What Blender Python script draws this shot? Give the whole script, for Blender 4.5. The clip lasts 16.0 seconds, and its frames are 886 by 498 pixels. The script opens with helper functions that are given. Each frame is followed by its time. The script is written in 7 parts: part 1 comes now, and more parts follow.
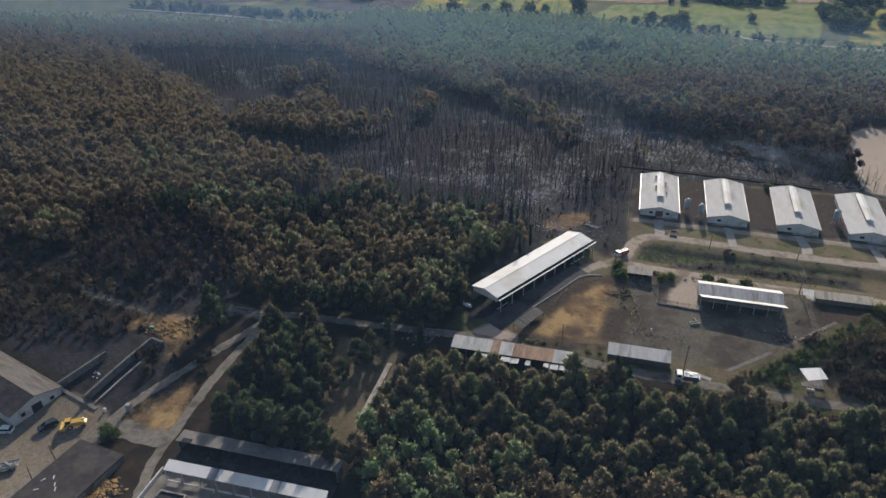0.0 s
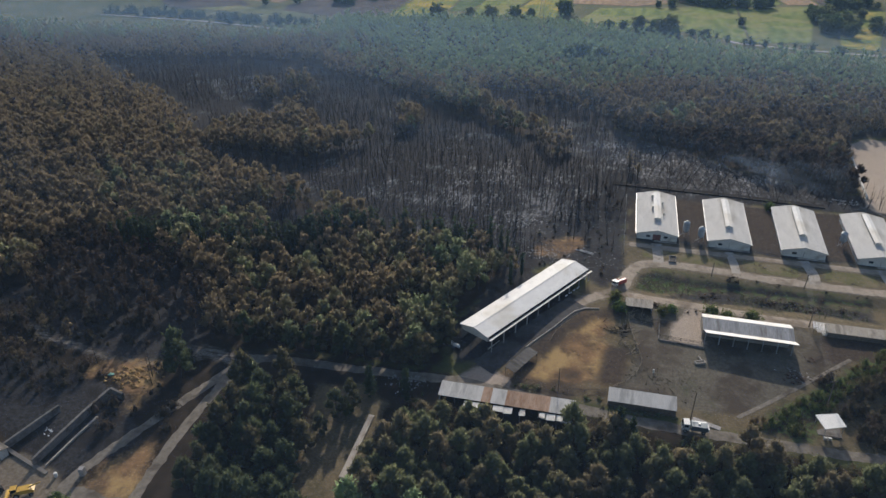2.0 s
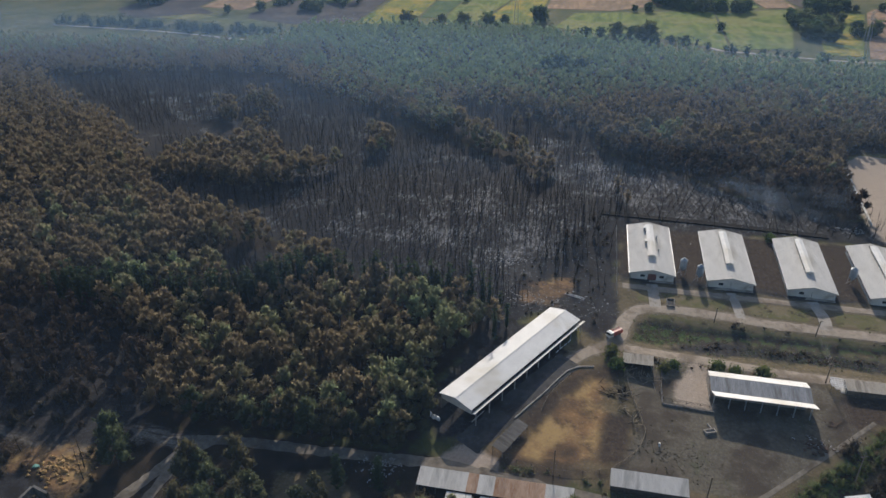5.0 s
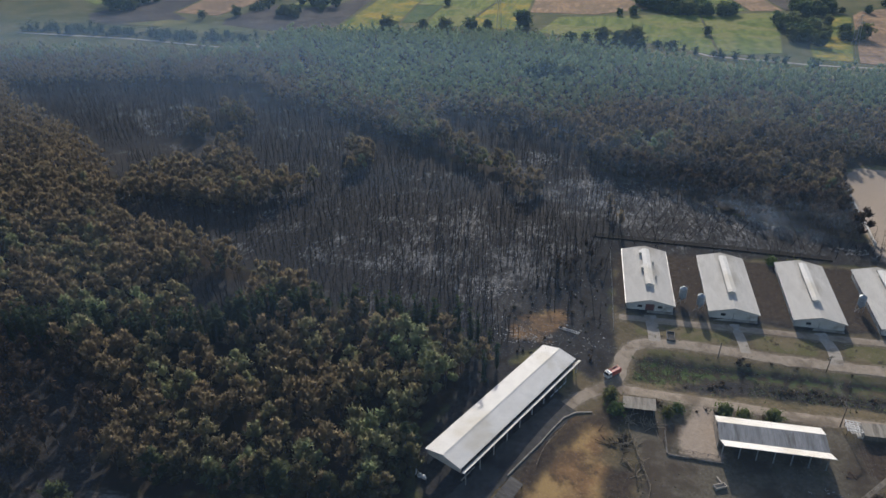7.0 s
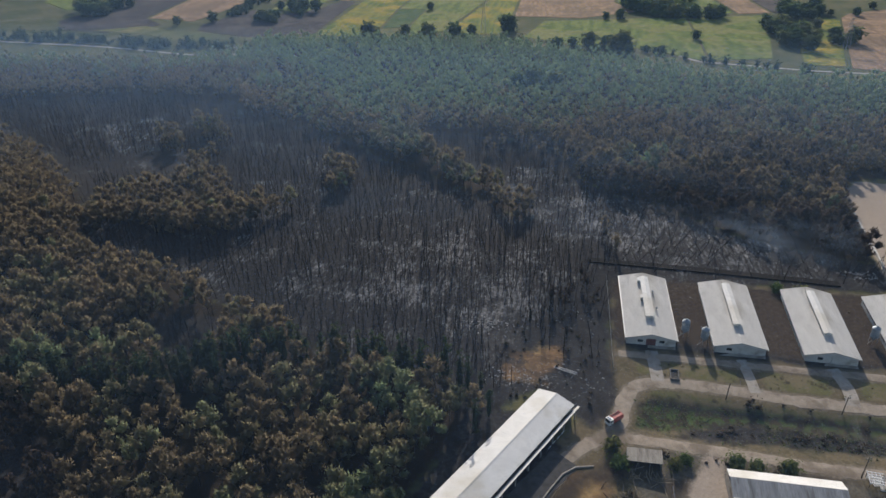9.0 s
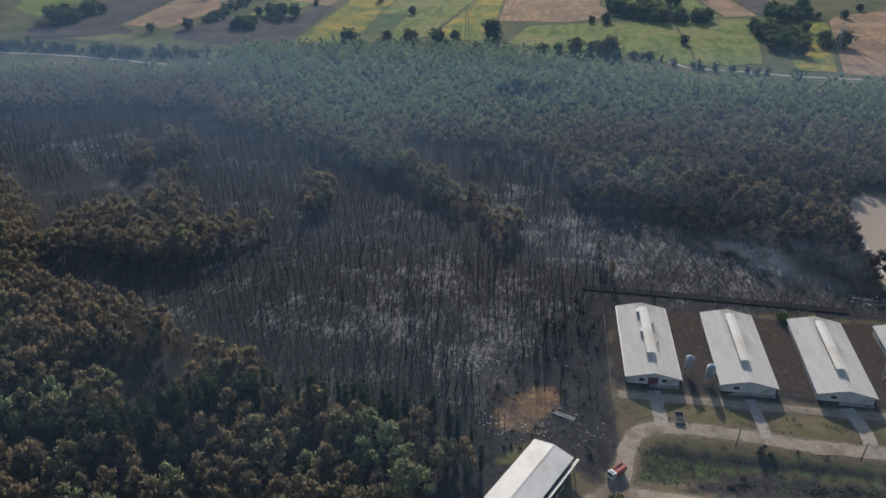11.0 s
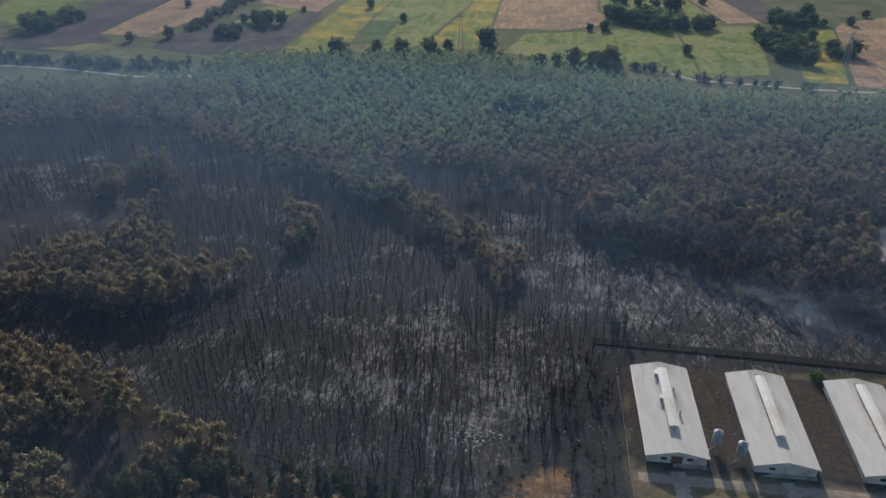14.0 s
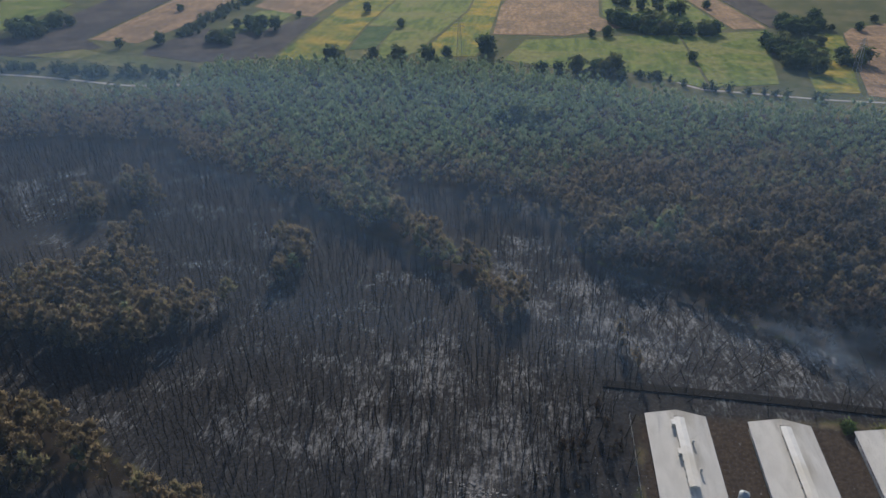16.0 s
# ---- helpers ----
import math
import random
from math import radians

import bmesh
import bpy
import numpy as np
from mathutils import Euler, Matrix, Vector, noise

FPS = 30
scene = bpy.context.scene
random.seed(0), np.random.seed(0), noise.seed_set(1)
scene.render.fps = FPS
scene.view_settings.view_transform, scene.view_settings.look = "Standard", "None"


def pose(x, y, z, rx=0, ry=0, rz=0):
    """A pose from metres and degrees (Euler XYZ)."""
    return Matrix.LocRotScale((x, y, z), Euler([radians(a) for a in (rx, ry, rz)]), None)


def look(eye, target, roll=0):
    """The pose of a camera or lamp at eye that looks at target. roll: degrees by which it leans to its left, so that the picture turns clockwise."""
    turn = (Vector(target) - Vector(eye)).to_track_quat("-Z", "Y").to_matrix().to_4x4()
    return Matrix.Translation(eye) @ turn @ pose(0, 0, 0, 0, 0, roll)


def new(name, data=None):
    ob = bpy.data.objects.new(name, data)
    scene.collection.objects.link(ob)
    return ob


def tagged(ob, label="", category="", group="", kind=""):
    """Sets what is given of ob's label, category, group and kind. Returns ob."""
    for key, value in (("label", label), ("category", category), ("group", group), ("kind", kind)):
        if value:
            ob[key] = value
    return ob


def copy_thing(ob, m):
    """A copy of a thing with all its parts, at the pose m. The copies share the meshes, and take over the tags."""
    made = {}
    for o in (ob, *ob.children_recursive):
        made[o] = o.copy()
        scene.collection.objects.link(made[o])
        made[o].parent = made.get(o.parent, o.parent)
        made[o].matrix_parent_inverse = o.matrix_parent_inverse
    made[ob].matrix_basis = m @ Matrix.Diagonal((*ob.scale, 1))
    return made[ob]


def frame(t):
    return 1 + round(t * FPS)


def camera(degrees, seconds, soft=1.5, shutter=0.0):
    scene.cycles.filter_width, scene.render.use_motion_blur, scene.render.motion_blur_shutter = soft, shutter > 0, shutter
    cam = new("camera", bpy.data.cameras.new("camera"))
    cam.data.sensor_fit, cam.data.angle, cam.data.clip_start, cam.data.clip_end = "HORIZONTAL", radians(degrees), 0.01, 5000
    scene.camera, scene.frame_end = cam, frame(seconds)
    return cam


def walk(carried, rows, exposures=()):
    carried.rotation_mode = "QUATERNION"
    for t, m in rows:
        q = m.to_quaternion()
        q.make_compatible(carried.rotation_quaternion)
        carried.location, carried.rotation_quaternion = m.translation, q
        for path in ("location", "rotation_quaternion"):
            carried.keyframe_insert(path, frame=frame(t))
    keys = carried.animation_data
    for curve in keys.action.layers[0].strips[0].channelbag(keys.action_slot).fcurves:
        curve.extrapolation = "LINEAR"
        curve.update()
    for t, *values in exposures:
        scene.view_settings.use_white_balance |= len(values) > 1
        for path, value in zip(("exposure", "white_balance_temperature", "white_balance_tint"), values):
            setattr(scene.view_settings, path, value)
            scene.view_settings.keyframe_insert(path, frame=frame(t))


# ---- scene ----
cam = camera(63.7, 16.0, 1.5)
METRES, EYE, TILT, LEAN, TURN = 134.94, 110.0, 0.0, 0.0, 16.8
ROWS = [
    (0.0, 0.0, 0.0, 0.0, -0.28, -28.41, 0.51),
    (0.5, 0.0006, 0.0283, 0.0019, -0.53, -28.43, 0.52),
    (1.0, 0.0009, 0.065, 0.0046, -0.86, -28.46, 0.49),
    (1.5, 0.0015, 0.0933, 0.0065, -1.2, -28.48, 0.49),
    (2.0, 0.0024, 0.1295, 0.0095, -1.55, -28.51, 0.5),
    (2.5, 0.003, 0.1579, 0.0112, -1.83, -28.52, 0.49),
    (3.0, 0.0045, 0.1937, 0.0139, -2.24, -28.56, 0.51),
    (3.5, 0.0055, 0.2221, 0.0159, -2.55, -28.57, 0.5),
    (4.0, 0.007, 0.2577, 0.0182, -3.0, -28.59, 0.53),
    (6.5, 0.0168, 0.4102, 0.0272, -4.91, -28.66, 0.65),
    (7.0, 0.0197, 0.4441, 0.0295, -5.29, -28.68, 0.65),
    (7.5, 0.0219, 0.4721, 0.0311, -5.61, -28.7, 0.66),
    (8.0, 0.0254, 0.5058, 0.0331, -5.96, -28.71, 0.69),
    (8.5, 0.028, 0.5337, 0.035, -6.29, -28.72, 0.71),
    (9.0, 0.0315, 0.5672, 0.037, -6.64, -28.75, 0.71),
    (11.5, 0.0491, 0.7166, 0.045, -8.26, -28.77, 0.77),
    (12.0, 0.0533, 0.7496, 0.047, -8.41, -28.79, 0.77),
    (12.5, 0.0575, 0.7797, 0.0488, -8.47, -28.79, 0.76),
    (13.0, 0.0613, 0.8105, 0.0507, -8.52, -28.81, 0.75),
    (13.5, 0.0661, 0.8406, 0.0519, -8.57, -28.8, 0.76),
    (14.0, 0.0709, 0.8716, 0.0541, -8.62, -28.83, 0.76),
    (14.5, 0.0759, 0.9014, 0.0558, -8.67, -28.83, 0.78),
    (15.0, 0.0802, 0.9321, 0.057, -8.68, -28.83, 0.77),
    (15.5, 0.0847, 0.9622, 0.0595, -8.72, -28.85, 0.74),
    (16.0, 0.0897, 0.9929, 0.0609, -8.76, -28.85, 0.76),
]
walk(cam, [(t, pose(0, 0, EYE, TILT, LEAN, TURN) @ pose(METRES * x, METRES * y, METRES * z, 90 + pitch, roll, yaw)) for t, x, y, z, yaw, pitch, roll in ROWS],
     [(0.0, 0.12, 6300, 11), (8.0, 0.02, 6280, 11), (16.0, -0.06, 6280, 11)])

# ---------------------------------------------------------------- light
SUN_AZ, SUN_EL = radians(-5.0), radians(24.0)
world = bpy.data.worlds.new("sky")
scene.world = world
world.use_nodes = True
wn = world.node_tree
wn.nodes.clear()
sky = wn.nodes.new("ShaderNodeTexSky")
sky.sky_type = "NISHITA"
sky.sun_disc = False
sky.sun_elevation, sky.sun_rotation = SUN_EL, SUN_AZ
sky.air_density, sky.dust_density, sky.ozone_density = 1.1, 2.4, 1.5
bg = wn.nodes.new("ShaderNodeBackground")
bg.inputs["Strength"].default_value = 0.1
wout = wn.nodes.new("ShaderNodeOutputWorld")
wn.links.new(sky.outputs[0], bg.inputs[0])
wn.links.new(bg.outputs[0], wout.inputs[0])

sun_data = bpy.data.lights.new("sun", "SUN")
sun_data.energy, sun_data.angle, sun_data.color = 4.5, radians(0.6), (1.0, 0.905, 0.775)
sun = new("sun", sun_data)
sun_way = Vector((math.sin(SUN_AZ) * math.cos(SUN_EL), math.cos(SUN_AZ) * math.cos(SUN_EL), math.sin(SUN_EL)))
sun.matrix_basis = look(tuple(sun_way * 400), (0, 0, 0))


# ---------------------------------------------------------------- terrain height
def sig(v):
    return 1 / (1 + np.exp(-np.clip(v, -40, 40)))


def g(x, y):
    """Height of the ground: a low rise under the sheds, lower land at both near corners."""
    x, y = np.asarray(x, float), np.asarray(y, float)
    r = 3.8 * np.exp(-((y - 272) / 50) ** 2 - ((x - 10) / 130) ** 2)
    r = r + 3.0 * np.exp(-((x + 27) / 24) ** 2 - ((y - 195) / 38) ** 2)
    r = r - 4.5 * np.exp(-((x + 128) / 34) ** 2 - ((y - 86) / 28) ** 2)
    r = r - 3.0 * np.exp(-((x - 55) / 32) ** 2 - ((y - 148) / 24) ** 2)
    r = r - 5.0 * sig((133 + 5.5 * sig((x - 6) / 3) - y) / (6 - 3.4 * sig((x - 6) / 3))) * sig((x + 30) / 10) * sig((140 - x) / 20)
    r = r - 1.1 * sig((213.2 - y) / 0.5) * sig((y - 202.5) / 1.2) * sig((x - 4 - 0.35 * (y - 203)) / 1.0)
    return r


def gz(x, y):
    return float(g(x, y))


# ---------------------------------------------------------------- materials
def nodes_of(name):
    m = bpy.data.materials.new(name)
    m.use_nodes = True
    nt = m.node_tree
    nt.nodes.clear()
    out = nt.nodes.new("ShaderNodeOutputMaterial")
    bs = nt.nodes.new("ShaderNodeBsdfPrincipled")
    nt.links.new(bs.outputs[0], out.inputs[0])
    return m, nt, bs, out


def tex_noise(nt, scale, detail=5.0, rough=0.6, vec=None, stretch=None):
    n = nt.nodes.new("ShaderNodeTexNoise")
    n.inputs["Scale"].default_value, n.inputs["Detail"].default_value, n.inputs["Roughness"].default_value = scale, detail, rough
    if vec is not None:
        if stretch:
            mp = nt.nodes.new("ShaderNodeMapping")
            mp.inputs["Scale"].default_value = stretch
            nt.links.new(vec, mp.inputs[0])
            vec = mp.outputs[0]
        nt.links.new(vec, n.inputs["Vector"])
    return n.outputs["Fac"]


def ramp(nt, fac, lo, hi):
    r = nt.nodes.new("ShaderNodeMapRange")
    r.interpolation_type = "SMOOTHSTEP"
    r.inputs[1].default_value, r.inputs[2].default_value = lo, hi
    nt.links.new(fac, r.inputs[0])
    return r.outputs[0]


def blend(nt, fac, a, b, mode="MIX"):
    x = nt.nodes.new("ShaderNodeMix")
    x.data_type, x.blend_type = "RGBA", mode
    if isinstance(fac, (int, float)):
        x.inputs[0].default_value = fac
    else:
        nt.links.new(fac, x.inputs[0])
    for sock, val in ((x.inputs[6], a), (x.inputs[7], b)):
        if isinstance(val, tuple):
            sock.default_value = (*val, 1)
        else:
            nt.links.new(val, sock)
    return x.outputs[2]


def arith(nt, op, a, b):
    x = nt.nodes.new("ShaderNodeMath")
    x.operation = op
    for sock, val in ((x.inputs[0], a), (x.inputs[1], b)):
        if isinstance(val, (int, float)):
            sock.default_value = val
        else:
            nt.links.new(val, sock)
    return x.outputs[0]


def bump(nt, bs, height, strength, dist):
    b = nt.nodes.new("ShaderNodeBump")
    b.inputs["Strength"].default_value, b.inputs["Distance"].default_value = strength, dist
    nt.links.new(height, b.inputs["Height"])
    nt.links.new(b.outputs[0], bs.inputs["Normal"])


def surface(name, a, b, scale=1.0, rough=0.85, stain=None, stain_scale=0.25, metal=0.0, bumpy=0.25, stretch=None, spread=0.0):
    """A weathered surface: grain between two colours, larger stains, fine relief, and a little spread from piece to piece."""
    m, nt, bs, _ = nodes_of(name)
    co = nt.nodes.new("ShaderNodeTexCoord").outputs["Object"]
    grain = tex_noise(nt, scale, 6, 0.65, co, stretch)
    col = blend(nt, ramp(nt, grain, 0.3, 0.7), a, b)
    if stain:
        patchy = tex_noise(nt, stain_scale, 4, 0.6, co, stretch)
        col = blend(nt, ramp(nt, patchy, 0.48, 0.7), col, stain)
    if spread:
        oi = nt.nodes.new("ShaderNodeObjectInfo").outputs["Random"]
        dark = blend(nt, 1.0, col, (1 - spread, 1 - spread, 1 - spread), "MULTIPLY")
        col = blend(nt, oi, dark, col)
    nt.links.new(col, bs.inputs["Base Color"])
    bs.inputs["Roughness"].default_value, bs.inputs["Metallic"].default_value = rough, metal
    if rough > 0.8:
        bs.inputs["Specular IOR Level"].default_value = 0.1
    if bumpy:
        bump(nt, bs, grain, bumpy, 0.05)
    return m


def plain(name, col, rough=0.5, metal=0.0, coat=0.0):
    m, nt, bs, _ = nodes_of(name)
    co = nt.nodes.new("ShaderNodeTexCoord").outputs["Object"]
    n = tex_noise(nt, 3.0, 5, 0.6, co)
    c = blend(nt, ramp(nt, n, 0.35, 0.75), col, tuple(0.78 * v for v in col))
    nt.links.new(c, bs.inputs["Base Color"])
    bs.inputs["Roughness"].default_value, bs.inputs["Metallic"].default_value, bs.inputs["Coat Weight"].default_value = rough, metal, coat
    return m


def foliage(name, green_a, green_b, brown_a, brown_b, by_object, char_a=(0.06, 0.048, 0.042), char_b=(0.115, 0.092, 0.075)):
    """Needle or leaf clumps. tone runs from living green to scorched brown; single trees take it from their own random number."""
    m, nt, bs, out = nodes_of(name)
    geo = nt.nodes.new("ShaderNodeNewGeometry")
    if by_object:
        tone = arith(nt, "POWER", nt.nodes.new("ShaderNodeObjectInfo").outputs["Random"], 1.5)
    else:
        at = nt.nodes.new("ShaderNodeAttribute")
        at.attribute_name = "tone"
        tone = at.outputs["Fac"]
    isl = geo.outputs["Random Per Island"]
    pos = geo.outputs["Position"]
    gr = blend(nt, isl, green_a, green_b)
    br = blend(nt, isl, brown_a, brown_b)
    wob = arith(nt, "MULTIPLY", arith(nt, "SUBTRACT", tex_noise(nt, 0.45, 3, 0.6, pos), 0.5), 0.6)
    col = blend(nt, ramp(nt, arith(nt, "ADD", tone, wob), 0.1, 0.9), gr, br)
    if not by_object:
        col = blend(nt, ramp(nt, arith(nt, "ADD", tone, wob), 1.1, 1.9), col, blend(nt, isl, char_a, char_b))
    col = blend(nt, ramp(nt, tex_noise(nt, 1.6, 4, 0.6, pos), 0.35, 0.7), blend(nt, 1.0, col, (0.78, 0.78, 0.78), "MULTIPLY"), col)
    nt.links.new(col, bs.inputs["Base Color"])
    bs.inputs["Roughness"].default_value = 0.75
    bs.inputs["Specular IOR Level"].default_value = 0.08
    bump(nt, bs, tex_noise(nt, 2.2, 5, 0.7, pos), 0.6, 0.3)
    tr = nt.nodes.new("ShaderNodeBsdfTranslucent")
    nt.links.new(col, tr.inputs[0])
    mx = nt.nodes.new("ShaderNodeMixShader")
    mx.inputs[0].default_value = 0.6
    nt.links.new(bs.outputs[0], mx.inputs[1])
    nt.links.new(tr.outputs[0], mx.inputs[2])
    nt.links.new(mx.outputs[0], out.inputs[0])
    return m


M_NEEDLE = foliage("pine_needles", (0.215, 0.3, 0.155), (0.285, 0.37, 0.19), (0.21, 0.166, 0.103), (0.262, 0.212, 0.132), False, (0.056, 0.042, 0.033), (0.1, 0.075, 0.056))
M_NEEDLE1 = foliage("pine_needles_single", (0.15, 0.172, 0.09), (0.22, 0.235, 0.122), (0.2, 0.17, 0.105), (0.265, 0.22, 0.138), True)
M_NEEDLED = foliage("dark_pine_needles", (0.075, 0.1, 0.055), (0.125, 0.15, 0.078), (0.112, 0.108, 0.062), (0.165, 0.145, 0.08), True)
M_CYPRESS = foliage("cypress_needles", (0.038, 0.066, 0.036), (0.068, 0.096, 0.047), (0.052, 0.068, 0.036), (0.08, 0.09, 0.047), False)
M_WEED = foliage("weeds", (0.14, 0.185, 0.09), (0.22, 0.26, 0.14), (0.17, 0.14, 0.08), (0.25, 0.21, 0.13), False)
M_LEAF = foliage("broad_leaves", (0.05, 0.085, 0.036), (0.09, 0.13, 0.048), (0.09, 0.115, 0.042), (0.14, 0.145, 0.06), True)
M_BUSH = foliage("bush_leaves", (0.08, 0.13, 0.045), (0.14, 0.19, 0.065), (0.13, 0.16, 0.055), (0.2, 0.19, 0.075), True)
M_SCRUB = foliage("scrub_leaves", (0.11, 0.15, 0.055), (0.18, 0.215, 0.08), (0.18, 0.14, 0.075), (0.26, 0.2, 0.11), False)
M_DEAD = foliage("scorched_scrub", (0.055, 0.052, 0.036), (0.09, 0.08, 0.055), (0.085, 0.066, 0.052), (0.14, 0.108, 0.082), False)
M_BRUSH = foliage("dull_brush", (0.09, 0.11, 0.055), (0.15, 0.165, 0.08), (0.13, 0.1, 0.06), (0.2, 0.155, 0.095), False)
M_BARK = surface("bark", (0.06, 0.045, 0.035), (0.11, 0.085, 0.065), 4, 0.95)
M_CHAR = surface("charred_wood", (0.010, 0.009, 0.009), (0.03, 0.026, 0.024), 3, 0.95)
M_TWIG = surface("scorched_twigs", (0.022, 0.018, 0.016), (0.05, 0.038, 0.03), 3, 0.95)
M_ROAD = surface("dirt_road", (0.29, 0.24, 0.185), (0.39, 0.33, 0.265), 0.7, 0.95, (0.2, 0.16, 0.12), 0.16)
M_LANE = surface("worn_gravel", (0.16, 0.14, 0.115), (0.25, 0.22, 0.18), 0.8, 0.95, (0.1, 0.085, 0.065), 0.16)
# Track colour darkened to stand for the barn's shadow.
M_SHADETRACK = surface("barn_shadow_track", (0.06, 0.058, 0.057), (0.1, 0.096, 0.092), 0.8, 0.95, (0.045, 0.042, 0.04), 0.2)
M_CONC = surface("old_concrete", (0.34, 0.305, 0.26), (0.45, 0.41, 0.36), 1.2, 0.9, (0.24, 0.205, 0.17), 0.3)
M_CONCD = surface("dark_concrete", (0.15, 0.14, 0.13), (0.24, 0.225, 0.21), 1.0, 0.9, (0.09, 0.08, 0.07), 0.3)
M_WALL = surface("whitewashed_wall", (0.55, 0.54, 0.51), (0.7, 0.69, 0.66), 0.8, 0.9, (0.4, 0.37, 0.33), 0.4)
M_ROOFW = surface("pale_roof_sheet", (0.525, 0.51, 0.485), (0.625, 0.61, 0.58), 0.5, 0.9, (0.39, 0.365, 0.325), 0.16, 0.0, 0.1, (1, 0.25, 1))
M_ROOFA = surface("white_metal_roof", (0.68, 0.67, 0.65), (0.78, 0.77, 0.75), 0.5, 0.75, (0.6, 0.57, 0.51), 0.12, 0.0, 0.08)
M_ROOFG = surface("weathered_grey_sheet", (0.24, 0.25, 0.265), (0.36, 0.37, 0.385), 1.2, 0.7, (0.17, 0.165, 0.165), 0.5, 0.0, 0.2, (2.5, 0.2, 1), 0.25)
M_ROOFR = surface("rusty_sheet", (0.42, 0.265, 0.17), (0.56, 0.4, 0.29), 1.4, 0.85, (0.38, 0.21, 0.12), 0.6, 0.0, 0.2, (2, 0.4, 1), 0.25)
M_ROOFS = surface("grey_fibre_sheet", (0.6, 0.575, 0.53), (0.7, 0.675, 0.63), 0.9, 0.85, (0.44, 0.42, 0.39), 0.3, 0.0, 0.15, (2, 0.4, 1), 0.1)
M_ROOFB = surface("brownish_fibre_sheet", (0.38, 0.335, 0.275), (0.48, 0.43, 0.36), 0.9, 0.85, (0.27, 0.24, 0.2), 0.4, 0.0, 0.2, (2, 0.4, 1), 0.12)
M_ROOFD = surface("dark_fibre_sheet", (0.1, 0.095, 0.09), (0.16, 0.15, 0.14), 0.9, 0.9, (0.07, 0.065, 0.06), 0.4, 0.0, 0.2, (2, 0.4, 1), 0.15)
M_TAR_SHADE = surface("tar_roof_and_shade", (0.045, 0.04, 0.037), (0.075, 0.066, 0.06), 0.6, 0.95, (0.09, 0.08, 0.07), 0.2)
M_ROOFT = surface("brown_grey_fibre_roof", (0.12, 0.108, 0.096), (0.18, 0.163, 0.145), 0.7, 0.9, (0.085, 0.075, 0.066), 0.3, 0.0, 0.2, (0.3, 2, 1))
M_PAVE = surface("dull_flat_concrete", (0.2, 0.18, 0.155), (0.28, 0.255, 0.225), 0.8, 0.95, (0.15, 0.132, 0.112), 0.2)
M_STEEL = surface("galvanised_steel", (0.45, 0.46, 0.47), (0.58, 0.59, 0.6), 2, 0.45, (0.35, 0.34, 0.32), 0.7, 0.6, 0.05)
M_DARK = plain("dark_opening", (0.02, 0.02, 0.022), 0.9)
M_WOOD = surface("grey_timber", (0.13, 0.105, 0.08), (0.24, 0.2, 0.16), 3, 0.9)
M_POLE = surface("weathered_poles", (0.2, 0.165, 0.12), (0.34, 0.285, 0.215), 3, 0.9)
M_RUSTY = surface("rusted_iron", (0.07, 0.05, 0.04), (0.13, 0.09, 0.065), 2, 0.85)
M_REDD = plain("dark_red_door", (0.16, 0.05, 0.04), 0.7)
M_BLUE = plain("blue_paint", (0.06, 0.14, 0.3), 0.4)
M_GLASS = plain("dark_glass", (0.02, 0.025, 0.03), 0.08)
M_TYRE = plain("tyre_rubber", (0.02, 0.02, 0.02), 0.9)
M_WHITE = plain("white_paint", (0.75, 0.75, 0.73), 0.35, 0, 0.3)
M_SILV = plain("silver_paint", (0.5, 0.52, 0.54), 0.3, 0.4, 0.4)
M_TANK = plain("blue_grey_paint", (0.13, 0.17, 0.2), 0.4, 0.2, 0.2)
M_SILO = plain("blue_grey_steel", (0.3, 0.35, 0.4), 0.45, 0.2)
M_RED = plain("red_paint", (0.42, 0.05, 0.04), 0.35, 0, 0.3)
M_YELL = plain("yellow_paint", (0.62, 0.38, 0.06), 0.45, 0, 0.1)
M_BLACKP = plain("black_paint", (0.03, 0.032, 0.036), 0.25, 0, 0.4)
M_LAMP = plain("lamp_lens", (0.7, 0.68, 0.6), 0.15)
M_PALE = surface("pale_rubble", (0.25, 0.24, 0.225), (0.45, 0.43, 0.41), 3, 0.95)
M_STRAW = surface("dry_straw", (0.3, 0.19, 0.075), (0.46, 0.31, 0.14), 2, 0.95)
M_CLOD = surface("dry_clods", (0.1, 0.09, 0.06), (0.15, 0.135, 0.09), 3, 0.95)
M_WIRE = plain("cable", (0.12, 0.12, 0.12), 0.6)
M_PLAST = plain("white_plastic_sheet", (0.78, 0.78, 0.78), 0.5)


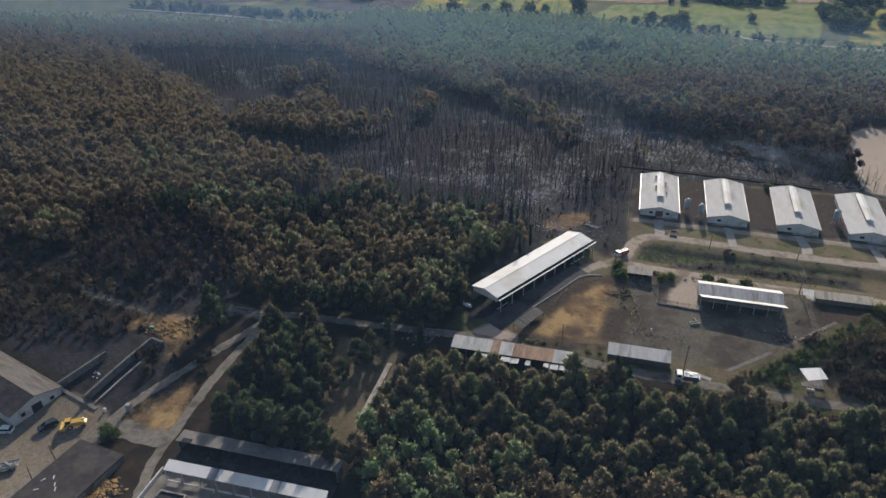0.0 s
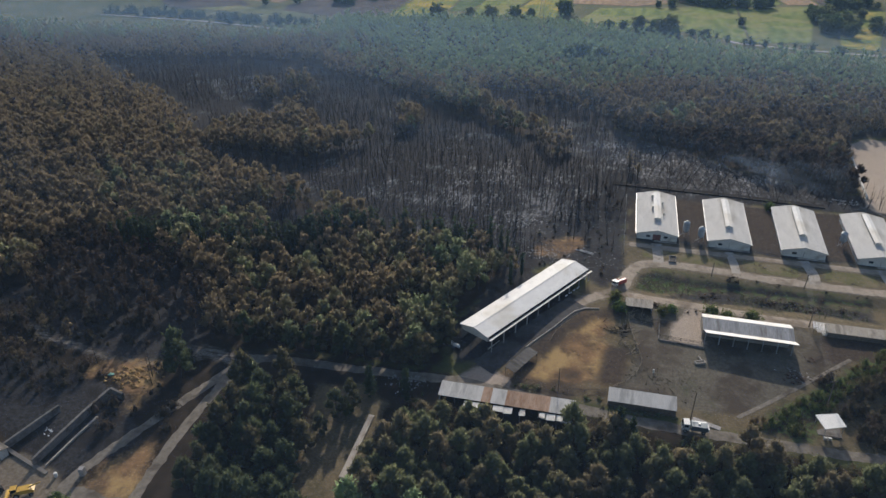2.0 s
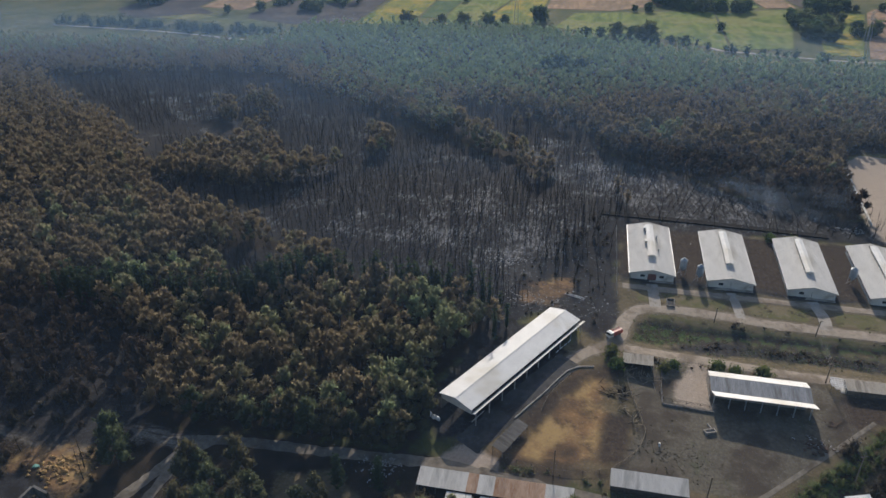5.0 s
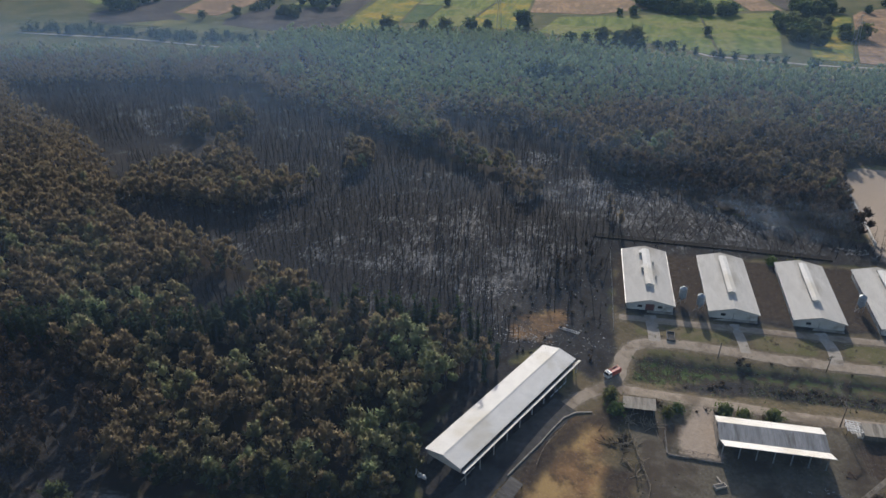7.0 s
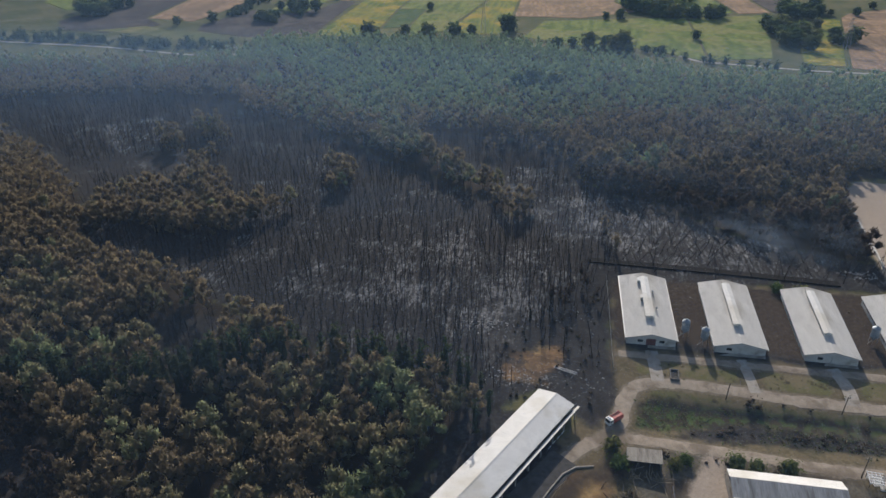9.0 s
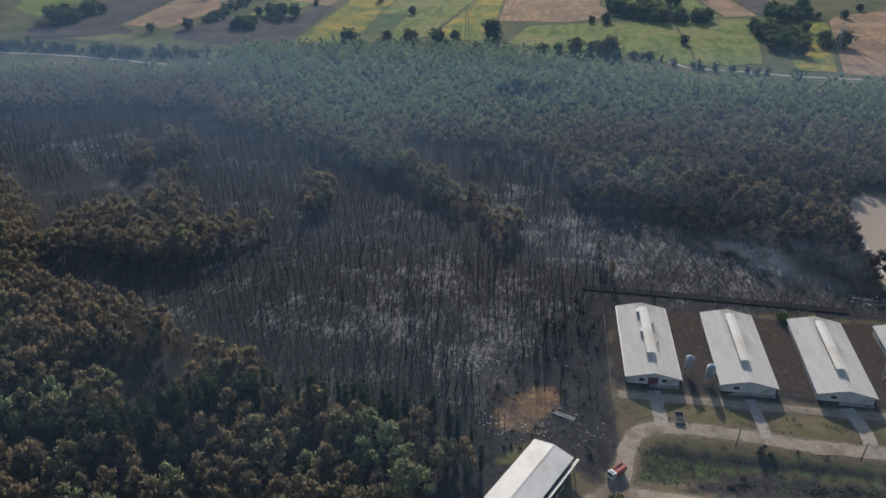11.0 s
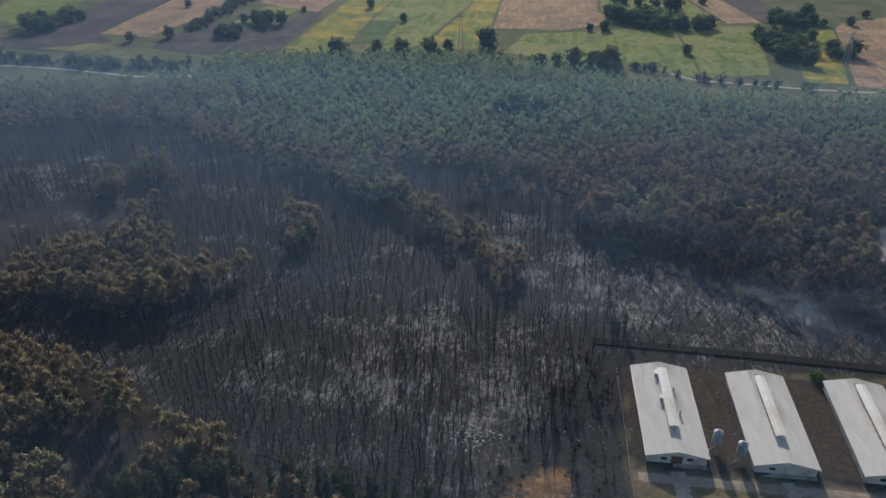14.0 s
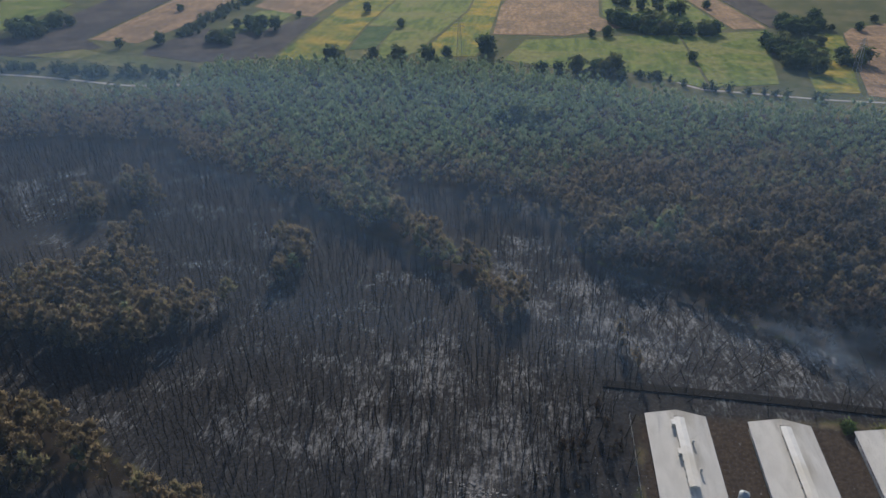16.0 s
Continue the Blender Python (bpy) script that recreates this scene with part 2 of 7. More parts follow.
# ---------------------------------------------------------------- geometry helpers
class Geo:
    """Collects vertices and faces of one mesh."""

    def __init__(self):
        self.v, self.f = [], []

    def face(self, pts):
        k = len(self.v)
        self.v += [tuple(p) for p in pts]
        self.f.append(tuple(range(k, k + len(pts))))
        return self

    def box(self, x0, x1, y0, y1, z0, z1):
        k = len(self.v)
        self.v += [(x, y, z) for z in (z0, z1) for x, y in ((x0, y0), (x1, y0), (x1, y1), (x0, y1))]
        self.f += [tuple(k + i for i in q) for q in ((3, 2, 1, 0), (4, 5, 6, 7), (0, 1, 5, 4), (1, 2, 6, 5), (2, 3, 7, 6), (3, 0, 4, 7))]
        return self

    def tube(self, a, b, r0, r1=None, n=8, caps=True):
        a, b = Vector(a), Vector(b)
        r1 = r0 if r1 is None else r1
        w = (b - a).normalized()
        u = w.cross(Vector((0, 0, 1)) if abs(w.z) < 0.9 else Vector((1, 0, 0))).normalized()
        s = w.cross(u)
        k = len(self.v)
        for c, r in ((a, r0), (b, r1)):
            self.v += [tuple(c + (u * math.cos(6.2832 * i / n) + s * math.sin(6.2832 * i / n)) * r) for i in range(n)]
        self.f += [(k + i, k + (i + 1) % n, k + n + (i + 1) % n, k + n + i) for i in range(n)]
        if caps:
            self.f += [tuple(k + i for i in reversed(range(n))), tuple(k + n + i for i in range(n))]
        return self

    def slab(self, pts, thick):
        """A sheet through the given outline, thickened downwards."""
        k, n = len(self.v), len(pts)
        self.v += [tuple(p) for p in pts] + [(p[0], p[1], p[2] - thick) for p in pts]
        self.f.append(tuple(k + i for i in range(n)))
        self.f.append(tuple(k + n + i for i in reversed(range(n))))
        self.f += [(k + (i + 1) % n, k + i, k + n + i, k + n + (i + 1) % n) for i in range(n)]
        return self

    def extrude_y(self, outline, y0, y1):
        """An outline of (x, z) drawn out from y0 to y1."""
        k, n = len(self.v), len(outline)
        self.v += [(x, y0, z) for x, z in outline] + [(x, y1, z) for x, z in outline]
        self.f += [tuple(k + i for i in range(n)), tuple(k + n + i for i in reversed(range(n)))]
        self.f += [(k + (i + 1) % n, k + i, k + n + i, k + n + (i + 1) % n) for i in range(n)]
        return self

    def blob(self, c, rx, ry, rz, rng, rough=0.25, n=7, rings=4):
        """A lumpy stone or clod."""
        k = len(self.v)
        for j in range(rings + 1):
            a = math.pi * j / rings - math.pi / 2
            for i in range(n):
                b, q = 6.2832 * i / n, 1 + rng.uniform(-rough, rough)
                self.v.append((c[0] + rx * q * math.cos(a) * math.cos(b), c[1] + ry * q * math.cos(a) * math.sin(b), c[2] + rz * q * math.sin(a)))
        for j in range(rings):
            self.f += [(k + j * n + i, k + j * n + (i + 1) % n, k + (j + 1) * n + (i + 1) % n, k + (j + 1) * n + i) for i in range(n)]
        return self

    def mesh(self, name, mat):
        me = bpy.data.meshes.new(name)
        me.from_pydata(self.v, [], self.f)
        me.materials.append(mat)
        me.update()
        return me


def part(name, geo, mat, parent, label="", at=None):
    ob = new(name, geo.mesh(name, mat) if isinstance(geo, Geo) else geo)
    ob.parent = parent
    if at is not None:
        ob.matrix_basis = at
    return tagged(ob, label)


def thing(name, x, y, rz=0.0, label="", category="", group="", z=None, kind=""):
    ob = new(name)
    ob.empty_display_size = 0.5
    ob.matrix_basis = pose(x, y, gz(x, y) if z is None else z, 0, 0, rz)
    return tagged(ob, label, category, group, kind)


def solid(name, geo, mat, x, y, rz=0.0, label="", category="", group="", z=None, kind=""):
    ob = new(name, geo.mesh(name, mat))
    ob.matrix_basis = pose(x, y, gz(x, y) if z is None else z, 0, 0, rz)
    return tagged(ob, label, category, group, kind)


def quads_mesh(name, verts, quads, mats, index=None, tone=None):
    me = bpy.data.meshes.new(name)
    me.vertices.add(len(verts))
    me.vertices.foreach_set("co", np.ascontiguousarray(verts, np.float32).ravel())
    me.loops.add(len(quads) * 4)
    me.loops.foreach_set("vertex_index", np.ascontiguousarray(quads, np.int32).ravel())
    me.polygons.add(len(quads))
    me.polygons.foreach_set("loop_start", np.arange(0, len(quads) * 4, 4, dtype=np.int32))
    me.polygons.foreach_set("loop_total", np.full(len(quads), 4, np.int32))
    for m in mats:
        me.materials.append(m)
    if index is not None:
        me.polygons.foreach_set("material_index", np.ascontiguousarray(index, np.int32))
    if tone is not None:
        me.attributes.new("tone", "FLOAT", "POINT").data.foreach_set("value", np.ascontiguousarray(tone, np.float32))
    me.update(calc_edges=True)
    me.validate()
    return me


def inside(poly, x, y):
    x, y = np.asarray(x, float), np.asarray(y, float)
    c = np.zeros(x.shape, bool)
    for (x0, y0), (x1, y1) in zip(poly, poly[1:] + poly[:1]):
        if y0 != y1:
            c ^= ((y0 > y) != (y1 > y)) & (x < (x1 - x0) * (y - y0) / (y1 - y0) + x0)
    return c


def depth_in(poly, x, y):
    """Metres inside a polygon's edge; negative outside."""
    x, y = np.asarray(x, float), np.asarray(y, float)
    best = np.full(x.shape, 1e9)
    for (x0, y0), (x1, y1) in zip(poly, poly[1:] + poly[:1]):
        dx, dy = x1 - x0, y1 - y0
        t = np.clip(((x - x0) * dx + (y - y0) * dy) / (dx * dx + dy * dy + 1e-9), 0, 1)
        best = np.minimum(best, np.hypot(x - x0 - t * dx, y - y0 - t * dy))
    return np.where(inside(poly, x, y), best, -best)


def wobble(x, y, seed=0.0):
    """Smooth field between about -1 and 1, tens of metres across."""
    return (np.sin(x * 0.061 + seed) * np.cos(y * 0.083 - seed * 1.7) + 0.6 * np.sin(x * 0.17 + y * 0.13 + 2.1 * seed) + 0.4 * np.cos(x * 0.31 - y * 0.27 + seed)) / 1.6


# ---------------------------------------------------------------- regions of the plan (metres)
FIRE_EDGE = [(-350, 408), (-316, 413), (-285, 423), (-255, 430), (-239, 430), (-218, 427), (-200, 430), (-181, 409), (-159, 400), (-136, 387), (-113, 374), (-98, 356), (-78, 346), (-66, 335), (-53, 325), (-41, 311),
             (-34, 302), (-28, 303), (-29, 311), (-35, 323), (-45, 334), (-57, 341), (-69, 356), (-80, 369), (-86, 384), (-83, 394), (-62, 394), (-39, 388), (-17, 376), (-12, 346), (0, 332), (16, 323), (29, 310), (41, 299), (57, 292), (79, 285)]
BURN = [(-325, 390), (-292, 360), (-263, 347), (-236, 327), (-204, 300), (-184, 270), (-172, 255), (-136, 248), (-104, 231), (-81, 220), (-64, 211), (-36, 204), (-18, 212), (-6, 200), (-3, 262), (40, 266), (90, 270)] + FIRE_EDGE[::-1]
BURN_WEST = [(-330, 170), (-200, 158), (-160, 152), (-125, 147), (-104, 141), (-108, 124), (-118, 132), (-140, 118), (-165, 108), (-330, 100)]
FAR_WOOD = [(-560, 470), (-330, 488), (-278, 498), (-235, 528), (-240, 562), (-157, 571), (-68, 579), (-16, 550), (20, 530), (50, 512), (95, 502), (150, 502), (330, 478), (330, 362), (100, 364), (87, 353)] + FIRE_EDGE[::-1] + [(-420, 430), (-560, 420)]
WEST_WOOD = [(-350, 408), (-325, 390), (-292, 360), (-263, 347), (-236, 327), (-204, 300), (-184, 270), (-172, 255), (-136, 248), (-104, 231), (-81, 220), (-64, 211), (-34, 204), (-33, 199),
             (-45, 174), (-44, 164), (-44.5, 153), (-60, 152), (-97, 148), (-125, 149), (-160, 153), (-200, 158), (-330, 172), (-450, 240), (-560, 420), (-420, 430)]
STRIP_WOOD = [(-192, 284), (-188, 294), (-186, 310), (-172, 317), (-158, 308), (-143, 304), (-132, 296), (-118, 304), (-116, 300), (-126, 281), (-132, 273), (-150, 273), (-172, 273), (-187, 270)]
ISLAND = [(-119, 344), (-113, 348), (-104, 343), (-100, 330), (-101, 316), (-108, 312), (-110, 326)]
CLUMPS = [[(-196, 372), (-197, 387), (-186, 384), (-172, 368), (-174, 357)], [(-210, 366), (-202, 371), (-190, 361), (-187, 351), (-197, 350)], [(-181, 341), (-178, 348), (-168, 343), (-161, 328), (-168, 322)], [(-168, 318), (-162, 327), (-150, 320), (-145, 309), (-156, 307)]]
BARE_SLOPE = [(-225, 325), (-219, 334), (-210, 341), (-198, 347), (-187, 351), (-175, 335), (-175, 324), (-189, 323), (-209, 321), (-219, 318)]
SCORCH = [(-182, 180), (-168, 194), (-140, 184), (-120, 170), (-109, 152), (-108, 140), (-126, 136), (-141, 140), (-166, 148)]
GAP_1 = [(-137, 224), (-126, 229), (-111, 230), (-104, 218), (-106, 208), (-111, 203), (-119, 210), (-129, 217)]
GAP_2 = [(-200, 158), (-174, 160), (-136, 160), (-118, 150), (-152, 146), (-200, 146)]
NEAR_WOOD = [(-52, 128), (-46, 137), (-39, 140.5), (-24, 137.5), (2, 141.5), (10, 141), (18, 141.8), (39, 143.5), (57, 145.5), (115, 148), (125, 100), (110, 76), (-40, 80), (-41, 89), (-55, 104)]
NEAR_WOOD_W = [(-88, 142), (-75, 141), (-65, 123), (-60, 106), (-53, 99), (-69, 98), (-85, 100), (-88, 107), (-89, 126)]
SCRUB = [(30, 152), (45, 171), (56, 182), (69, 193), (120, 195), (120, 152), (61, 152), (46, 153)]
YARD = [(-1, 195), (21, 198), (47, 195), (54, 181), (28, 156), (15, 154), (-2, 156), (4, 172)]
PADDOCK_BARE = [(-28, 155), (-21, 163), (-15, 178), (-9, 186), (-4, 184), (-5, 171), (-4, 158), (-12, 154), (-22, 153)]
LOT = [(12, 188), (15, 191.5), (15.8, 197), (19.4, 197), (20.5, 189), (20.5, 180), (11.5, 180)]
STRIP = [(0, 203), (1, 209), (4, 214), (28, 215), (66, 214), (66, 201), (48, 200), (24, 201), (5, 200)]
STRIP_BURNT = [(10, 203), (25, 209), (66, 208), (66, 202), (46, 203), (30, 203), (17, 201)]
LAWN = [(3, 219), (1, 228), (22, 228), (70, 228), (70, 218), (42, 218), (20, 220)]
HOUSE_GROUND = [(-3, 229), (-3, 266), (92, 268), (92, 229)]
BANK = [(-30, 212), (-24, 224), (-19, 229), (-15, 222), (-20, 214)]
CLEARING = [(-71, 140), (-60, 143), (-52, 138), (-51, 116), (-54, 102), (-62, 104), (-63, 112)]
WEST_YARD = [(-145, 86), (-133, 100), (-126, 105), (-116, 103), (-108, 102), (-108, 95), (-115, 82), (-113, 70), (-140, 70)]
EARTH_1 = [(-130, 131), (-123, 137), (-112, 137), (-108, 129), (-110, 122), (-118, 130)]
EARTH_2 = [(-107, 99), (-102, 111), (-97, 112), (-95, 101), (-94, 97)]
ASH_WEST = [(-162, 146), (-144, 140), (-130, 141), (-115, 144), (-110, 140), (-118, 134), (-139, 135), (-154, 141)]
DUSTY = [(-172, 154), (-160, 149), (-150, 144), (-140, 143.5), (-128, 146), (-116, 147.5), (-104, 147), (-92, 147.5), (-91, 143.5), (-104, 142), (-112, 139), (-117, 134), (-124, 135), (-134, 137.5), (-146, 138), (-158, 142), (-174, 150)]
BARE_FIELD = [(80, 272), (79, 283), (88, 350), (97, 361), (130, 356), (150, 272)]
ROADS = {
    "lane": (M_LANE, 3.0, [(-93, 145.5), (-84, 147), (-58, 148.5), (-38, 149.5), (-30, 148.8), (-8, 147.5), (5, 147), (17, 147.4), (25, 148), (49, 150.4), (64, 151.5), (110, 154)]),
    "farm_road": (M_ROAD, 3.1, [(-14, 188), (-9, 194), (-3, 198), (10, 198.6), (25, 198), (40, 197), (58, 197), (90, 197)]),
    "upper_farm_road": (M_ROAD, 3.7, [(-4, 197), (-1.5, 204), (0, 211), (4, 217.5), (14, 219.5), (28, 218.8), (42, 217.8), (64, 217.6), (95, 218)]),
    # Widened to the kerb and dark: the barn's shadow is put into its colour.
    "barn_track": (M_SHADETRACK, 6.6, [(-33.5, 155.5), (-30, 161.2), (-19.6, 179), (-13.5, 189)]),
    "west_lane": (M_LANE, 2.5, [(-88, 147), (-92.5, 140), (-94, 128), (-94, 112), (-93, 99), (-92, 90), (-88, 78), (-86, 66)]),
    "west_track": (M_LANE, 2.7, [(-93, 144), (-97, 133), (-103, 118), (-106, 111), (-109.5, 103), (-111, 94), (-114, 82), (-117, 72)]),
    "west_link": (M_LANE, 5.0, [(-93, 96), (-98, 96), (-107, 97), (-111, 93)]),
    "apron_path": (M_ROAD, 2.4, [(-1, 228.6), (21, 229), (42, 229), (66, 229.4), (90, 229.6)]),
    "house_path": (M_CONC, 3.2, [(7.4, 231), (8.0, 224), (8.2, 219.5)]),
    "house_path.001": (M_CONC, 2.6, [(29.6, 231), (30.6, 224), (31, 219)]),
    "house_path.002": (M_CONC, 3.2, [(51.3, 231), (53, 224), (52.6, 218)]),
    "house_path.003": (M_CONC, 2.8, [(73, 231), (74, 224), (74.5, 218)]),
    "canal_road": (M_CONC, 3.0, [(-450, 545), (-371, 539.5), (-346, 537), (-312, 531), (-279, 524), (-262, 525), (-234, 530)]),
    "field_track": (M_CONC, 2.6, [(50, 562), (56, 553), (64, 547), (90, 541.5), (122, 534), (155, 531)]),
}


def smooth_line(pts, step=2.0):
    out, n = [], len(pts)
    for i in range(n - 1):
        p0, p1, p2, p3 = (np.array(pts[max(0, min(n - 1, i + k))], float) for k in (-1, 0, 1, 2))
        m = max(2, int(np.hypot(*(p2 - p1)) / step))
        for t in np.arange(m) / m:
            out.append(0.5 * (2 * p1 + (p2 - p0) * t + (2 * p0 - 5 * p1 + 4 * p2 - p3) * t * t + (3 * p1 - p0 - 3 * p2 + p3) * t ** 3))
    return np.array(out + [np.array(pts[-1], float)])


# ---------------------------------------------------------------- ground
def ground_material():
    m, nt, bs, _ = nodes_of("land")
    pos = nt.nodes.new("ShaderNodeNewGeometry").outputs["Position"]
    fine, mid, wide = tex_noise(nt, 1.3, 6, 0.65, pos), tex_noise(nt, 0.22, 5, 0.6, pos), tex_noise(nt, 0.035, 4, 0.6, pos)

    def layer(base, name, colour, edge=1.2, jag=3.0):
        at = nt.nodes.new("ShaderNodeAttribute")
        at.attribute_name = name
        d = arith(nt, "ADD", at.outputs["Fac"], arith(nt, "MULTIPLY", arith(nt, "SUBTRACT", mid, 0.5), jag * 2))
        d = arith(nt, "ADD", d, arith(nt, "MULTIPLY", arith(nt, "SUBTRACT", fine, 0.5), jag * 0.6))
        return blend(nt, ramp(nt, d, -edge, edge), base, colour)

    far = blend(nt, ramp(nt, wide, 0.4, 0.62), (0.085, 0.095, 0.04), (0.15, 0.135, 0.065))
    far = blend(nt, ramp(nt, mid, 0.4, 0.7), far, (0.065, 0.085, 0.03))
    wood = blend(nt, ramp(nt, mid, 0.35, 0.7), (0.03, 0.024, 0.018), (0.055, 0.043, 0.031))
    char_and_shade = blend(nt, ramp(nt, fine, 0.3, 0.7), (0.03, 0.029, 0.0295), (0.066, 0.063, 0.062))
    bare_char = char_and_shade
    char_and_shade = blend(nt, ramp(nt, mid, 0.48, 0.66), char_and_shade, (0.034, 0.03, 0.028))
    char_and_shade = blend(nt, ramp(nt, tex_noise(nt, 0.8, 6, 0.7, pos), 0.66, 0.74), char_and_shade, (0.1, 0.094, 0.088))
    # Ash patches stretched along y, imitating lit gaps between the trunks' cast shadows.
    ash_shade_streak = arith(nt, "ADD", arith(nt, "MULTIPLY", tex_noise(nt, 0.62, 7, 0.76, pos, (1.7, 0.42, 1)), 0.6), arith(nt, "MULTIPLY", tex_noise(nt, 0.07, 4, 0.6, pos), 0.4))
    grey = nt.nodes.new("ShaderNodeAttribute")
    grey.attribute_name = "ashy"
    ash_shade_streak = arith(nt, "ADD", ash_shade_streak, arith(nt, "MULTIPLY", ramp(nt, grey.outputs["Fac"], -12, 14), 0.055))
    ash = blend(nt, ramp(nt, fine, 0.35, 0.7), (0.16, 0.158, 0.157), (0.335, 0.331, 0.328))
    burnt = blend(nt, ramp(nt, ash_shade_streak, 0.52, 0.67), bare_char, ash)
    dry = blend(nt, ramp(nt, mid, 0.38, 0.66), (0.15, 0.12, 0.075), (0.095, 0.085, 0.05))
    dry = blend(nt, ramp(nt, fine, 0.4, 0.75), dry, (0.19, 0.155, 0.1))
    green = blend(nt, ramp(nt, mid, 0.4, 0.62), (0.065, 0.11, 0.035), (0.11, 0.145, 0.058))
    green = blend(nt, ramp(nt, fine, 0.5, 0.75), green, (0.15, 0.13, 0.07))
    green = blend(nt, ramp(nt, tex_noise(nt, 0.5, 6, 0.7, pos), 0.43, 0.55), green, (0.062, 0.05, 0.038))
    lawn = blend(nt, ramp(nt, mid, 0.36, 0.62), (0.2, 0.165, 0.1), (0.14, 0.135, 0.062))
    lawn = blend(nt, ramp(nt, tex_noise(nt, 0.35, 5, 0.65, pos), 0.56, 0.66), lawn, (0.07, 0.06, 0.04))
    soil = blend(nt, ramp(nt, fine, 0.3, 0.7), (0.108, 0.096, 0.074), (0.165, 0.148, 0.117))
    soil = blend(nt, ramp(nt, mid, 0.55, 0.72), soil, (0.105, 0.105, 0.07))
    soil = blend(nt, ramp(nt, tex_noise(nt, 0.09, 5, 0.6, pos), 0.46, 0.6), soil, (0.085, 0.07, 0.055))
    earth = blend(nt, ramp(nt, mid, 0.35, 0.65), (0.14, 0.095, 0.06), (0.27, 0.165, 0.085))
    earth = blend(nt, ramp(nt, tex_noise(nt, 0.075, 5, 0.65, pos), 0.47, 0.62), earth, (0.4, 0.275, 0.125))
    earth = blend(nt, ramp(nt, fine, 0.5, 0.8), earth, (0.4, 0.27, 0.14))
    earth = blend(nt, ramp(nt, tex_noise(nt, 0.16, 5, 0.65, pos), 0.52, 0.68), earth, (0.11, 0.08, 0.05))
    pale = blend(nt, ramp(nt, fine, 0.3, 0.7), (0.36, 0.3, 0.245), (0.43, 0.36, 0.295))
    col = layer(far, "wood", wood, 2.0, 5)
    col = layer(col, "dry", dry)
    col = layer(col, "burnt", burnt, 2.0, 4)
    dusty = blend(nt, ramp(nt, fine, 0.3, 0.7), (0.15, 0.135, 0.115), (0.27, 0.245, 0.21))
    dusty = blend(nt, ramp(nt, tex_noise(nt, 0.5, 5, 0.65, pos, (0.4, 1.6, 1)), 0.45, 0.62), dusty, (0.085, 0.07, 0.058))
    col = layer(col, "dusty", dusty, 1.2, 2.6)
    col = layer(col, "soil", soil, 0.8, 1.6)
    col = layer(col, "green", green, 1.5, 2.5)
    verge = blend(nt, ramp(nt, fine, 0.3, 0.7), (0.17, 0.14, 0.1), (0.26, 0.22, 0.17))
    col = layer(col, "verge", verge, 0.7, 1.6)
    brown = blend(nt, ramp(nt, fine, 0.3, 0.7), (0.05, 0.04, 0.032), (0.095, 0.073, 0.055))
    col = layer(col, "lawn", lawn, 0.6, 1.2)
    # Burnt ground, plus painted shade by the barn and below the upper road.
    col = layer(col, "char_and_shade", char_and_shade, 1.5, 3.5)
    col = layer(col, "earth", earth, 2.5, 5)
    col = layer(col, "brown", brown, 1.6, 3.0)
    col = layer(col, "pale", pale, 1.0, 1.8)
    grit = tex_noise(nt, 2.6, 7, 0.75, pos)
    col = blend(nt, ramp(nt, grit, 0.36, 0.6), blend(nt, 1.0, col, (0.88, 0.87, 0.86), "MULTIPLY"), col)
    col = blend(nt, ramp(nt, tex_noise(nt, 0.75, 5, 0.7, pos), 0.55, 0.68), col, blend(nt, 1.0, col, (1.2, 1.18, 1.16), "MULTIPLY"))
    nt.links.new(col, bs.inputs["Base Color"])
    bs.inputs["Roughness"].default_value = 0.95
    bs.inputs["Specular IOR Level"].default_value = 0.03
    bump(nt, bs, arith(nt, "ADD", fine, mid), 0.28, 0.2)
    return m


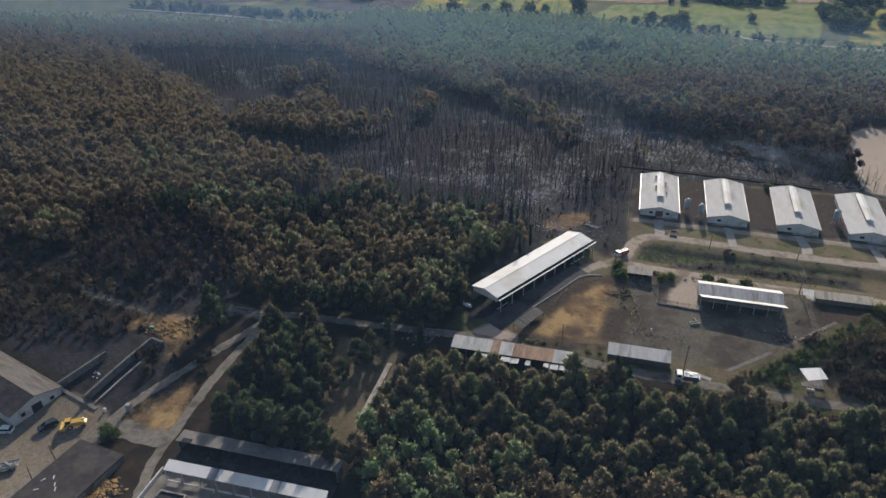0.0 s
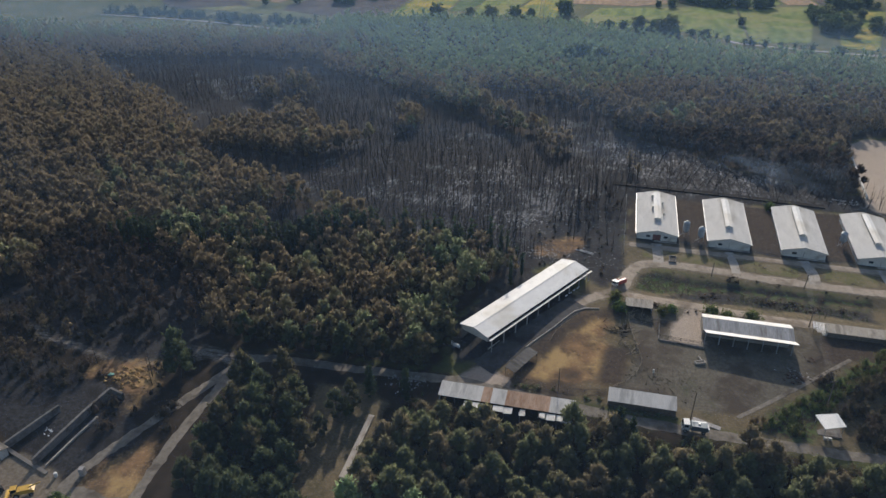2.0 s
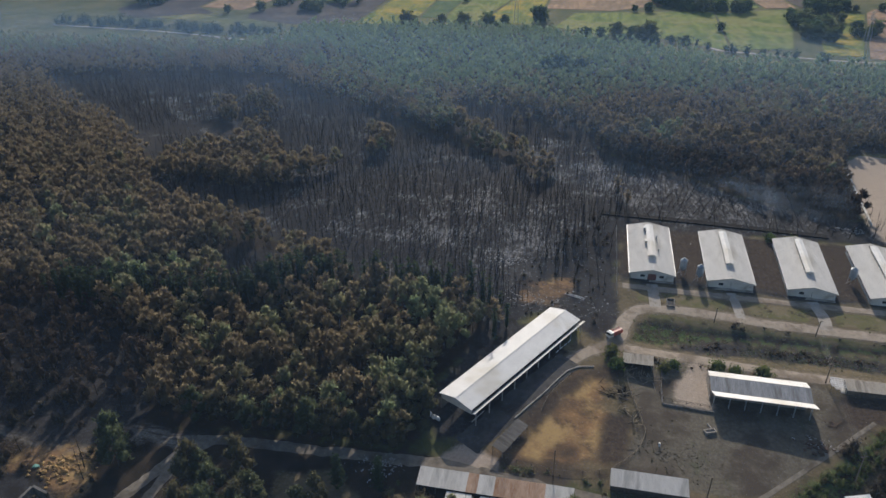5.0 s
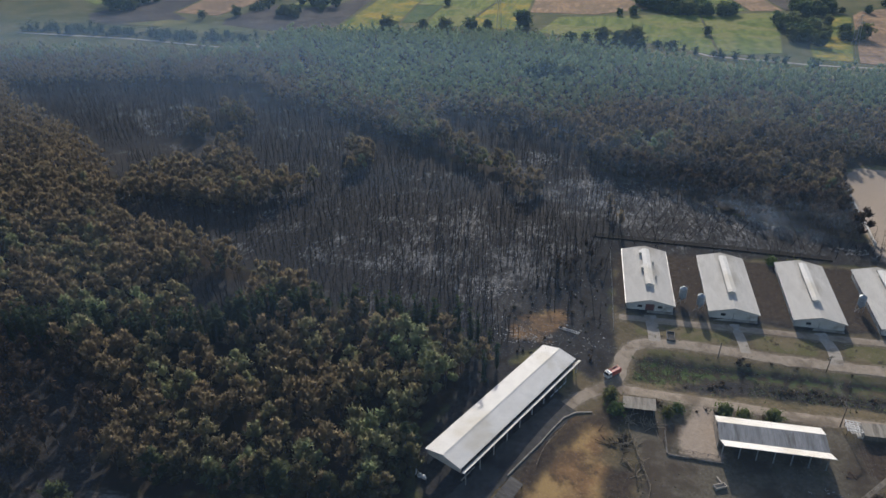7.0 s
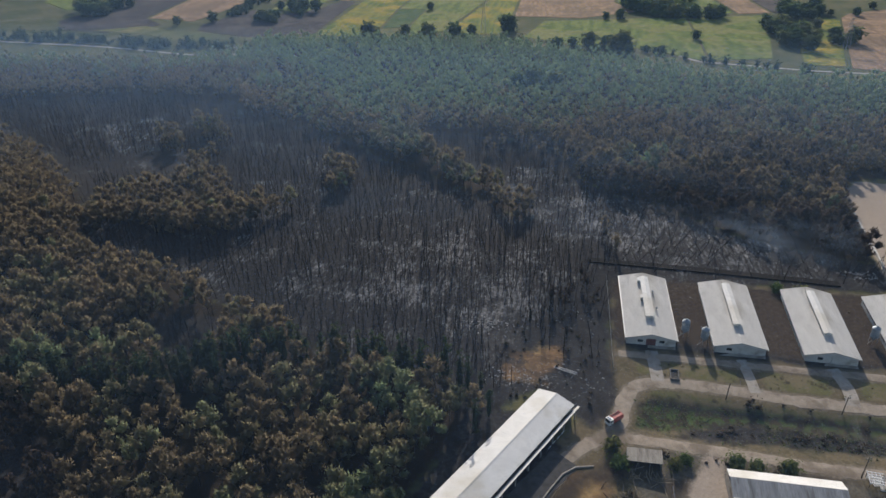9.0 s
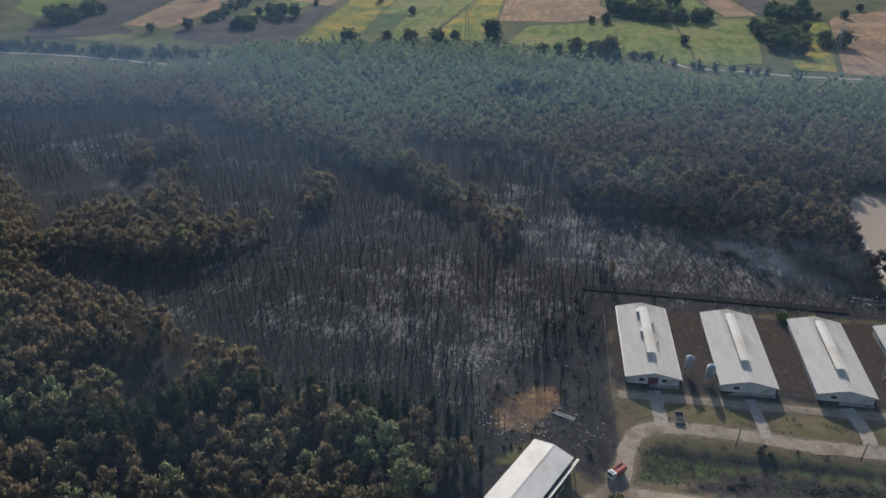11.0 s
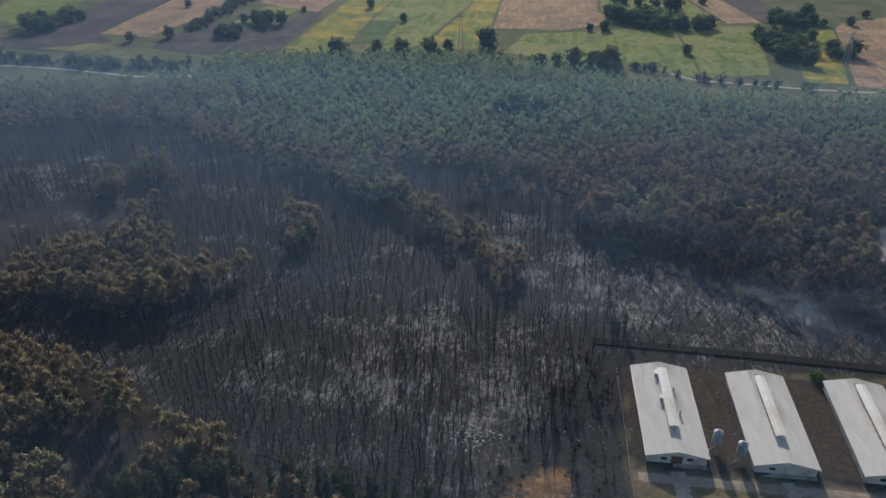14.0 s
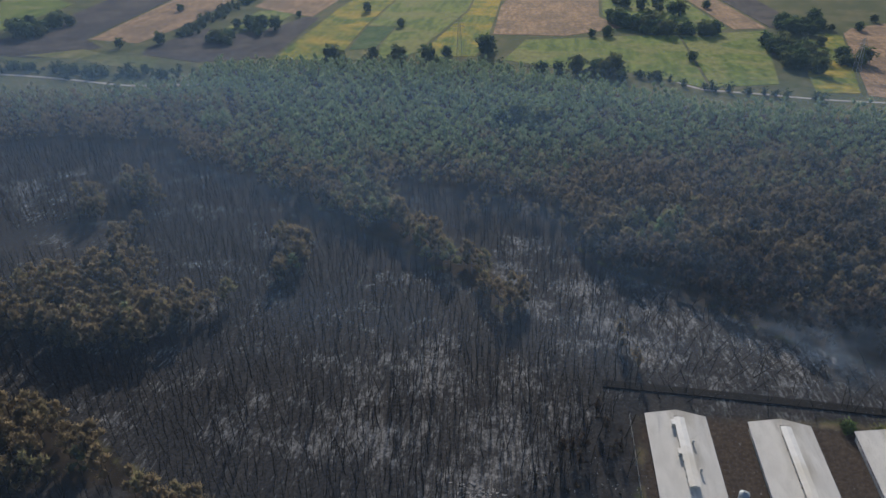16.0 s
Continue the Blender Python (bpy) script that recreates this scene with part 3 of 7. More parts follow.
def ground():
    xs = np.concatenate([np.linspace(-4000, -480, 12), np.arange(-460, -180, 5.0), np.arange(-180, 110, 2.0), np.arange(110, 300, 8.0), np.linspace(320, 4000, 12)])
    ys = np.concatenate([np.linspace(-3000, 0, 10), np.arange(10, 60, 5.0), np.arange(60, 300, 2.0), np.arange(300, 600, 5.0), np.linspace(620, 4500, 16)])
    x, y = [a.ravel() for a in np.meshgrid(xs, ys)]
    z = g(x, y)
    nx, ny = len(xs), len(ys)
    i = (np.arange(ny - 1)[:, None] * nx + np.arange(nx - 1)[None, :]).ravel()
    me = quads_mesh("ground", np.stack([x, y, z], 1), np.stack([i, i + 1, i + 1 + nx, i + nx], 1), [ground_material()])
    groups = {
        "wood": [BURN, FAR_WOOD, WEST_WOOD, NEAR_WOOD, NEAR_WOOD_W, STRIP_WOOD, SCRUB, [(-400, 180), (-200, 158), (-97, 150), (-40, 152), (-20, 146), (130, 149), (160, 0), (-400, 0)]],
        "dry": [LAWN, HOUSE_GROUND, STRIP, [(-12, 200), (-36, 156), (-34, 150), (70, 150), (95, 200), (95, 232), (-4, 232)], CLEARING, WEST_YARD, EARTH_2],
        "burnt": [BURN],
        "ashy": [[(-10, 275), (80, 275), (50, 296), (10, 318), (-30, 352), (-45, 330), (-20, 300)], ASH_WEST, [(-78, 236), (-30, 226), (-14, 242), (-22, 272), (-60, 284), (-92, 262)], [(-260, 385), (-225, 400), (-200, 370), (-215, 350), (-250, 360)]],
        "dusty": [DUSTY],
        "soil": [YARD, [(-34, 155), (-40, 150), (-10, 149), (-10, 156)]],
        "green": [[(2, 203), (5, 213), (27, 213.5), (66, 213.5), (66, 210), (27, 209), (12, 204)], [(28, 203.5), (32, 208), (64, 208), (60, 203)], [(30.5, 152.5), (34, 159), (43.5, 168), (54, 178.5), (64, 190.5), (68, 186), (58, 177), (48, 166), (42, 152)]],
        # Besides burnt ground: dark patches painted for barn shade and the road bank's shadow.
        "char_and_shade": [SCORCH, STRIP_BURNT, GAP_1, GAP_2, [(-2, 231), (-2, 264), (92, 266), (92, 234), (44, 231), (20, 232)], [(-150, 134), (-112, 126), (-101, 112), (-112, 101), (-135, 109), (-165, 116)], [(-46, 167), (-40, 156), (-32, 157), (-13, 187), (-19, 201), (-36, 201)], [(4, 210.5), (6, 213), (30, 213), (66, 212), (66, 210.5), (30, 211.5)], [(-40, 201), (-33, 197), (-20, 210), (-8, 199), (-2, 210), (-3, 262), (-30, 225)], [(-7, 160), (-1, 160), (1, 173), (-5, 172)], [(-14.5, 157), (-11, 156.5), (-10.5, 160), (-14, 160)], [(-24, 165), (-16, 181), (-9, 188), (-12, 178), (-18, 166)]],
        "lawn": [[(3.5, 222), (3, 227), (22, 227), (27.5, 226), (27, 221.6), (12, 222.3)], [(34, 221), (33, 227.2), (48, 227), (50, 221)], [(56, 220.6), (56, 227), (70, 227), (71, 220.6)], [(77, 221), (77, 227), (90, 227), (90, 221)], [(3, 214), (8, 216), (30, 215.6), (66, 214.6), (66, 213), (30, 213.4), (8, 213.4)]],
        "earth": [PADDOCK_BARE, BANK, EARTH_1, EARTH_2],
        "brown": [[(-1, 235), (-1, 262), (20, 264), (44, 264), (66, 265), (90, 266), (90, 236), (66, 234), (44, 234), (20, 235)], [(-24, 164), (-14, 181), (-6, 190), (0, 190), (-2, 185), (-8, 184), (-13, 175), (-19, 163)], [(-6, 157), (1, 158), (2, 173), (-4, 171)], [(-14.5, 157), (-10, 156.5), (-10, 160), (-14, 160.5)], [(-28, 151.5), (-3, 152), (-3, 154.6), (-27, 154)], [(-26, 156), (-22, 157), (-19, 163), (-24, 163)], [(49, 191.5), (66, 193), (68, 189), (57, 183), (50, 179), (48.5, 185)]],
        "pale": [LOT, BARE_FIELD, [(-41, 149), (-34, 156), (-27, 153), (-25, 150)]],
    }
    for name, polys in groups.items():
        d = np.full(x.shape, -1e3)
        for p in polys:
            d = np.maximum(d, depth_in(p, x, y))
        me.attributes.new(name, "FLOAT", "POINT").data.foreach_set("value", np.clip(d, -60, 60).astype(np.float32))
    d = np.full(x.shape, -60.0)
    near = (np.abs(x) < 170) & (y > 60) & (y < 270)
    for mat, width, pts in ROADS.values():
        if mat is not M_ROAD:
            continue
        for p in smooth_line(pts, 1.0):
            d[near] = np.maximum(d[near], width / 2 + 0.5 - np.hypot(x[near] - p[0], y[near] - p[1]))
    d = np.maximum(d, depth_in(WEST_YARD, x, y))
    me.attributes.new("verge", "FLOAT", "POINT").data.foreach_set("value", d.astype(np.float32))
    for p in me.polygons:
        p.use_smooth = True
    tagged(new("ground", me), "burnt and dry land with ash, bare earth and woodland floor", "ground", kind="structure")


ground()


def road(name, mat, width, pts, lift):
    line = smooth_line(pts, 1.2)
    d = np.gradient(line, axis=0)
    d /= np.linalg.norm(d, axis=1)[:, None] + 1e-9
    side = np.stack([-d[:, 1], d[:, 0]], 1)
    rng = np.random.default_rng(len(name) * 7 + int(width * 10))
    cols = []
    for k, s in enumerate((-0.5, -0.2, 0.2, 0.5)):
        w = s * width + (rng.normal(0, 0.16, len(line)) if k in (0, 3) and mat is not M_CONC else 0)
        p = line + side * np.reshape(w, (-1, 1))
        cols.append(np.stack([p[:, 0], p[:, 1], g(p[:, 0], p[:, 1]) + lift + (0.03 if k in (1, 2) else 0.0)], 1))
    v = np.concatenate(cols)
    n = len(line)
    q = np.concatenate([np.stack([np.arange(n - 1) + c * n, np.arange(n - 1) + (c + 1) * n, np.arange(1, n) + (c + 1) * n, np.arange(1, n) + c * n], 1)[:, ::-1] for c in range(3)])
    tagged(new(name, quads_mesh(name, v, q, [mat])), "pale compacted dirt road with worn uneven edges" if mat is not M_CONC else "pale concrete path", "road", kind="structure")


for k, (nm, (mt, wd, pts)) in enumerate(ROADS.items()):
    road(nm.split(".")[0], mt, wd, pts, 0.035 + 0.004 * k)


# ---------------------------------------------------------------- far fields
def crop(name, a, b, c, row, turn):
    """A field: two colours in rows, with blotches."""
    m, nt, bs, _ = nodes_of(name)
    pos = nt.nodes.new("ShaderNodeNewGeometry").outputs["Position"]
    mp = nt.nodes.new("ShaderNodeMapping")
    mp.inputs["Rotation"].default_value = (0, 0, radians(turn))
    mp.inputs["Scale"].default_value = (row, 0.03, 1)
    nt.links.new(pos, mp.inputs[0])
    rows = tex_noise(nt, 1.0, 5, 0.7, mp.outputs[0])
    blot = tex_noise(nt, 0.03, 5, 0.65, pos)
    col = blend(nt, ramp(nt, rows, 0.4, 0.6), a, b)
    col = blend(nt, ramp(nt, blot, 0.45, 0.6), col, c)
    tuft = tex_noise(nt, 0.3, 5, 0.7, pos, (1, 0.6, 1))
    col = blend(nt, ramp(nt, tuft, 0.38, 0.62), blend(nt, 1.0, col, (0.6, 0.64, 0.68), "MULTIPLY"), col)
    nt.links.new(col, bs.inputs["Base Color"])
    bs.inputs["Roughness"].default_value = 0.95
    bs.inputs["Specular IOR Level"].default_value = 0.05
    bump(nt, bs, rows, 0.4, 0.3)
    return m


M_STUB = crop("stubble", (0.312, 0.194, 0.11), (0.425, 0.269, 0.152), (0.263, 0.175, 0.106), 0.25, 8)
M_PLOUGH = crop("ploughed_soil", (0.0446, 0.0405, 0.0419), (0.0743, 0.0648, 0.0635), (0.101, 0.081, 0.0702), 0.25, 8)
M_CROP = crop("green_crop", (0.108, 0.162, 0.0264), (0.198, 0.24, 0.0432), (0.24, 0.24, 0.066), 0.22, 4)
M_SUNF = crop("yellowing_crop", (0.106, 0.163, 0.0225), (0.237, 0.237, 0.0375), (0.4, 0.294, 0.0338), 0.3, 4)
M_DCROP = crop("dark_crop", (0.042, 0.102, 0.0264), (0.072, 0.132, 0.036), (0.096, 0.144, 0.042), 0.3, 4)
M_FALLOW = crop("dry_fallow", (0.144, 0.15, 0.048), (0.228, 0.198, 0.072), (0.108, 0.126, 0.042), 0.1, 60)
FIELDS = [
    ("stubble_field", M_STUB, [(-371, 639), (-327, 630), (-320, 695), (-327, 797), (-330, 860), (-392, 860)]),
    ("ploughed_field", M_PLOUGH, [(-306, 597), (-258, 580), (-212, 597), (-219, 733), (-233, 736), (-240, 701), (-265, 667), (-296, 686), (-308, 641), (-313, 617)]),
    ("ploughed_field", M_PLOUGH, [(-415, 586), (-375, 581), (-346, 614), (-374, 639), (-395, 860), (-460, 860), (-442, 721), (-440, 616)]),
    ("fallow_field", M_FALLOW, [(-389, 587), (-356, 609), (-328, 593), (-288, 587), (-280, 562), (-313, 565), (-340, 580)]),
    ("green_field", M_CROP, [(-283, 687), (-281, 758), (-247, 766), (-247, 679)]),
    ("stubble_field", M_STUB, [(-294, 779), (-297, 860), (-225, 860), (-226, 736), (-259, 754)]),
    ("sunflower_field", M_SUNF, [(-209, 593), (-212, 726), (-214, 776), (-206, 900), (-172, 900), (-172, 700), (-166, 592)]),
    ("dark_crop_field", M_DCROP, [(-165, 622), (-170, 700), (-147, 701), (-148, 630)]),
    ("fallow_field", M_FALLOW, [(-163, 592), (-165, 620), (-148, 628), (-140, 597)]),
    ("green_field", M_CROP, [(-170, 703), (-170, 900), (-100, 900), (-98, 771), (-117, 617), (-138, 598), (-146, 640), (-146, 703)]),
    ("sunflower_field", M_SUNF, [(-114, 607), (-96, 771), (-98, 900), (-73, 900), (-71, 683), (-74, 612)]),
    ("stubble_field", M_STUB, [(-68, 681), (-70, 799), (-60, 900), (20, 900), (14, 754), (29, 711), (-14, 679)]),
    ("green_field", M_CROP, [(-55, 604), (-43, 664), (27, 681), (68, 688), (66, 560), (61, 552), (29, 579), (-15, 584)]),
    ("green_field", M_CROP, [(70, 688), (133, 708), (107, 562), (68, 552)]),
    ("stubble_field", M_STUB, [(92, 880), (112, 712), (138, 717), (119, 880)]),
    ("ploughed_field", M_PLOUGH, [(122, 880), (141, 718), (167, 731), (155, 880)]),
    ("sunflower_field", M_SUNF, [(123, 547), (146, 547), (184, 693), (175, 702), (130, 588)]),
    ("stubble_field", M_STUB, [(200, 723), (188, 703), (149, 543), (215, 520), (260, 758)]),
    ("green_field", M_CROP, [(-463, 662), (-473, 779), (-506, 801), (-560, 799), (-514, 700)]),
    ("green_field", M_CROP, [(29, 716), (17, 756), (22, 880), (88, 880), (108, 714), (70, 694)]),
]
for k, (nm, mt, poly) in enumerate(FIELDS):
    pts = np.array(poly, float)
    centre = pts.mean(0)
    geo = Geo()
    geo.slab([(px, py, 0.16 + 0.004 * k) for px, py in pts], 0.3)
    label = {"stubble_field": "harvested tan stubble field", "ploughed_field": "dark ploughed field", "fallow_field": "dry olive fallow field", "green_field": "green crop field in rows",
             "sunflower_field": "yellowing crop field in rows", "dark_crop_field": "small dark green crop plot"}[nm]
    tagged(new(nm, geo.mesh(nm, mt)), label, "field", "far fields", "structure")


# ---------------------------------------------------------------- trees
def crown_cards(rng, n, h0, h1, radius, size, profile, lean=0.75, per=7):
    """Needle clumps: slim kites bunched at the ends of boughs, with gaps between the bunches."""
    nb = max(9, n // per)
    t = np.sort(rng.random(nb) ** 0.8)
    t[-1] = 0.97
    ang = np.arange(nb) * 2.4 + rng.normal(0, 0.5, nb)
    reach = radius * profile(t) * rng.uniform(0.62, 1.22, nb)
    hub = np.stack([np.cos(ang) * reach * 0.74, np.sin(ang) * reach * 0.74, h0 + (h1 - h0) * t + reach * 0.1], 1)
    b = rng.integers(nb, size=n)
    wide = (0.25 * reach[b] + 0.22)[:, None]
    c = hub[b] + rng.normal(0, 1, (n, 3)) * wide * np.array([1, 1, 0.62])
    a = np.arctan2(c[:, 1], c[:, 0])
    out = np.stack([np.cos(a), np.sin(a), np.full(n, lean)], 1) + rng.normal(0, 0.35, (n, 3))
    out /= np.linalg.norm(out, axis=1)[:, None]
    d = np.stack([np.cos(a), np.sin(a), np.full(n, 0.3)], 1) * 0.8 + rng.normal(0, 0.75, (n, 3))
    d -= out * (d * out).sum(1)[:, None] * 0.8
    d /= np.linalg.norm(d, axis=1)[:, None] + 1e-9
    w = np.cross(out, d)
    w /= np.linalg.norm(w, axis=1)[:, None] + 1e-9
    s = (size * rng.uniform(0.6, 1.4, n))[:, None]
    v = np.stack([c - d * s * 0.6, c + w * s * 0.33 + out * s * 0.1, c + d * s * 0.85 + out * s * 0.12, c - w * s * 0.33 + out * s * 0.1], 1).reshape(-1, 3)
    return v, np.arange(4 * n).reshape(n, 4)


def ring_body(profile_rz, sides, rng, jag=0.0):
    v = []
    for r, z in profile_rz:
        a = np.arange(sides) / sides * 6.2832
        q = r * (1 + jag * (rng.random(sides) - 0.5))
        v.append(np.stack([q * np.cos(a), q * np.sin(a), np.full(sides, z)], 1))
    f = [[j * sides + i, j * sides + (i + 1) % sides, (j + 1) * sides + (i + 1) % sides, (j + 1) * sides + i] for j in range(len(profile_rz) - 1) for i in range(sides)]
    return np.concatenate(v), np.array(f)


def pine_profile(t):
    return np.clip(1.12 * (1 - t ** 1.7) ** 0.8 * np.minimum(1, 0.5 + 2.0 * t), 0.08, 1.1)


def round_profile(t):
    return np.sqrt(np.clip(1 - (2 * t - 0.9) ** 2 * 0.82, 0.02, 1))


def spire_profile(t):
    return np.clip((1 - t) ** 0.6 * np.minimum(1, 0.5 + 2 * t), 0.05, 1)


def lobe(rng, c, r, h, sides, rings, jag):
    """One rounded, uneven mass of foliage."""
    v, f = ring_body([(r * max(0.04, math.sin(math.pi * k / rings) ** 0.8), -h * math.cos(math.pi * k / rings)) for k in range(rings + 1)], sides, rng, jag)
    return v + np.array(c) + rng.normal(0, 0.05 * r, v.shape), f


def pine_crown(rng, height, radius, bare, boughs, tufts, size, sides=6, rings=3, core=0.72):
    """A soft pine crown: rounded boughs stacked to a blunt top, clad in small needle tufts that point up and outwards."""
    mid, rad, tall, vs, fs, k = [], [], [], [], [], 0
    for i in range(boughs):
        t = (i + 0.4) / boughs
        a, reach = i * 2.4 + rng.normal(0, 0.35), radius * 0.62 * (1 - t ** 2.4) * rng.uniform(0.8, 1.15)
        r = radius * (0.46 - 0.13 * t) * rng.uniform(0.82, 1.18)
        mid.append((math.cos(a) * reach, math.sin(a) * reach, height * (bare + (1 - bare) * (0.12 + 0.76 * t))))
        rad.append(r), tall.append(r * rng.uniform(0.9, 1.3))
    for c, r, h in zip(mid, rad, tall):
        v, f = lobe(rng, c, r * core, h * core, sides, rings, 0.7)
        vs.append(v), fs.append(f + k)
        k += len(v)
    mid, rad, tall = np.array(mid), np.array(rad), np.array(tall)
    b = rng.integers(boughs, size=tufts)
    out = rng.normal(0, 1, (tufts, 3))
    out[:, 2] = np.abs(out[:, 2]) - 0.25
    out[:, :2] += mid[b, :2] / radius * 1.2
    out /= np.linalg.norm(out, axis=1)[:, None]
    p = mid[b] + out * np.stack([rad[b], rad[b], tall[b]], 1) * rng.uniform(0.6, 1.0, (tufts, 1))
    d = np.array([0, 0, 0.9]) - out * out[:, 2:] * 0.7 + out * 0.75 + rng.normal(0, 0.45, (tufts, 3))
    d /= np.linalg.norm(d, axis=1)[:, None]
    w = np.cross(out, d) + rng.normal(0, 0.4, (tufts, 3))
    w /= np.linalg.norm(w, axis=1)[:, None] + 1e-9
    sz = size * rng.uniform(0.55, 1.4, (tufts, 1))
    v = np.stack([p - d * sz * 0.4, p + w * sz * 0.24 + d * sz * 0.15, p + d * sz, p - w * sz * 0.24 + d * sz * 0.15], 1).reshape(-1, 3)
    return np.concatenate(vs + [v]), np.concatenate(fs + [np.arange(4 * tufts).reshape(tufts, 4) + k])


def pine_template(rng, height, radius, bare, boughs, tufts, size, sides=6, rings=3, core=0.72):
    cv, cf = pine_crown(rng, height, radius, bare, boughs, tufts, size, sides, rings, core)
    tv, tf = ring_body([(0.17, -0.3), (0.09, height * 0.6)], 3, rng)
    return np.concatenate([cv, tv]), np.concatenate([cf, tf + len(cv)]), np.concatenate([np.zeros(len(cf), int), np.ones(len(tf), int)])


def tree_template(rng, n, height, radius, size, profile, bare=0.25):
    vs, fs, k = [], [], 0
    cv, cf = crown_cards(rng, n, height * bare, height, radius, size, profile)
    pieces = [ring_body([(radius * 0.2, height * bare), (radius * 0.5, height * (bare + 0.2)), (radius * 0.36, height * 0.66), (0.05, height * 0.9)], 5, rng, 0.3)]
    for v, f in [(cv, cf)] + pieces:
        vs.append(v), fs.append(f + k)
        k += len(v)
    crown = sum(len(f) for f in fs)
    tv, tf = ring_body([(0.17, -0.3), (0.09, height * 0.55)], 3, rng)
    v, f = np.concatenate(vs + [tv]), np.concatenate(fs + [tf + k])
    return v, f, np.concatenate([np.zeros(crown, int), np.ones(len(tf), int)])


def scatter_mesh(name, templates, spots, mats, seed, grow=(0.75, 1.3)):
    """Joins a copy of a template at every (x, y, tone) into one mesh."""
    rng = np.random.default_rng(seed)
    vs, fs, ids, tones, k = [], [], [], [], 0
    for x, y, tn in spots:
        v, f, idx = templates[rng.integers(len(templates))]
        a, s = rng.random() * 6.2832, rng.uniform(*grow)
        wide = s * rng.uniform(0.88, 1.15)
        c, d = math.cos(a), math.sin(a)
        p = np.stack([(v[:, 0] * c - v[:, 1] * d) * wide + x, (v[:, 0] * d + v[:, 1] * c) * wide + y, v[:, 2] * s], 1)
        p[:, 2] += gz(x, y)
        vs.append(p), fs.append(f + k), ids.append(idx), tones.append(np.full(len(v), tn))
        k += len(v)
    me = quads_mesh(name, np.concatenate(vs), np.concatenate(fs), mats, np.concatenate(ids), np.concatenate(tones))
    me.polygons.foreach_set("use_smooth", np.ones(len(me.polygons), bool))
    return me


def spots_in(polys, step, seed, skip=(), keep=1.0):
    rng = np.random.default_rng(seed)
    px = [p[0] for q in polys for p in q]
    py = [p[1] for q in polys for p in q]
    x, y = np.meshgrid(np.arange(min(px), max(px), step), np.arange(min(py), max(py), step))
    x = x.ravel() + rng.uniform(-0.42, 0.42, x.size) * step + (y.ravel() / step % 2) * step * 0.5
    y = y.ravel() + rng.uniform(-0.42, 0.42, y.size) * step
    ok = np.zeros(x.shape, bool)
    edge = 1.0 + 1.5 * wobble(x * 3, y * 3, seed)
    for q in polys:
        ok |= depth_in(q, x, y) > edge
    for q in skip:
        ok &= ~inside(q, x, y)
    ok &= rng.random(x.size) < keep
    ok &= (x > -(0.95 * y + 70)) & (x < 0.25 * y + 52)
    return x[ok], y[ok], rng


def tones_for(x, y, rng):
    """Scorched near the burnt ground and through the western wood, green further off."""
    near = -depth_in(BURN, x, y)
    t = 0.95 * np.exp(-np.clip(near, 0, None) / 32) + 0.25 * wobble(x, y, 1.3)
    t = np.where(inside(WEST_WOOD, x, y), np.maximum(t, 0.75 + 0.3 * wobble(x, y, 4.0)), t)
    t = np.where(inside(WEST_WOOD, x, y) & (y < 203) & (x > -135), 0.85 - 0.42 * sig((x + 62) / 7) + 0.32 * wobble(x * 1.5, y * 1.5, 2.0), t)
    t = t + 0.55 * sig((-195 - x) / 22) * sig((505 - y) / 18) * (0.8 + 0.4 * wobble(x, y, 6.0))
    t = np.clip(t + rng.normal(0, 0.14, x.shape), 0, 1)
    t = t + 0.95 * sig((depth_in(SCORCH, x, y) - 2) / 4)
    east = sig((x + 12) / 12) * sig((425 - y) / 25)
    east = east * (1 - np.exp(-((x - 10) / 18) ** 2 - ((y - 354) / 16) ** 2))
    return t + east * np.clip(1.2 + 0.5 * wobble(x, y, 3.1) + rng.normal(0, 0.2, x.shape), 0.3, 1.5)


tree_rng = np.random.default_rng(11)
PINE_MID = [pine_template(tree_rng, h, r, 0.16, 8, 225, 0.56, 5, 2, 0.78) for h, r in ((8.6, 2.8), (9.4, 2.7), (7.8, 2.9), (8.2, 2.5), (9.8, 3.0))]
PINE_FAR = [pine_template(tree_rng, h, r, 0.1, 4, 105, 0.62, 4, 2, 0.66) for h, r in ((8.6, 2.9), (9.6, 2.7), (7.6, 2.8), (8.8, 2.6), (10.2, 3.0))]
PINE_THIN = [tree_template(tree_rng, 60, h, r, 0.8, pine_profile, 0.4) for h, r in ((9.0, 1.9), (8.0, 1.7), (9.5, 2.0))]
SPIRE = [tree_template(tree_rng, 80, h, r, 0.7, spire_profile, 0.04) for h, r in ((9.5, 1.25), (8.3, 1.1), (10.5, 1.3))]

x, y, rng = spots_in([FAR_WOOD], 4.4, 21)
keep = (wobble(x * 2.6, y * 2.2, 8.0) < 0.3) | (rng.random(x.size) < 0.5)
x, y = x[keep], y[keep]
far = y > 392
tone = tones_for(x, y, rng)
tagged(new("far_pine_wood", scatter_mesh("far_pine_wood", PINE_FAR, list(zip(x[far], y[far], tone[far])), [M_NEEDLE, M_BARK], 31)), "dense green pine wood reaching to the fields", "pine wood", kind="stuff")
tagged(new("scorched_pine_wood", scatter_mesh("scorched_pine_wood", PINE_MID, list(zip(x[~far], y[~far], tone[~far])), [M_NEEDLE, M_BARK], 32)), "pine wood with browned crowns beside burnt ground", "pine wood", kind="stuff")
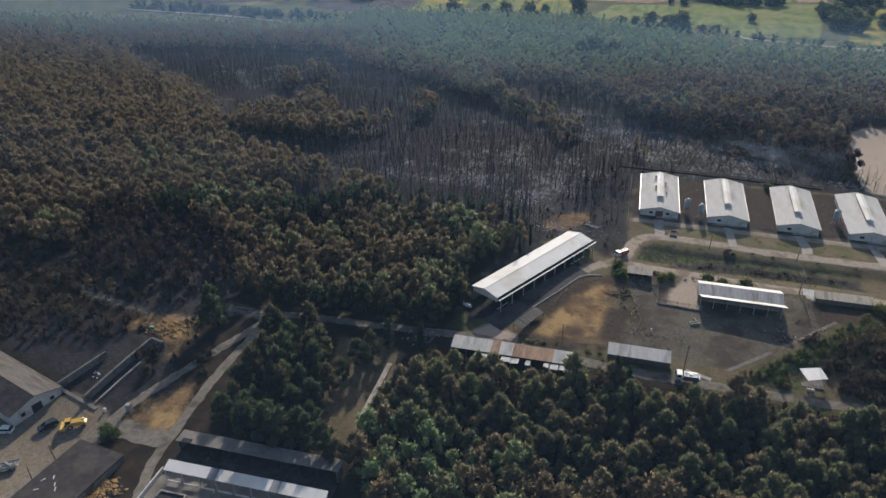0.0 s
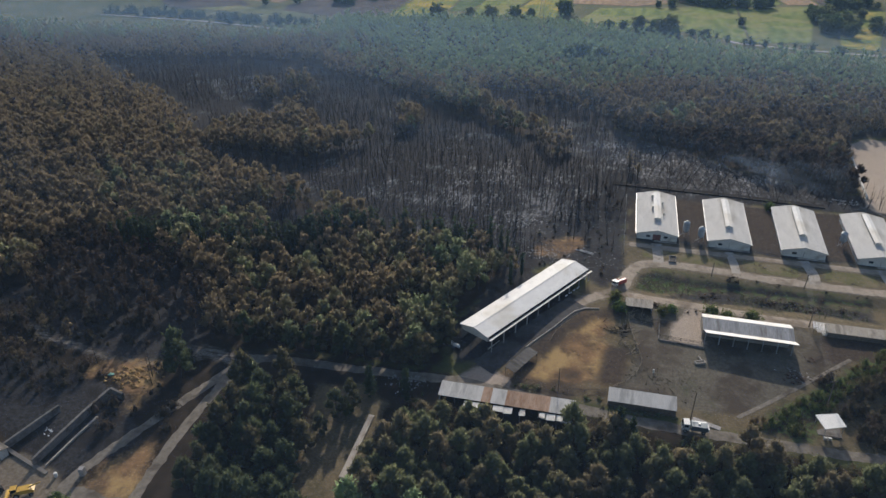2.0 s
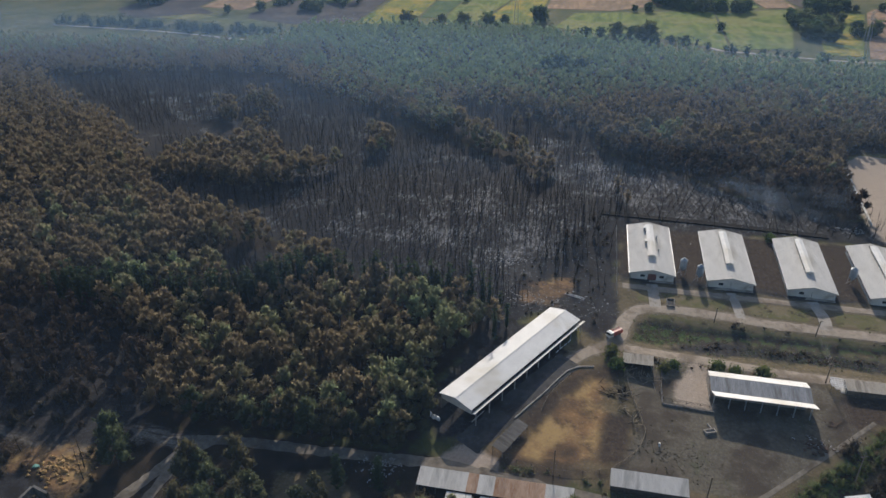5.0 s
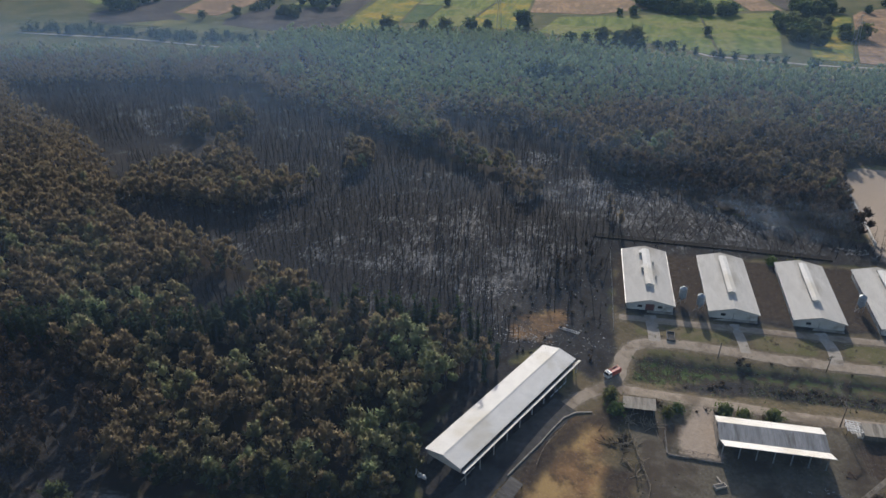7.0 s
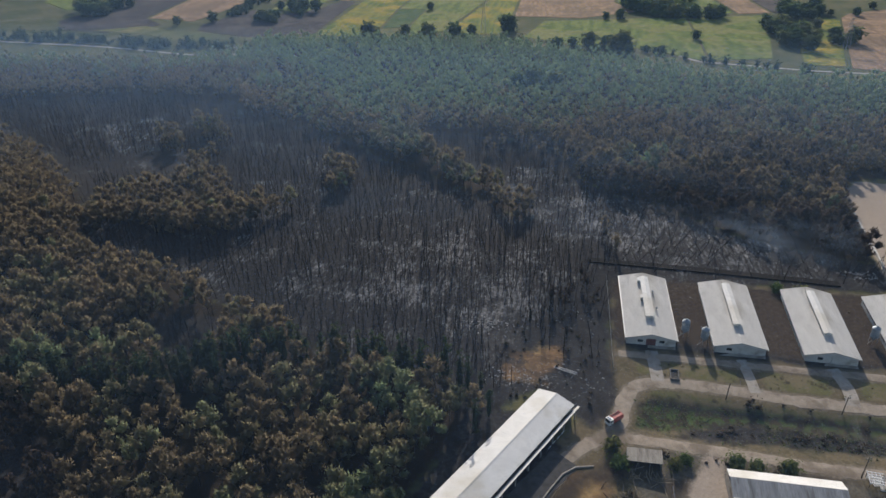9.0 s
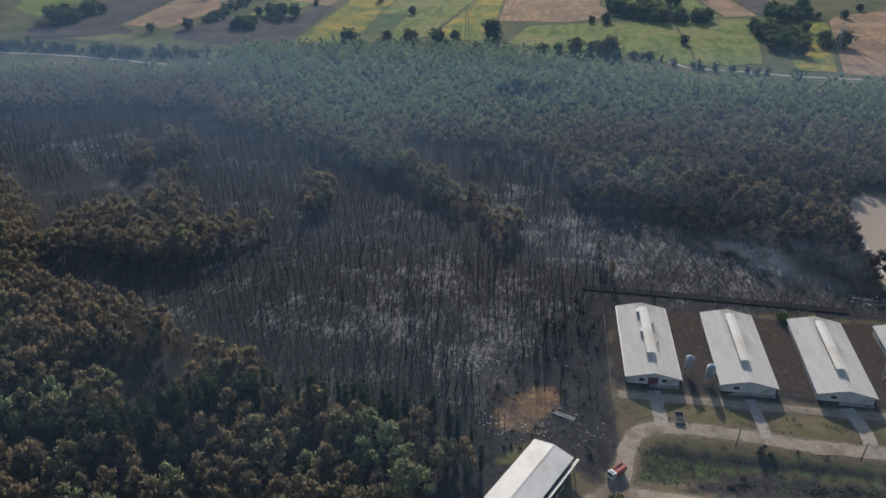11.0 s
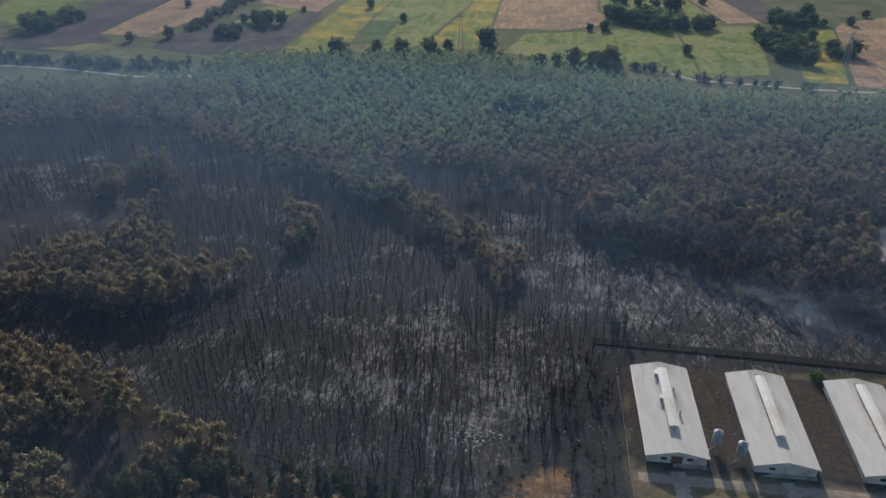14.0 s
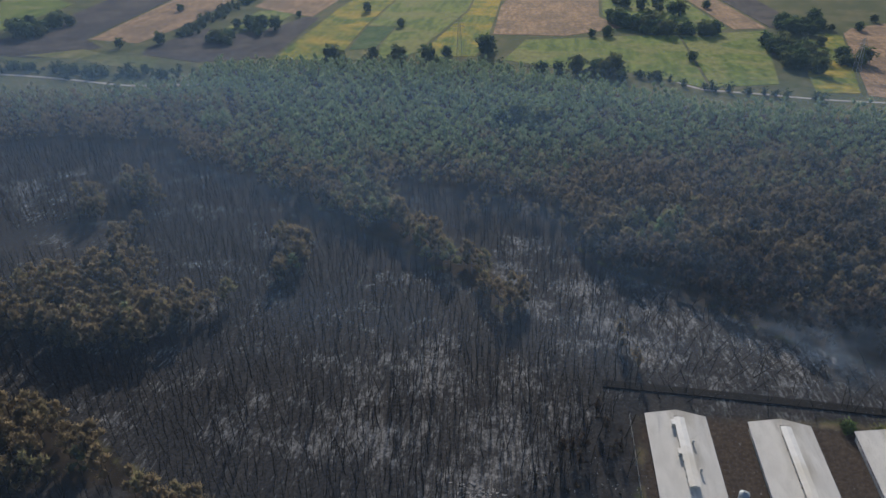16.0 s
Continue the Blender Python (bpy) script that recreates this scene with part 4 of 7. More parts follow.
CYPRESS = [(-165, 186), (-148, 187), (-134, 190), (-116, 192), (-100, 198), (-92, 207), (-78, 211), (-64, 211), (-53, 206), (-41, 206), (-34, 200), (-31, 206), (-42, 213), (-54, 213), (-66, 217), (-90, 216), (-111, 206), (-120, 199), (-139, 197), (-165, 193)]
x, y, rng = spots_in([WEST_WOOD], 4.6, 22, (CYPRESS, GAP_1), 0.88)
tone = tones_for(x, y, rng)
far = y > 285
seared = depth_in(SCORCH, x, y) > 3 * wobble(x * 2, y * 2, 7.0)
tagged(new("seared_pines", scatter_mesh("seared_pines", PINE_THIN, list(zip(x[seared], y[seared], 0 * x[seared] + 2.1)), [M_NEEDLE, M_BARK], 38, (0.7, 1.15))), "charred pines with thin blackened crowns", "burnt trees", kind="stuff")
far, near = far & ~seared, ~far & ~seared
tagged(new("western_pine_wood", scatter_mesh("western_pine_wood", PINE_MID, list(zip(x[near], y[near], tone[near])), [M_NEEDLE, M_BARK], 33, (0.9, 1.35))), "dense pine wood with scorched brown and green crowns", "pine wood", kind="stuff")
tagged(new("western_pine_wood", scatter_mesh("western_pine_wood", PINE_FAR, list(zip(x[far], y[far], tone[far])), [M_NEEDLE, M_BARK], 34)), "dense pine wood with scorched brown crowns", "pine wood", kind="stuff")
x, y, rng = spots_in([STRIP_WOOD, ISLAND], 4.0, 23)
x2, y2, rng = spots_in(CLUMPS, 5.0, 24, (), 0.8)
x, y = np.concatenate([x, x2]), np.concatenate([y, y2])
tagged(new("surviving_pines", scatter_mesh("surviving_pines", PINE_MID, list(zip(x, y, np.clip(np.where(x < -120, 0.98, 0.85) + rng.normal(0, 0.18, x.size), 0, 1.2))), [M_NEEDLE, M_BARK], 35)), "strips of scorched pines left standing in the burnt clearing", "pine wood", kind="stuff")

x, y, rng = spots_in([[(-17, 231), (-20, 247), (-14, 262), (-5, 264), (-4, 252), (-9, 240), (-12, 231)]], 3.2, 26, (), 0.42)
tagged(new("blackened_pines", scatter_mesh("blackened_pines", PINE_THIN, [(a, b, 2.2) for a, b in zip(x, y)], [M_NEEDLE, M_CHAR], 39, (0.45, 0.8))), "clump of blackened pines with thin charred crowns", "burnt trees", kind="stuff")

x, y, rng = spots_in([[(-62, 372), (-40, 386), (-20, 375), (-14, 352), (-28, 360), (-45, 362)], [(-12, 284), (-7, 296), (2, 290), (4, 278), (-3, 274)]], 4.4, 27, (), 0.5)
tagged(new("singed_pines", scatter_mesh("singed_pines", PINE_THIN, [(a, b, 1.1 + 0.3 * rng.random()) for a, b in zip(x, y)], [M_NEEDLE, M_CHAR], 29, (0.6, 0.95))), "sparse singed pines with thin brown crowns", "burnt trees", kind="stuff")

x, y, rng = spots_in([[(-195, 150), (-164, 156), (-144, 154), (-137, 143), (-141, 131), (-155, 123), (-180, 120)]], 4.2, 28, (), 0.6)
tagged(new("singed_thicket", scatter_mesh("singed_thicket", PINE_MID, [(a, b, 1.0 + 0.5 * rng.random()) for a, b in zip(x, y)], [M_NEEDLE, M_BARK], 30, (0.3, 0.62))), "low thicket of singed brown pines on the western slope", "burnt trees", kind="stuff")

# row of cypresses at the wood's edge
cx, cy, rng = spots_in([CYPRESS], 2.1, 25, (), 0.8)
pts = [(a, b, rng.random()) for a, b in zip(cx, cy)]
pts += [(-44.5, 168.5, 0.2), (-46, 166, 0.3), (-33.5, 193, 0.3), (-31, 198, 0.2)]
tagged(new("cypress_row", scatter_mesh("cypress_row", SPIRE, pts, [M_CYPRESS, M_BARK], 36)), "dark pointed cypresses along the edge of the pine wood", "cypress trees", kind="stuff")


# ---------------------------------------------------------------- burnt trees
def burnt_template(rng, height, twigs, fork, tilt=0.08):
    geo = Geo()
    p, r = Vector((0, 0, -0.3)), 0.12
    lean = Vector((rng.normal(0, tilt), rng.normal(0, tilt), 1))
    nodes = [p]
    for k in range(3):
        q = p + (lean + Vector((rng.normal(0, 0.045), rng.normal(0, 0.045), 0))) * height / 3
        geo.tube(p, q, r, r * 0.68, 3, False)
        p, r = q, r * 0.68
        nodes.append(q)
    if fork:
        geo.tube(nodes[1], nodes[1] + Vector((rng.normal(0, 1.2), rng.normal(0, 1.2), height * 0.5)), r * 1.9, r * 0.6, 3, False)
    for k in range(twigs):
        f = rng.uniform(0.35, 0.98) * 3
        i = min(2, int(f))
        b = nodes[i].lerp(nodes[i + 1], f - i)
        a, ln = rng.uniform(0, 6.28), rng.uniform(0.5, 1.5) * (1.25 - f / 3.6)
        e = b + Vector((math.cos(a) * ln, math.sin(a) * ln, ln * rng.uniform(0.1, 0.9)))
        geo.tube(b, e, 0.045, 0.02, 3, False)
    v, f = np.array(geo.v), np.array(geo.f)
    return v, f, np.where(np.arange(len(f)) < 9 + 3 * fork, 0, 1)


BURNT = [burnt_template(tree_rng, h, n, k) for h, n, k in ((8.5, 7, 0), (7.6, 8, 1), (9.2, 6, 0), (6.5, 5, 1), (8.0, 9, 0), (5.2, 4, 0), (8.8, 6, 1), (7.0, 6, 0))]
x, y, rng = spots_in([BURN], 2.3, 41, (STRIP_WOOD, ISLAND, BARE_SLOPE, [(-24, 205), (-40, 240), (-34, 246), (-22, 232), (-4, 268), (92, 274), (92, 262), (-3, 255), (-3, 200)]), 0.86)
x2, y2, _ = spots_in([BURN_WEST, GAP_1, GAP_2, [(-24, 222), (-34, 246), (-22, 250), (-4, 270), (92, 276), (92, 271), (-3, 264), (-5, 222)]], 4.2, 42, (ASH_WEST,), 0.6)
open_sky = ~((depth_in(BURN, x, y) < 7) & (y > 285)) | (rng.random(x.size) < 0.25)
x, y = x[open_sky], y[open_sky]
bare_ash = (x > 0) & (y > 268) & (x < 76)
ash_spots = [(a, b, 0.0) for a, b, r in zip(x[bare_ash], y[bare_ash], rng.random(int(bare_ash.sum()))) if r < 0.5]
LEANING = [burnt_template(tree_rng, h, n, k, 0.24) for h, n, k in ((8.5, 6, 0), (7.6, 6, 1), (9.2, 5, 0), (6.5, 5, 1), (7.4, 6, 0))]
tagged(new("leaning_trunks", scatter_mesh("leaning_trunks", LEANING, ash_spots, [M_CHAR, M_TWIG], 45, (0.7, 1.2))), "charred leaning pine trunks on pale ash", "burnt trees", kind="stuff")
x, y = x[~bare_ash], y[~bare_ash]
x3, y3, _ = spots_in([GAP_1], 2.6, 44, (), 0.8)
x2, y2 = np.concatenate([x2, x3]), np.concatenate([y2, y3])
near = (x > -70) & (x < -18) & (y < 256)
pick = np.flatnonzero(near)[:220]
near[:] = False
near[pick] = True
xa, ya = np.concatenate([x[~near], x2]), np.concatenate([y[~near], y2])
tagged(new("burnt_trunks", scatter_mesh("burnt_trunks", BURNT, list(zip(xa, ya, 0 * xa)), [M_CHAR, M_TWIG], 43, (0.6, 1.2))), "charred bare pine trunks standing on ashen ground", "burnt trees", kind="stuff")
first = []
for v, f, idx in BURNT:
    th = thing("burnt_tree", 0, 0, 0, "charred bare pine with a few burnt twigs", "burnt tree", "burnt trees", 0)
    for nm, kk, mt in (("trunk", 0, M_CHAR), ("twigs", 1, M_TWIG)):
        used, back = np.unique(f[idx == kk], return_inverse=True)
        tagged(part(nm, quads_mesh(nm, v[used], back.reshape(-1, 4), [mt]), None, th), kind="stuff" if kk else "")
    first.append(th)
for k, i in enumerate(pick):
    s = rng.uniform(0.75, 1.2)
    m = pose(x[i], y[i], gz(x[i], y[i]), 0, 0, rng.uniform(0, 360))
    if k < len(first):
        first[k].matrix_basis = m
    else:
        o = copy_thing(first[k % len(first)], m)
        o.scale = (s, s, s)


# ---------------------------------------------------------------- single trees
def tree_thing(name, rng, height, radius, n, size, profile, mat, label, category, group, bare=0.25, trunk_r=0.17):
    th = thing(name, 0, 0, 0, label, category, group, 0)
    if profile is pine_profile:
        cv, cf = pine_crown(rng, height, radius, bare, 12, n, size, 6, 3)
        vs, fs, k = [cv], [cf], len(cv)
    else:
        cv, cf = crown_cards(rng, n, height * bare, height, radius, size, profile)
        cv2, cf2 = crown_cards(rng, n // 3, height * bare, height * 0.85, radius * 0.6, size * 1.3, profile)
        vs, fs = [cv, cv2], [cf, cf2 + len(cv)]
        k = len(cv) + len(cv2)
    for i in range(0 if profile is pine_profile else 9):
        t = 0.06 + 0.78 * i / 9
        a, reach = i * 2.4, radius * float(profile(np.array(t))) * 0.58
        r = reach * rng.uniform(0.42, 0.62) + 0.15
        lv, lf = lobe(rng, (math.cos(a) * reach, math.sin(a) * reach, height * (bare + (1 - bare) * t)), r, r * rng.uniform(0.75, 1.1), 6, 3, 0.5)
        vs.append(lv), fs.append(lf + k)
        k += len(lv)
    me = quads_mesh("crown", np.concatenate(vs), np.concatenate(fs), [mat])
    me.polygons.foreach_set("use_smooth", np.ones(len(me.polygons), bool))
    part("crown", me, None, th)
    geo = Geo()
    geo.tube((0, 0, -0.4), (0.1, 0, height * 0.45), trunk_r, trunk_r * 0.6, 6, False).tube((0.1, 0, height * 0.45), (0, 0.1, height * 0.9), trunk_r * 0.6, 0.03, 5, False)
    for k in range(7):
        a, zz = k * 2.4, height * (bare + 0.08 * k)
        geo.tube((0, 0, zz), (math.cos(a) * radius * 0.8, math.sin(a) * radius * 0.8, zz + 0.7), 0.05, 0.02, 3, False)
    part("trunk", geo, M_BARK, th)
    return th


def plant(firsts, spots, rng, grow=(0.75, 1.25)):
    for k, (px, py) in enumerate(spots):
        m = pose(px, py, gz(px, py), 0, 0, rng.uniform(0, 360))
        ob = firsts[k] if k < len(firsts) else copy_thing(firsts[int(rng.integers(len(firsts)))], m)
        ob.matrix_basis = m
        s = rng.uniform(*grow)
        ob.scale = (s * rng.uniform(0.9, 1.1), s * rng.uniform(0.9, 1.1), s)


rng = np.random.default_rng(61)
WALKWAY = [(-59, 138), (-49.5, 138), (-50, 101), (-59, 101)]
x, y, rng = spots_in([NEAR_WOOD], 3.9, 62, (WALKWAY,))
order = np.argsort(-y)
singles = [(x[i], y[i]) for i in order[:280]]
rest = [(x[i], y[i], rng.random() ** 2.2 + 1.1 * float(sig((x[i] + 12) / 8) * sig((114 - y[i]) / 6))) for i in order[280:]]
firsts = [tree_thing("pine_tree", rng, h, r, 520, 0.5, pine_profile, M_NEEDLE1, "bushy pine with clumped dull green and browned needles", "pine tree", "pines beside the lane", 0.15)
          for h, r in ((8.0, 3.0), (8.8, 2.9), (7.0, 2.9), (7.8, 2.6), (6.4, 2.7))]
plant(firsts, singles, rng, (0.7, 1.25))
if rest:
    tagged(new("near_pine_wood", scatter_mesh("near_pine_wood", PINE_MID, rest, [M_NEEDLE, M_BARK], 63)), "dull green pine wood below the lane", "pine wood", kind="stuff")
x, y, rng = spots_in([NEAR_WOOD_W], 4.8, 64)
firsts = [tree_thing("dark_pine", rng, h, r, 520, 0.55, pine_profile, M_NEEDLED, "tall dark green pine beside the western lane", "pine tree", "dark pines by the lane", 0.12) for h, r in ((10.5, 3.2), (9.4, 3.0), (11.2, 3.1))]
# The row of eleven at y about 151 is added to throw shade on the lane.
plant(firsts, list(zip(x, y)) + [(-96 + 4.7 * k, 151.2 + 0.9 * (k % 3)) for k in range(11)] + [(-62, 131), (-59.5, 134), (-63, 124), (-57, 100), (-61, 101), (-66, 99), (-53, 97.8), (-50, 100), (-70, 99.6), (-75, 100.2), (-46.5, 158), (-50, 160.5), (-46.5, 167.5), (-49, 172), (-44.5, 162.5), (-53, 156), (-107, 137), (-104.5, 134.5)], rng, (0.75, 1.2))
firsts = [tree_thing("cypress_tree", rng, h, 1.0, 420, 0.45, spire_profile, M_CYPRESS, "dark slender cypress beside the lane", "cypress tree", "cypresses beside the lane", 0.04) for h in (8.5, 7.8)]
plant(firsts, [(0.3, 140.3), (3.2, 140.2), (-57, 139.5), (-47.5, 165), (-48.5, 140.5)], rng, (0.95, 1.15))

# field trees: hedges and single broad crowns
firsts = [tree_thing("field_tree", rng, h, r, 150, 1.9, round_profile, M_LEAF, "dark round broadleaf tree among fields and pines", "tree", "field trees", 0.08, 0.3) for h, r in ((9, 5.0), (7.5, 4.2), (10, 5.5))]
FIELD_TREES = [(-67, 629), (-277, 549), (-333, 615), (-309, 630), (-256, 630), (-244, 659), (-238, 736), (-275, 638), (-184, 760), (-143, 702), (5, 679), (16, 680), (66, 612),
               (182, 712), (202, 714), (224, 746), (-29, 574), (-20, 577), (107, 798), (-353, 753), (38, 567)]
CLUMPS_F = [(41, 701, 9, 7), (56, 693, 6, 5), (74, 690, 9, 4), (92, 688, 7, 3), (30, 722, 9, 6), (52, 716, 7, 5), (126, 640, 8, 7), (140, 622, 9, 7), (128, 600, 8, 5), (150, 700, 14, 7), (173, 721, 10, 5),
            (9, 578, 14, 5), (-114, 594, 16, 5), (-163, 583, 6, 4), (-431, 650, 12, 6), (-434, 690, 12, 6), (-258, 690, 14, 5), (-262, 640, 10, 4), (36, 801, 16, 5), (73, 770, 10, 4), (166, 612, 8, 3), (-38, 466, 7, 6)]
spots = list(FIELD_TREES)
for cx, cy, sp, k in CLUMPS_F:
    spots += [(cx + rng.normal(0, sp * 0.7), cy + rng.normal(0, sp * 0.9)) for _ in range(k + 2)]
plant(firsts, spots[:len(FIELD_TREES)], rng, (0.5, 0.9))
plant([copy_thing(firsts[0], pose(-68, 622, 0))], [(-68, 622)], rng, (1.3, 1.35))
plant([copy_thing(o, pose(0, 0, 0)) for o in firsts], spots[len(FIELD_TREES):], rng, (0.65, 1.2))
HEDGEROW = [(-305, 654), (-308, 685), (-308, 712), (-312, 751), (-313, 783), (-308, 807)]
# hedge along the wood's far edge and the canal road
HEDGE = [tree_template(tree_rng, 40, h, r, 1.3, round_profile, 0.02) for h, r in ((4, 2.6), (5.5, 3.0), (3, 2.2))]
line = smooth_line([(-245, 566), (-200, 575), (-157, 574), (-110, 585), (-68, 586), (-20, 570), (30, 568), (62, 548), (120, 528)], 5)
pts = [(p[0] + rng.normal(0, 2), p[1] + rng.normal(0, 2), rng.random() * 0.5) for p in line if rng.random() < 0.75]
line = smooth_line([(-440, 552), (-371, 552), (-330, 547), (-300, 543), (-262, 545), (-240, 552)], 4)
pts += [(p[0] + rng.normal(0, 5), p[1] + rng.normal(0, 5), rng.random() * 0.3) for p in np.repeat(line, 2, axis=0)]
line = smooth_line(HEDGEROW, 4)
pts += [(p[0] + rng.normal(0, 5), p[1] + rng.normal(0, 6), rng.random() * 0.8) for p in np.repeat(line, 2, axis=0)]
tagged(new("hedge", scatter_mesh("hedge", HEDGE, pts, [M_CYPRESS, M_BARK], 71)), "dark uneven hedge and scrub between wood and fields", "hedge", kind="stuff")

# scrub east of the yard
BUSH = [tree_template(tree_rng, 90, h, r, 0.42, round_profile, 0.0) for h, r in ((1.8, 1.6), (2.6, 2.0), (1.3, 1.4), (3.2, 2.1))]
LUSH = [(30.5, 152.5), (34, 159), (43.5, 168), (54, 178.5), (64, 190.5), (70, 184), (60, 177), (50, 166), (45, 152)]
x, y, rng = spots_in([LUSH], 1.15, 72, ([(41, 163), (52, 163), (52, 152), (41, 152)],), 0.85)
pts = [(a, b, float(np.clip(rng.normal(0.25, 0.25), 0, 1))) for a, b in zip(x, y)]
x, y, rng = spots_in([[(27.5, 151.5), (31, 158), (34, 157), (33, 151)], [(58, 178), (66, 186), (72, 180), (62, 174)]], 1.6, 74)
pts += [(a, b, 1.0) for a, b in zip(x, y)]
tagged(new("scrub", scatter_mesh("scrub", BUSH, pts, [M_SCRUB, M_BARK], 73, (0.25, 0.7))), "green and dry scrub on the bank beside the yard", "scrub", kind="stuff")
x, y, rng = spots_in([[(-50, 139), (-42, 144.5), (-41, 140.5), (-12, 139.5), (-8, 145), (6, 145), (18, 145.2), (40, 147.5), (64, 149), (112, 151.5), (112, 144), (57, 140), (20, 137), (0, 136), (-20, 133), (-44, 133)]], 1.9, 85, (), 0.8)
tagged(new("lane_brush", scatter_mesh("lane_brush", BUSH, [(a, b, float(np.clip(rng.normal(0.5, 0.4), 0, 1))) for a, b in zip(x, y)], [M_BRUSH, M_BARK], 86, (0.35, 1.0))), "dull olive and dry brush on the bank below the lane", "scrub", kind="stuff")
x, y, rng = spots_in([SCRUB], 1.9, 75, (LUSH, [(41, 161), (52, 161), (52, 151.5), (41, 151.5)]), 0.8)
pts = [(a, b, rng.random()) for a, b in zip(x, y)]
x, y, rng = spots_in([BURN_WEST, GAP_2, [(-128, 120), (-110, 126), (-105, 118), (-111, 104), (-113, 117)], [(-112, 127), (-102, 132), (-96.5, 121), (-95.5, 110), (-99, 109), (-103, 119)], [(-90, 100), (-86, 96), (-60, 98), (-60, 96), (-88, 92)]], 2.5, 76, (ASH_WEST, EARTH_1, [(-152, 112), (-128, 106), (-128, 85), (-160, 90)]), 0.62)
pts += [(a, b, rng.random()) for a, b in zip(x, y)]
x, y, rng = spots_in([[(-32, 203), (-22, 202), (-17, 208), (-8, 205), (-4, 214), (-4, 262), (-16, 262), (-34, 232)], [(4, 210.6), (6, 212.6), (66, 212), (66, 210.8)], [(8, 194), (9, 188), (12, 190), (13, 194)], [(-27.5, 159), (-25, 156), (-23, 158), (-26, 162)], [(-1, 183), (4, 187), (4, 180), (-1, 176)]], 2.2, 82, (BANK,), 0.32)
low = [(a, b, rng.random()) for a, b in zip(x, y)]
x, y, rng = spots_in([[(-3, 192.6), (6, 196.6), (30, 195.8), (47, 195.2), (47, 193.2), (22, 193.6), (13, 192), (8, 190.5)], [(5, 214.2), (6, 216), (30, 216.2), (66, 215.4), (66, 213.6), (30, 214.2)], [(48, 203), (30, 204), (14, 203.2), (24, 208), (64, 208.6), (64, 205)]], 1.5, 87, (), 0.75)
dead_weeds = [(a, b, rng.random()) for a, b in zip(x, y)]
tagged(new("burnt_brush", scatter_mesh("burnt_brush", [tree_template(tree_rng, 22, h, r, 0.5, round_profile, 0.0) for h, r in ((0.9, 1.1), (1.4, 1.2), (0.6, 0.9))], low, [M_DEAD, M_BARK], 83, (0.3, 0.8))), "dark burnt brush and dead weeds beside the farm", "scrub", kind="stuff")
x, y, rng = spots_in([[(-102, 93), (-97, 94), (-94.5, 87), (-98, 85)]], 1.9, 77, (), 0.6)
pts += [(a, b, 1.0) for a, b in zip(x, y)]
tagged(new("scorched_scrub", scatter_mesh("scorched_scrub", BUSH, pts, [M_DEAD, M_BARK], 78, (0.4, 1.15))), "dark scorched scrub on burnt ground", "scrub", kind="stuff")
x, y, rng = spots_in([STRIP], 0.8, 79, (), 0.85)
keep = inside([(2, 203), (5, 213), (27, 213), (12, 204)], x, y) | inside([(28, 203.5), (32, 209), (64, 208), (60, 203)], x, y) | (rng.random(x.size) < 0.15)
WEED = [tree_template(tree_rng, 14, h, r, 0.33, round_profile, 0.0) for h, r in ((0.4, 0.8), (0.55, 0.9), (0.3, 0.7))]
tagged(new("dead_weeds", scatter_mesh("dead_weeds", WEED, dead_weeds, [M_DEAD, M_BARK], 88, (0.7, 1.8))), "dark dead weeds along the farm roads", "weeds", kind="stuff")
pts = [(a, b, float(np.clip(rng.normal(0.35, 0.3), 0, 1))) for a, b in zip(x[keep], y[keep])]
x, y, rng = spots_in([LAWN, [(-2, 229), (-2, 262), (0.3, 262), (0.3, 229)], [(60, 240), (59, 258), (66, 258), (66, 240)]], 1.8, 80, (), 0.35)
pts += [(a, b, float(np.clip(rng.normal(0.75, 0.3), 0, 1))) for a, b in zip(x, y)]
verge = [(a, 149.3 + 0.06 * a + rng.normal(0, 0.3), rng.random()) for a in rng.uniform(-3.5, 13.5, 70)] + [(a, 151.4 + rng.normal(0, 0.5), rng.random()) for a in rng.uniform(-26, -4, 60)]
tagged(new("verge_weeds", scatter_mesh("verge_weeds", WEED, verge[::2], [M_WEED, M_BARK], 84, (0.5, 1.2))), "dry olive weeds along the verge of the lane", "weeds", kind="stuff")
tagged(new("weeds", scatter_mesh("weeds", WEED, pts, [M_WEED, M_BARK], 81, (0.25, 0.6))), "low green and dry weeds between the farm roads", "weeds", kind="stuff")
firsts = [tree_thing("bush", rng, h, r, 300, 0.42, round_profile, M_BUSH, "rounded leafy bush beside the farm road", "bush", "bushes", 0.02, 0.08) for h, r in ((2.6, 1.7), (1.8, 1.5))]
plant(firsts, [(22.5, 194.6), (26.5, 194.2), (33, 194.4), (-3.5, 194.5), (12, 194), (9.5, 192), (51.5, 263), (45, 264.5), (-107, 93.4), (-106, 94.6), (-108.2, 94.8), (67.5, 191), (69, 188), (-2, 190), (-60, 133), (-45, 136)], rng, (0.7, 1.35))


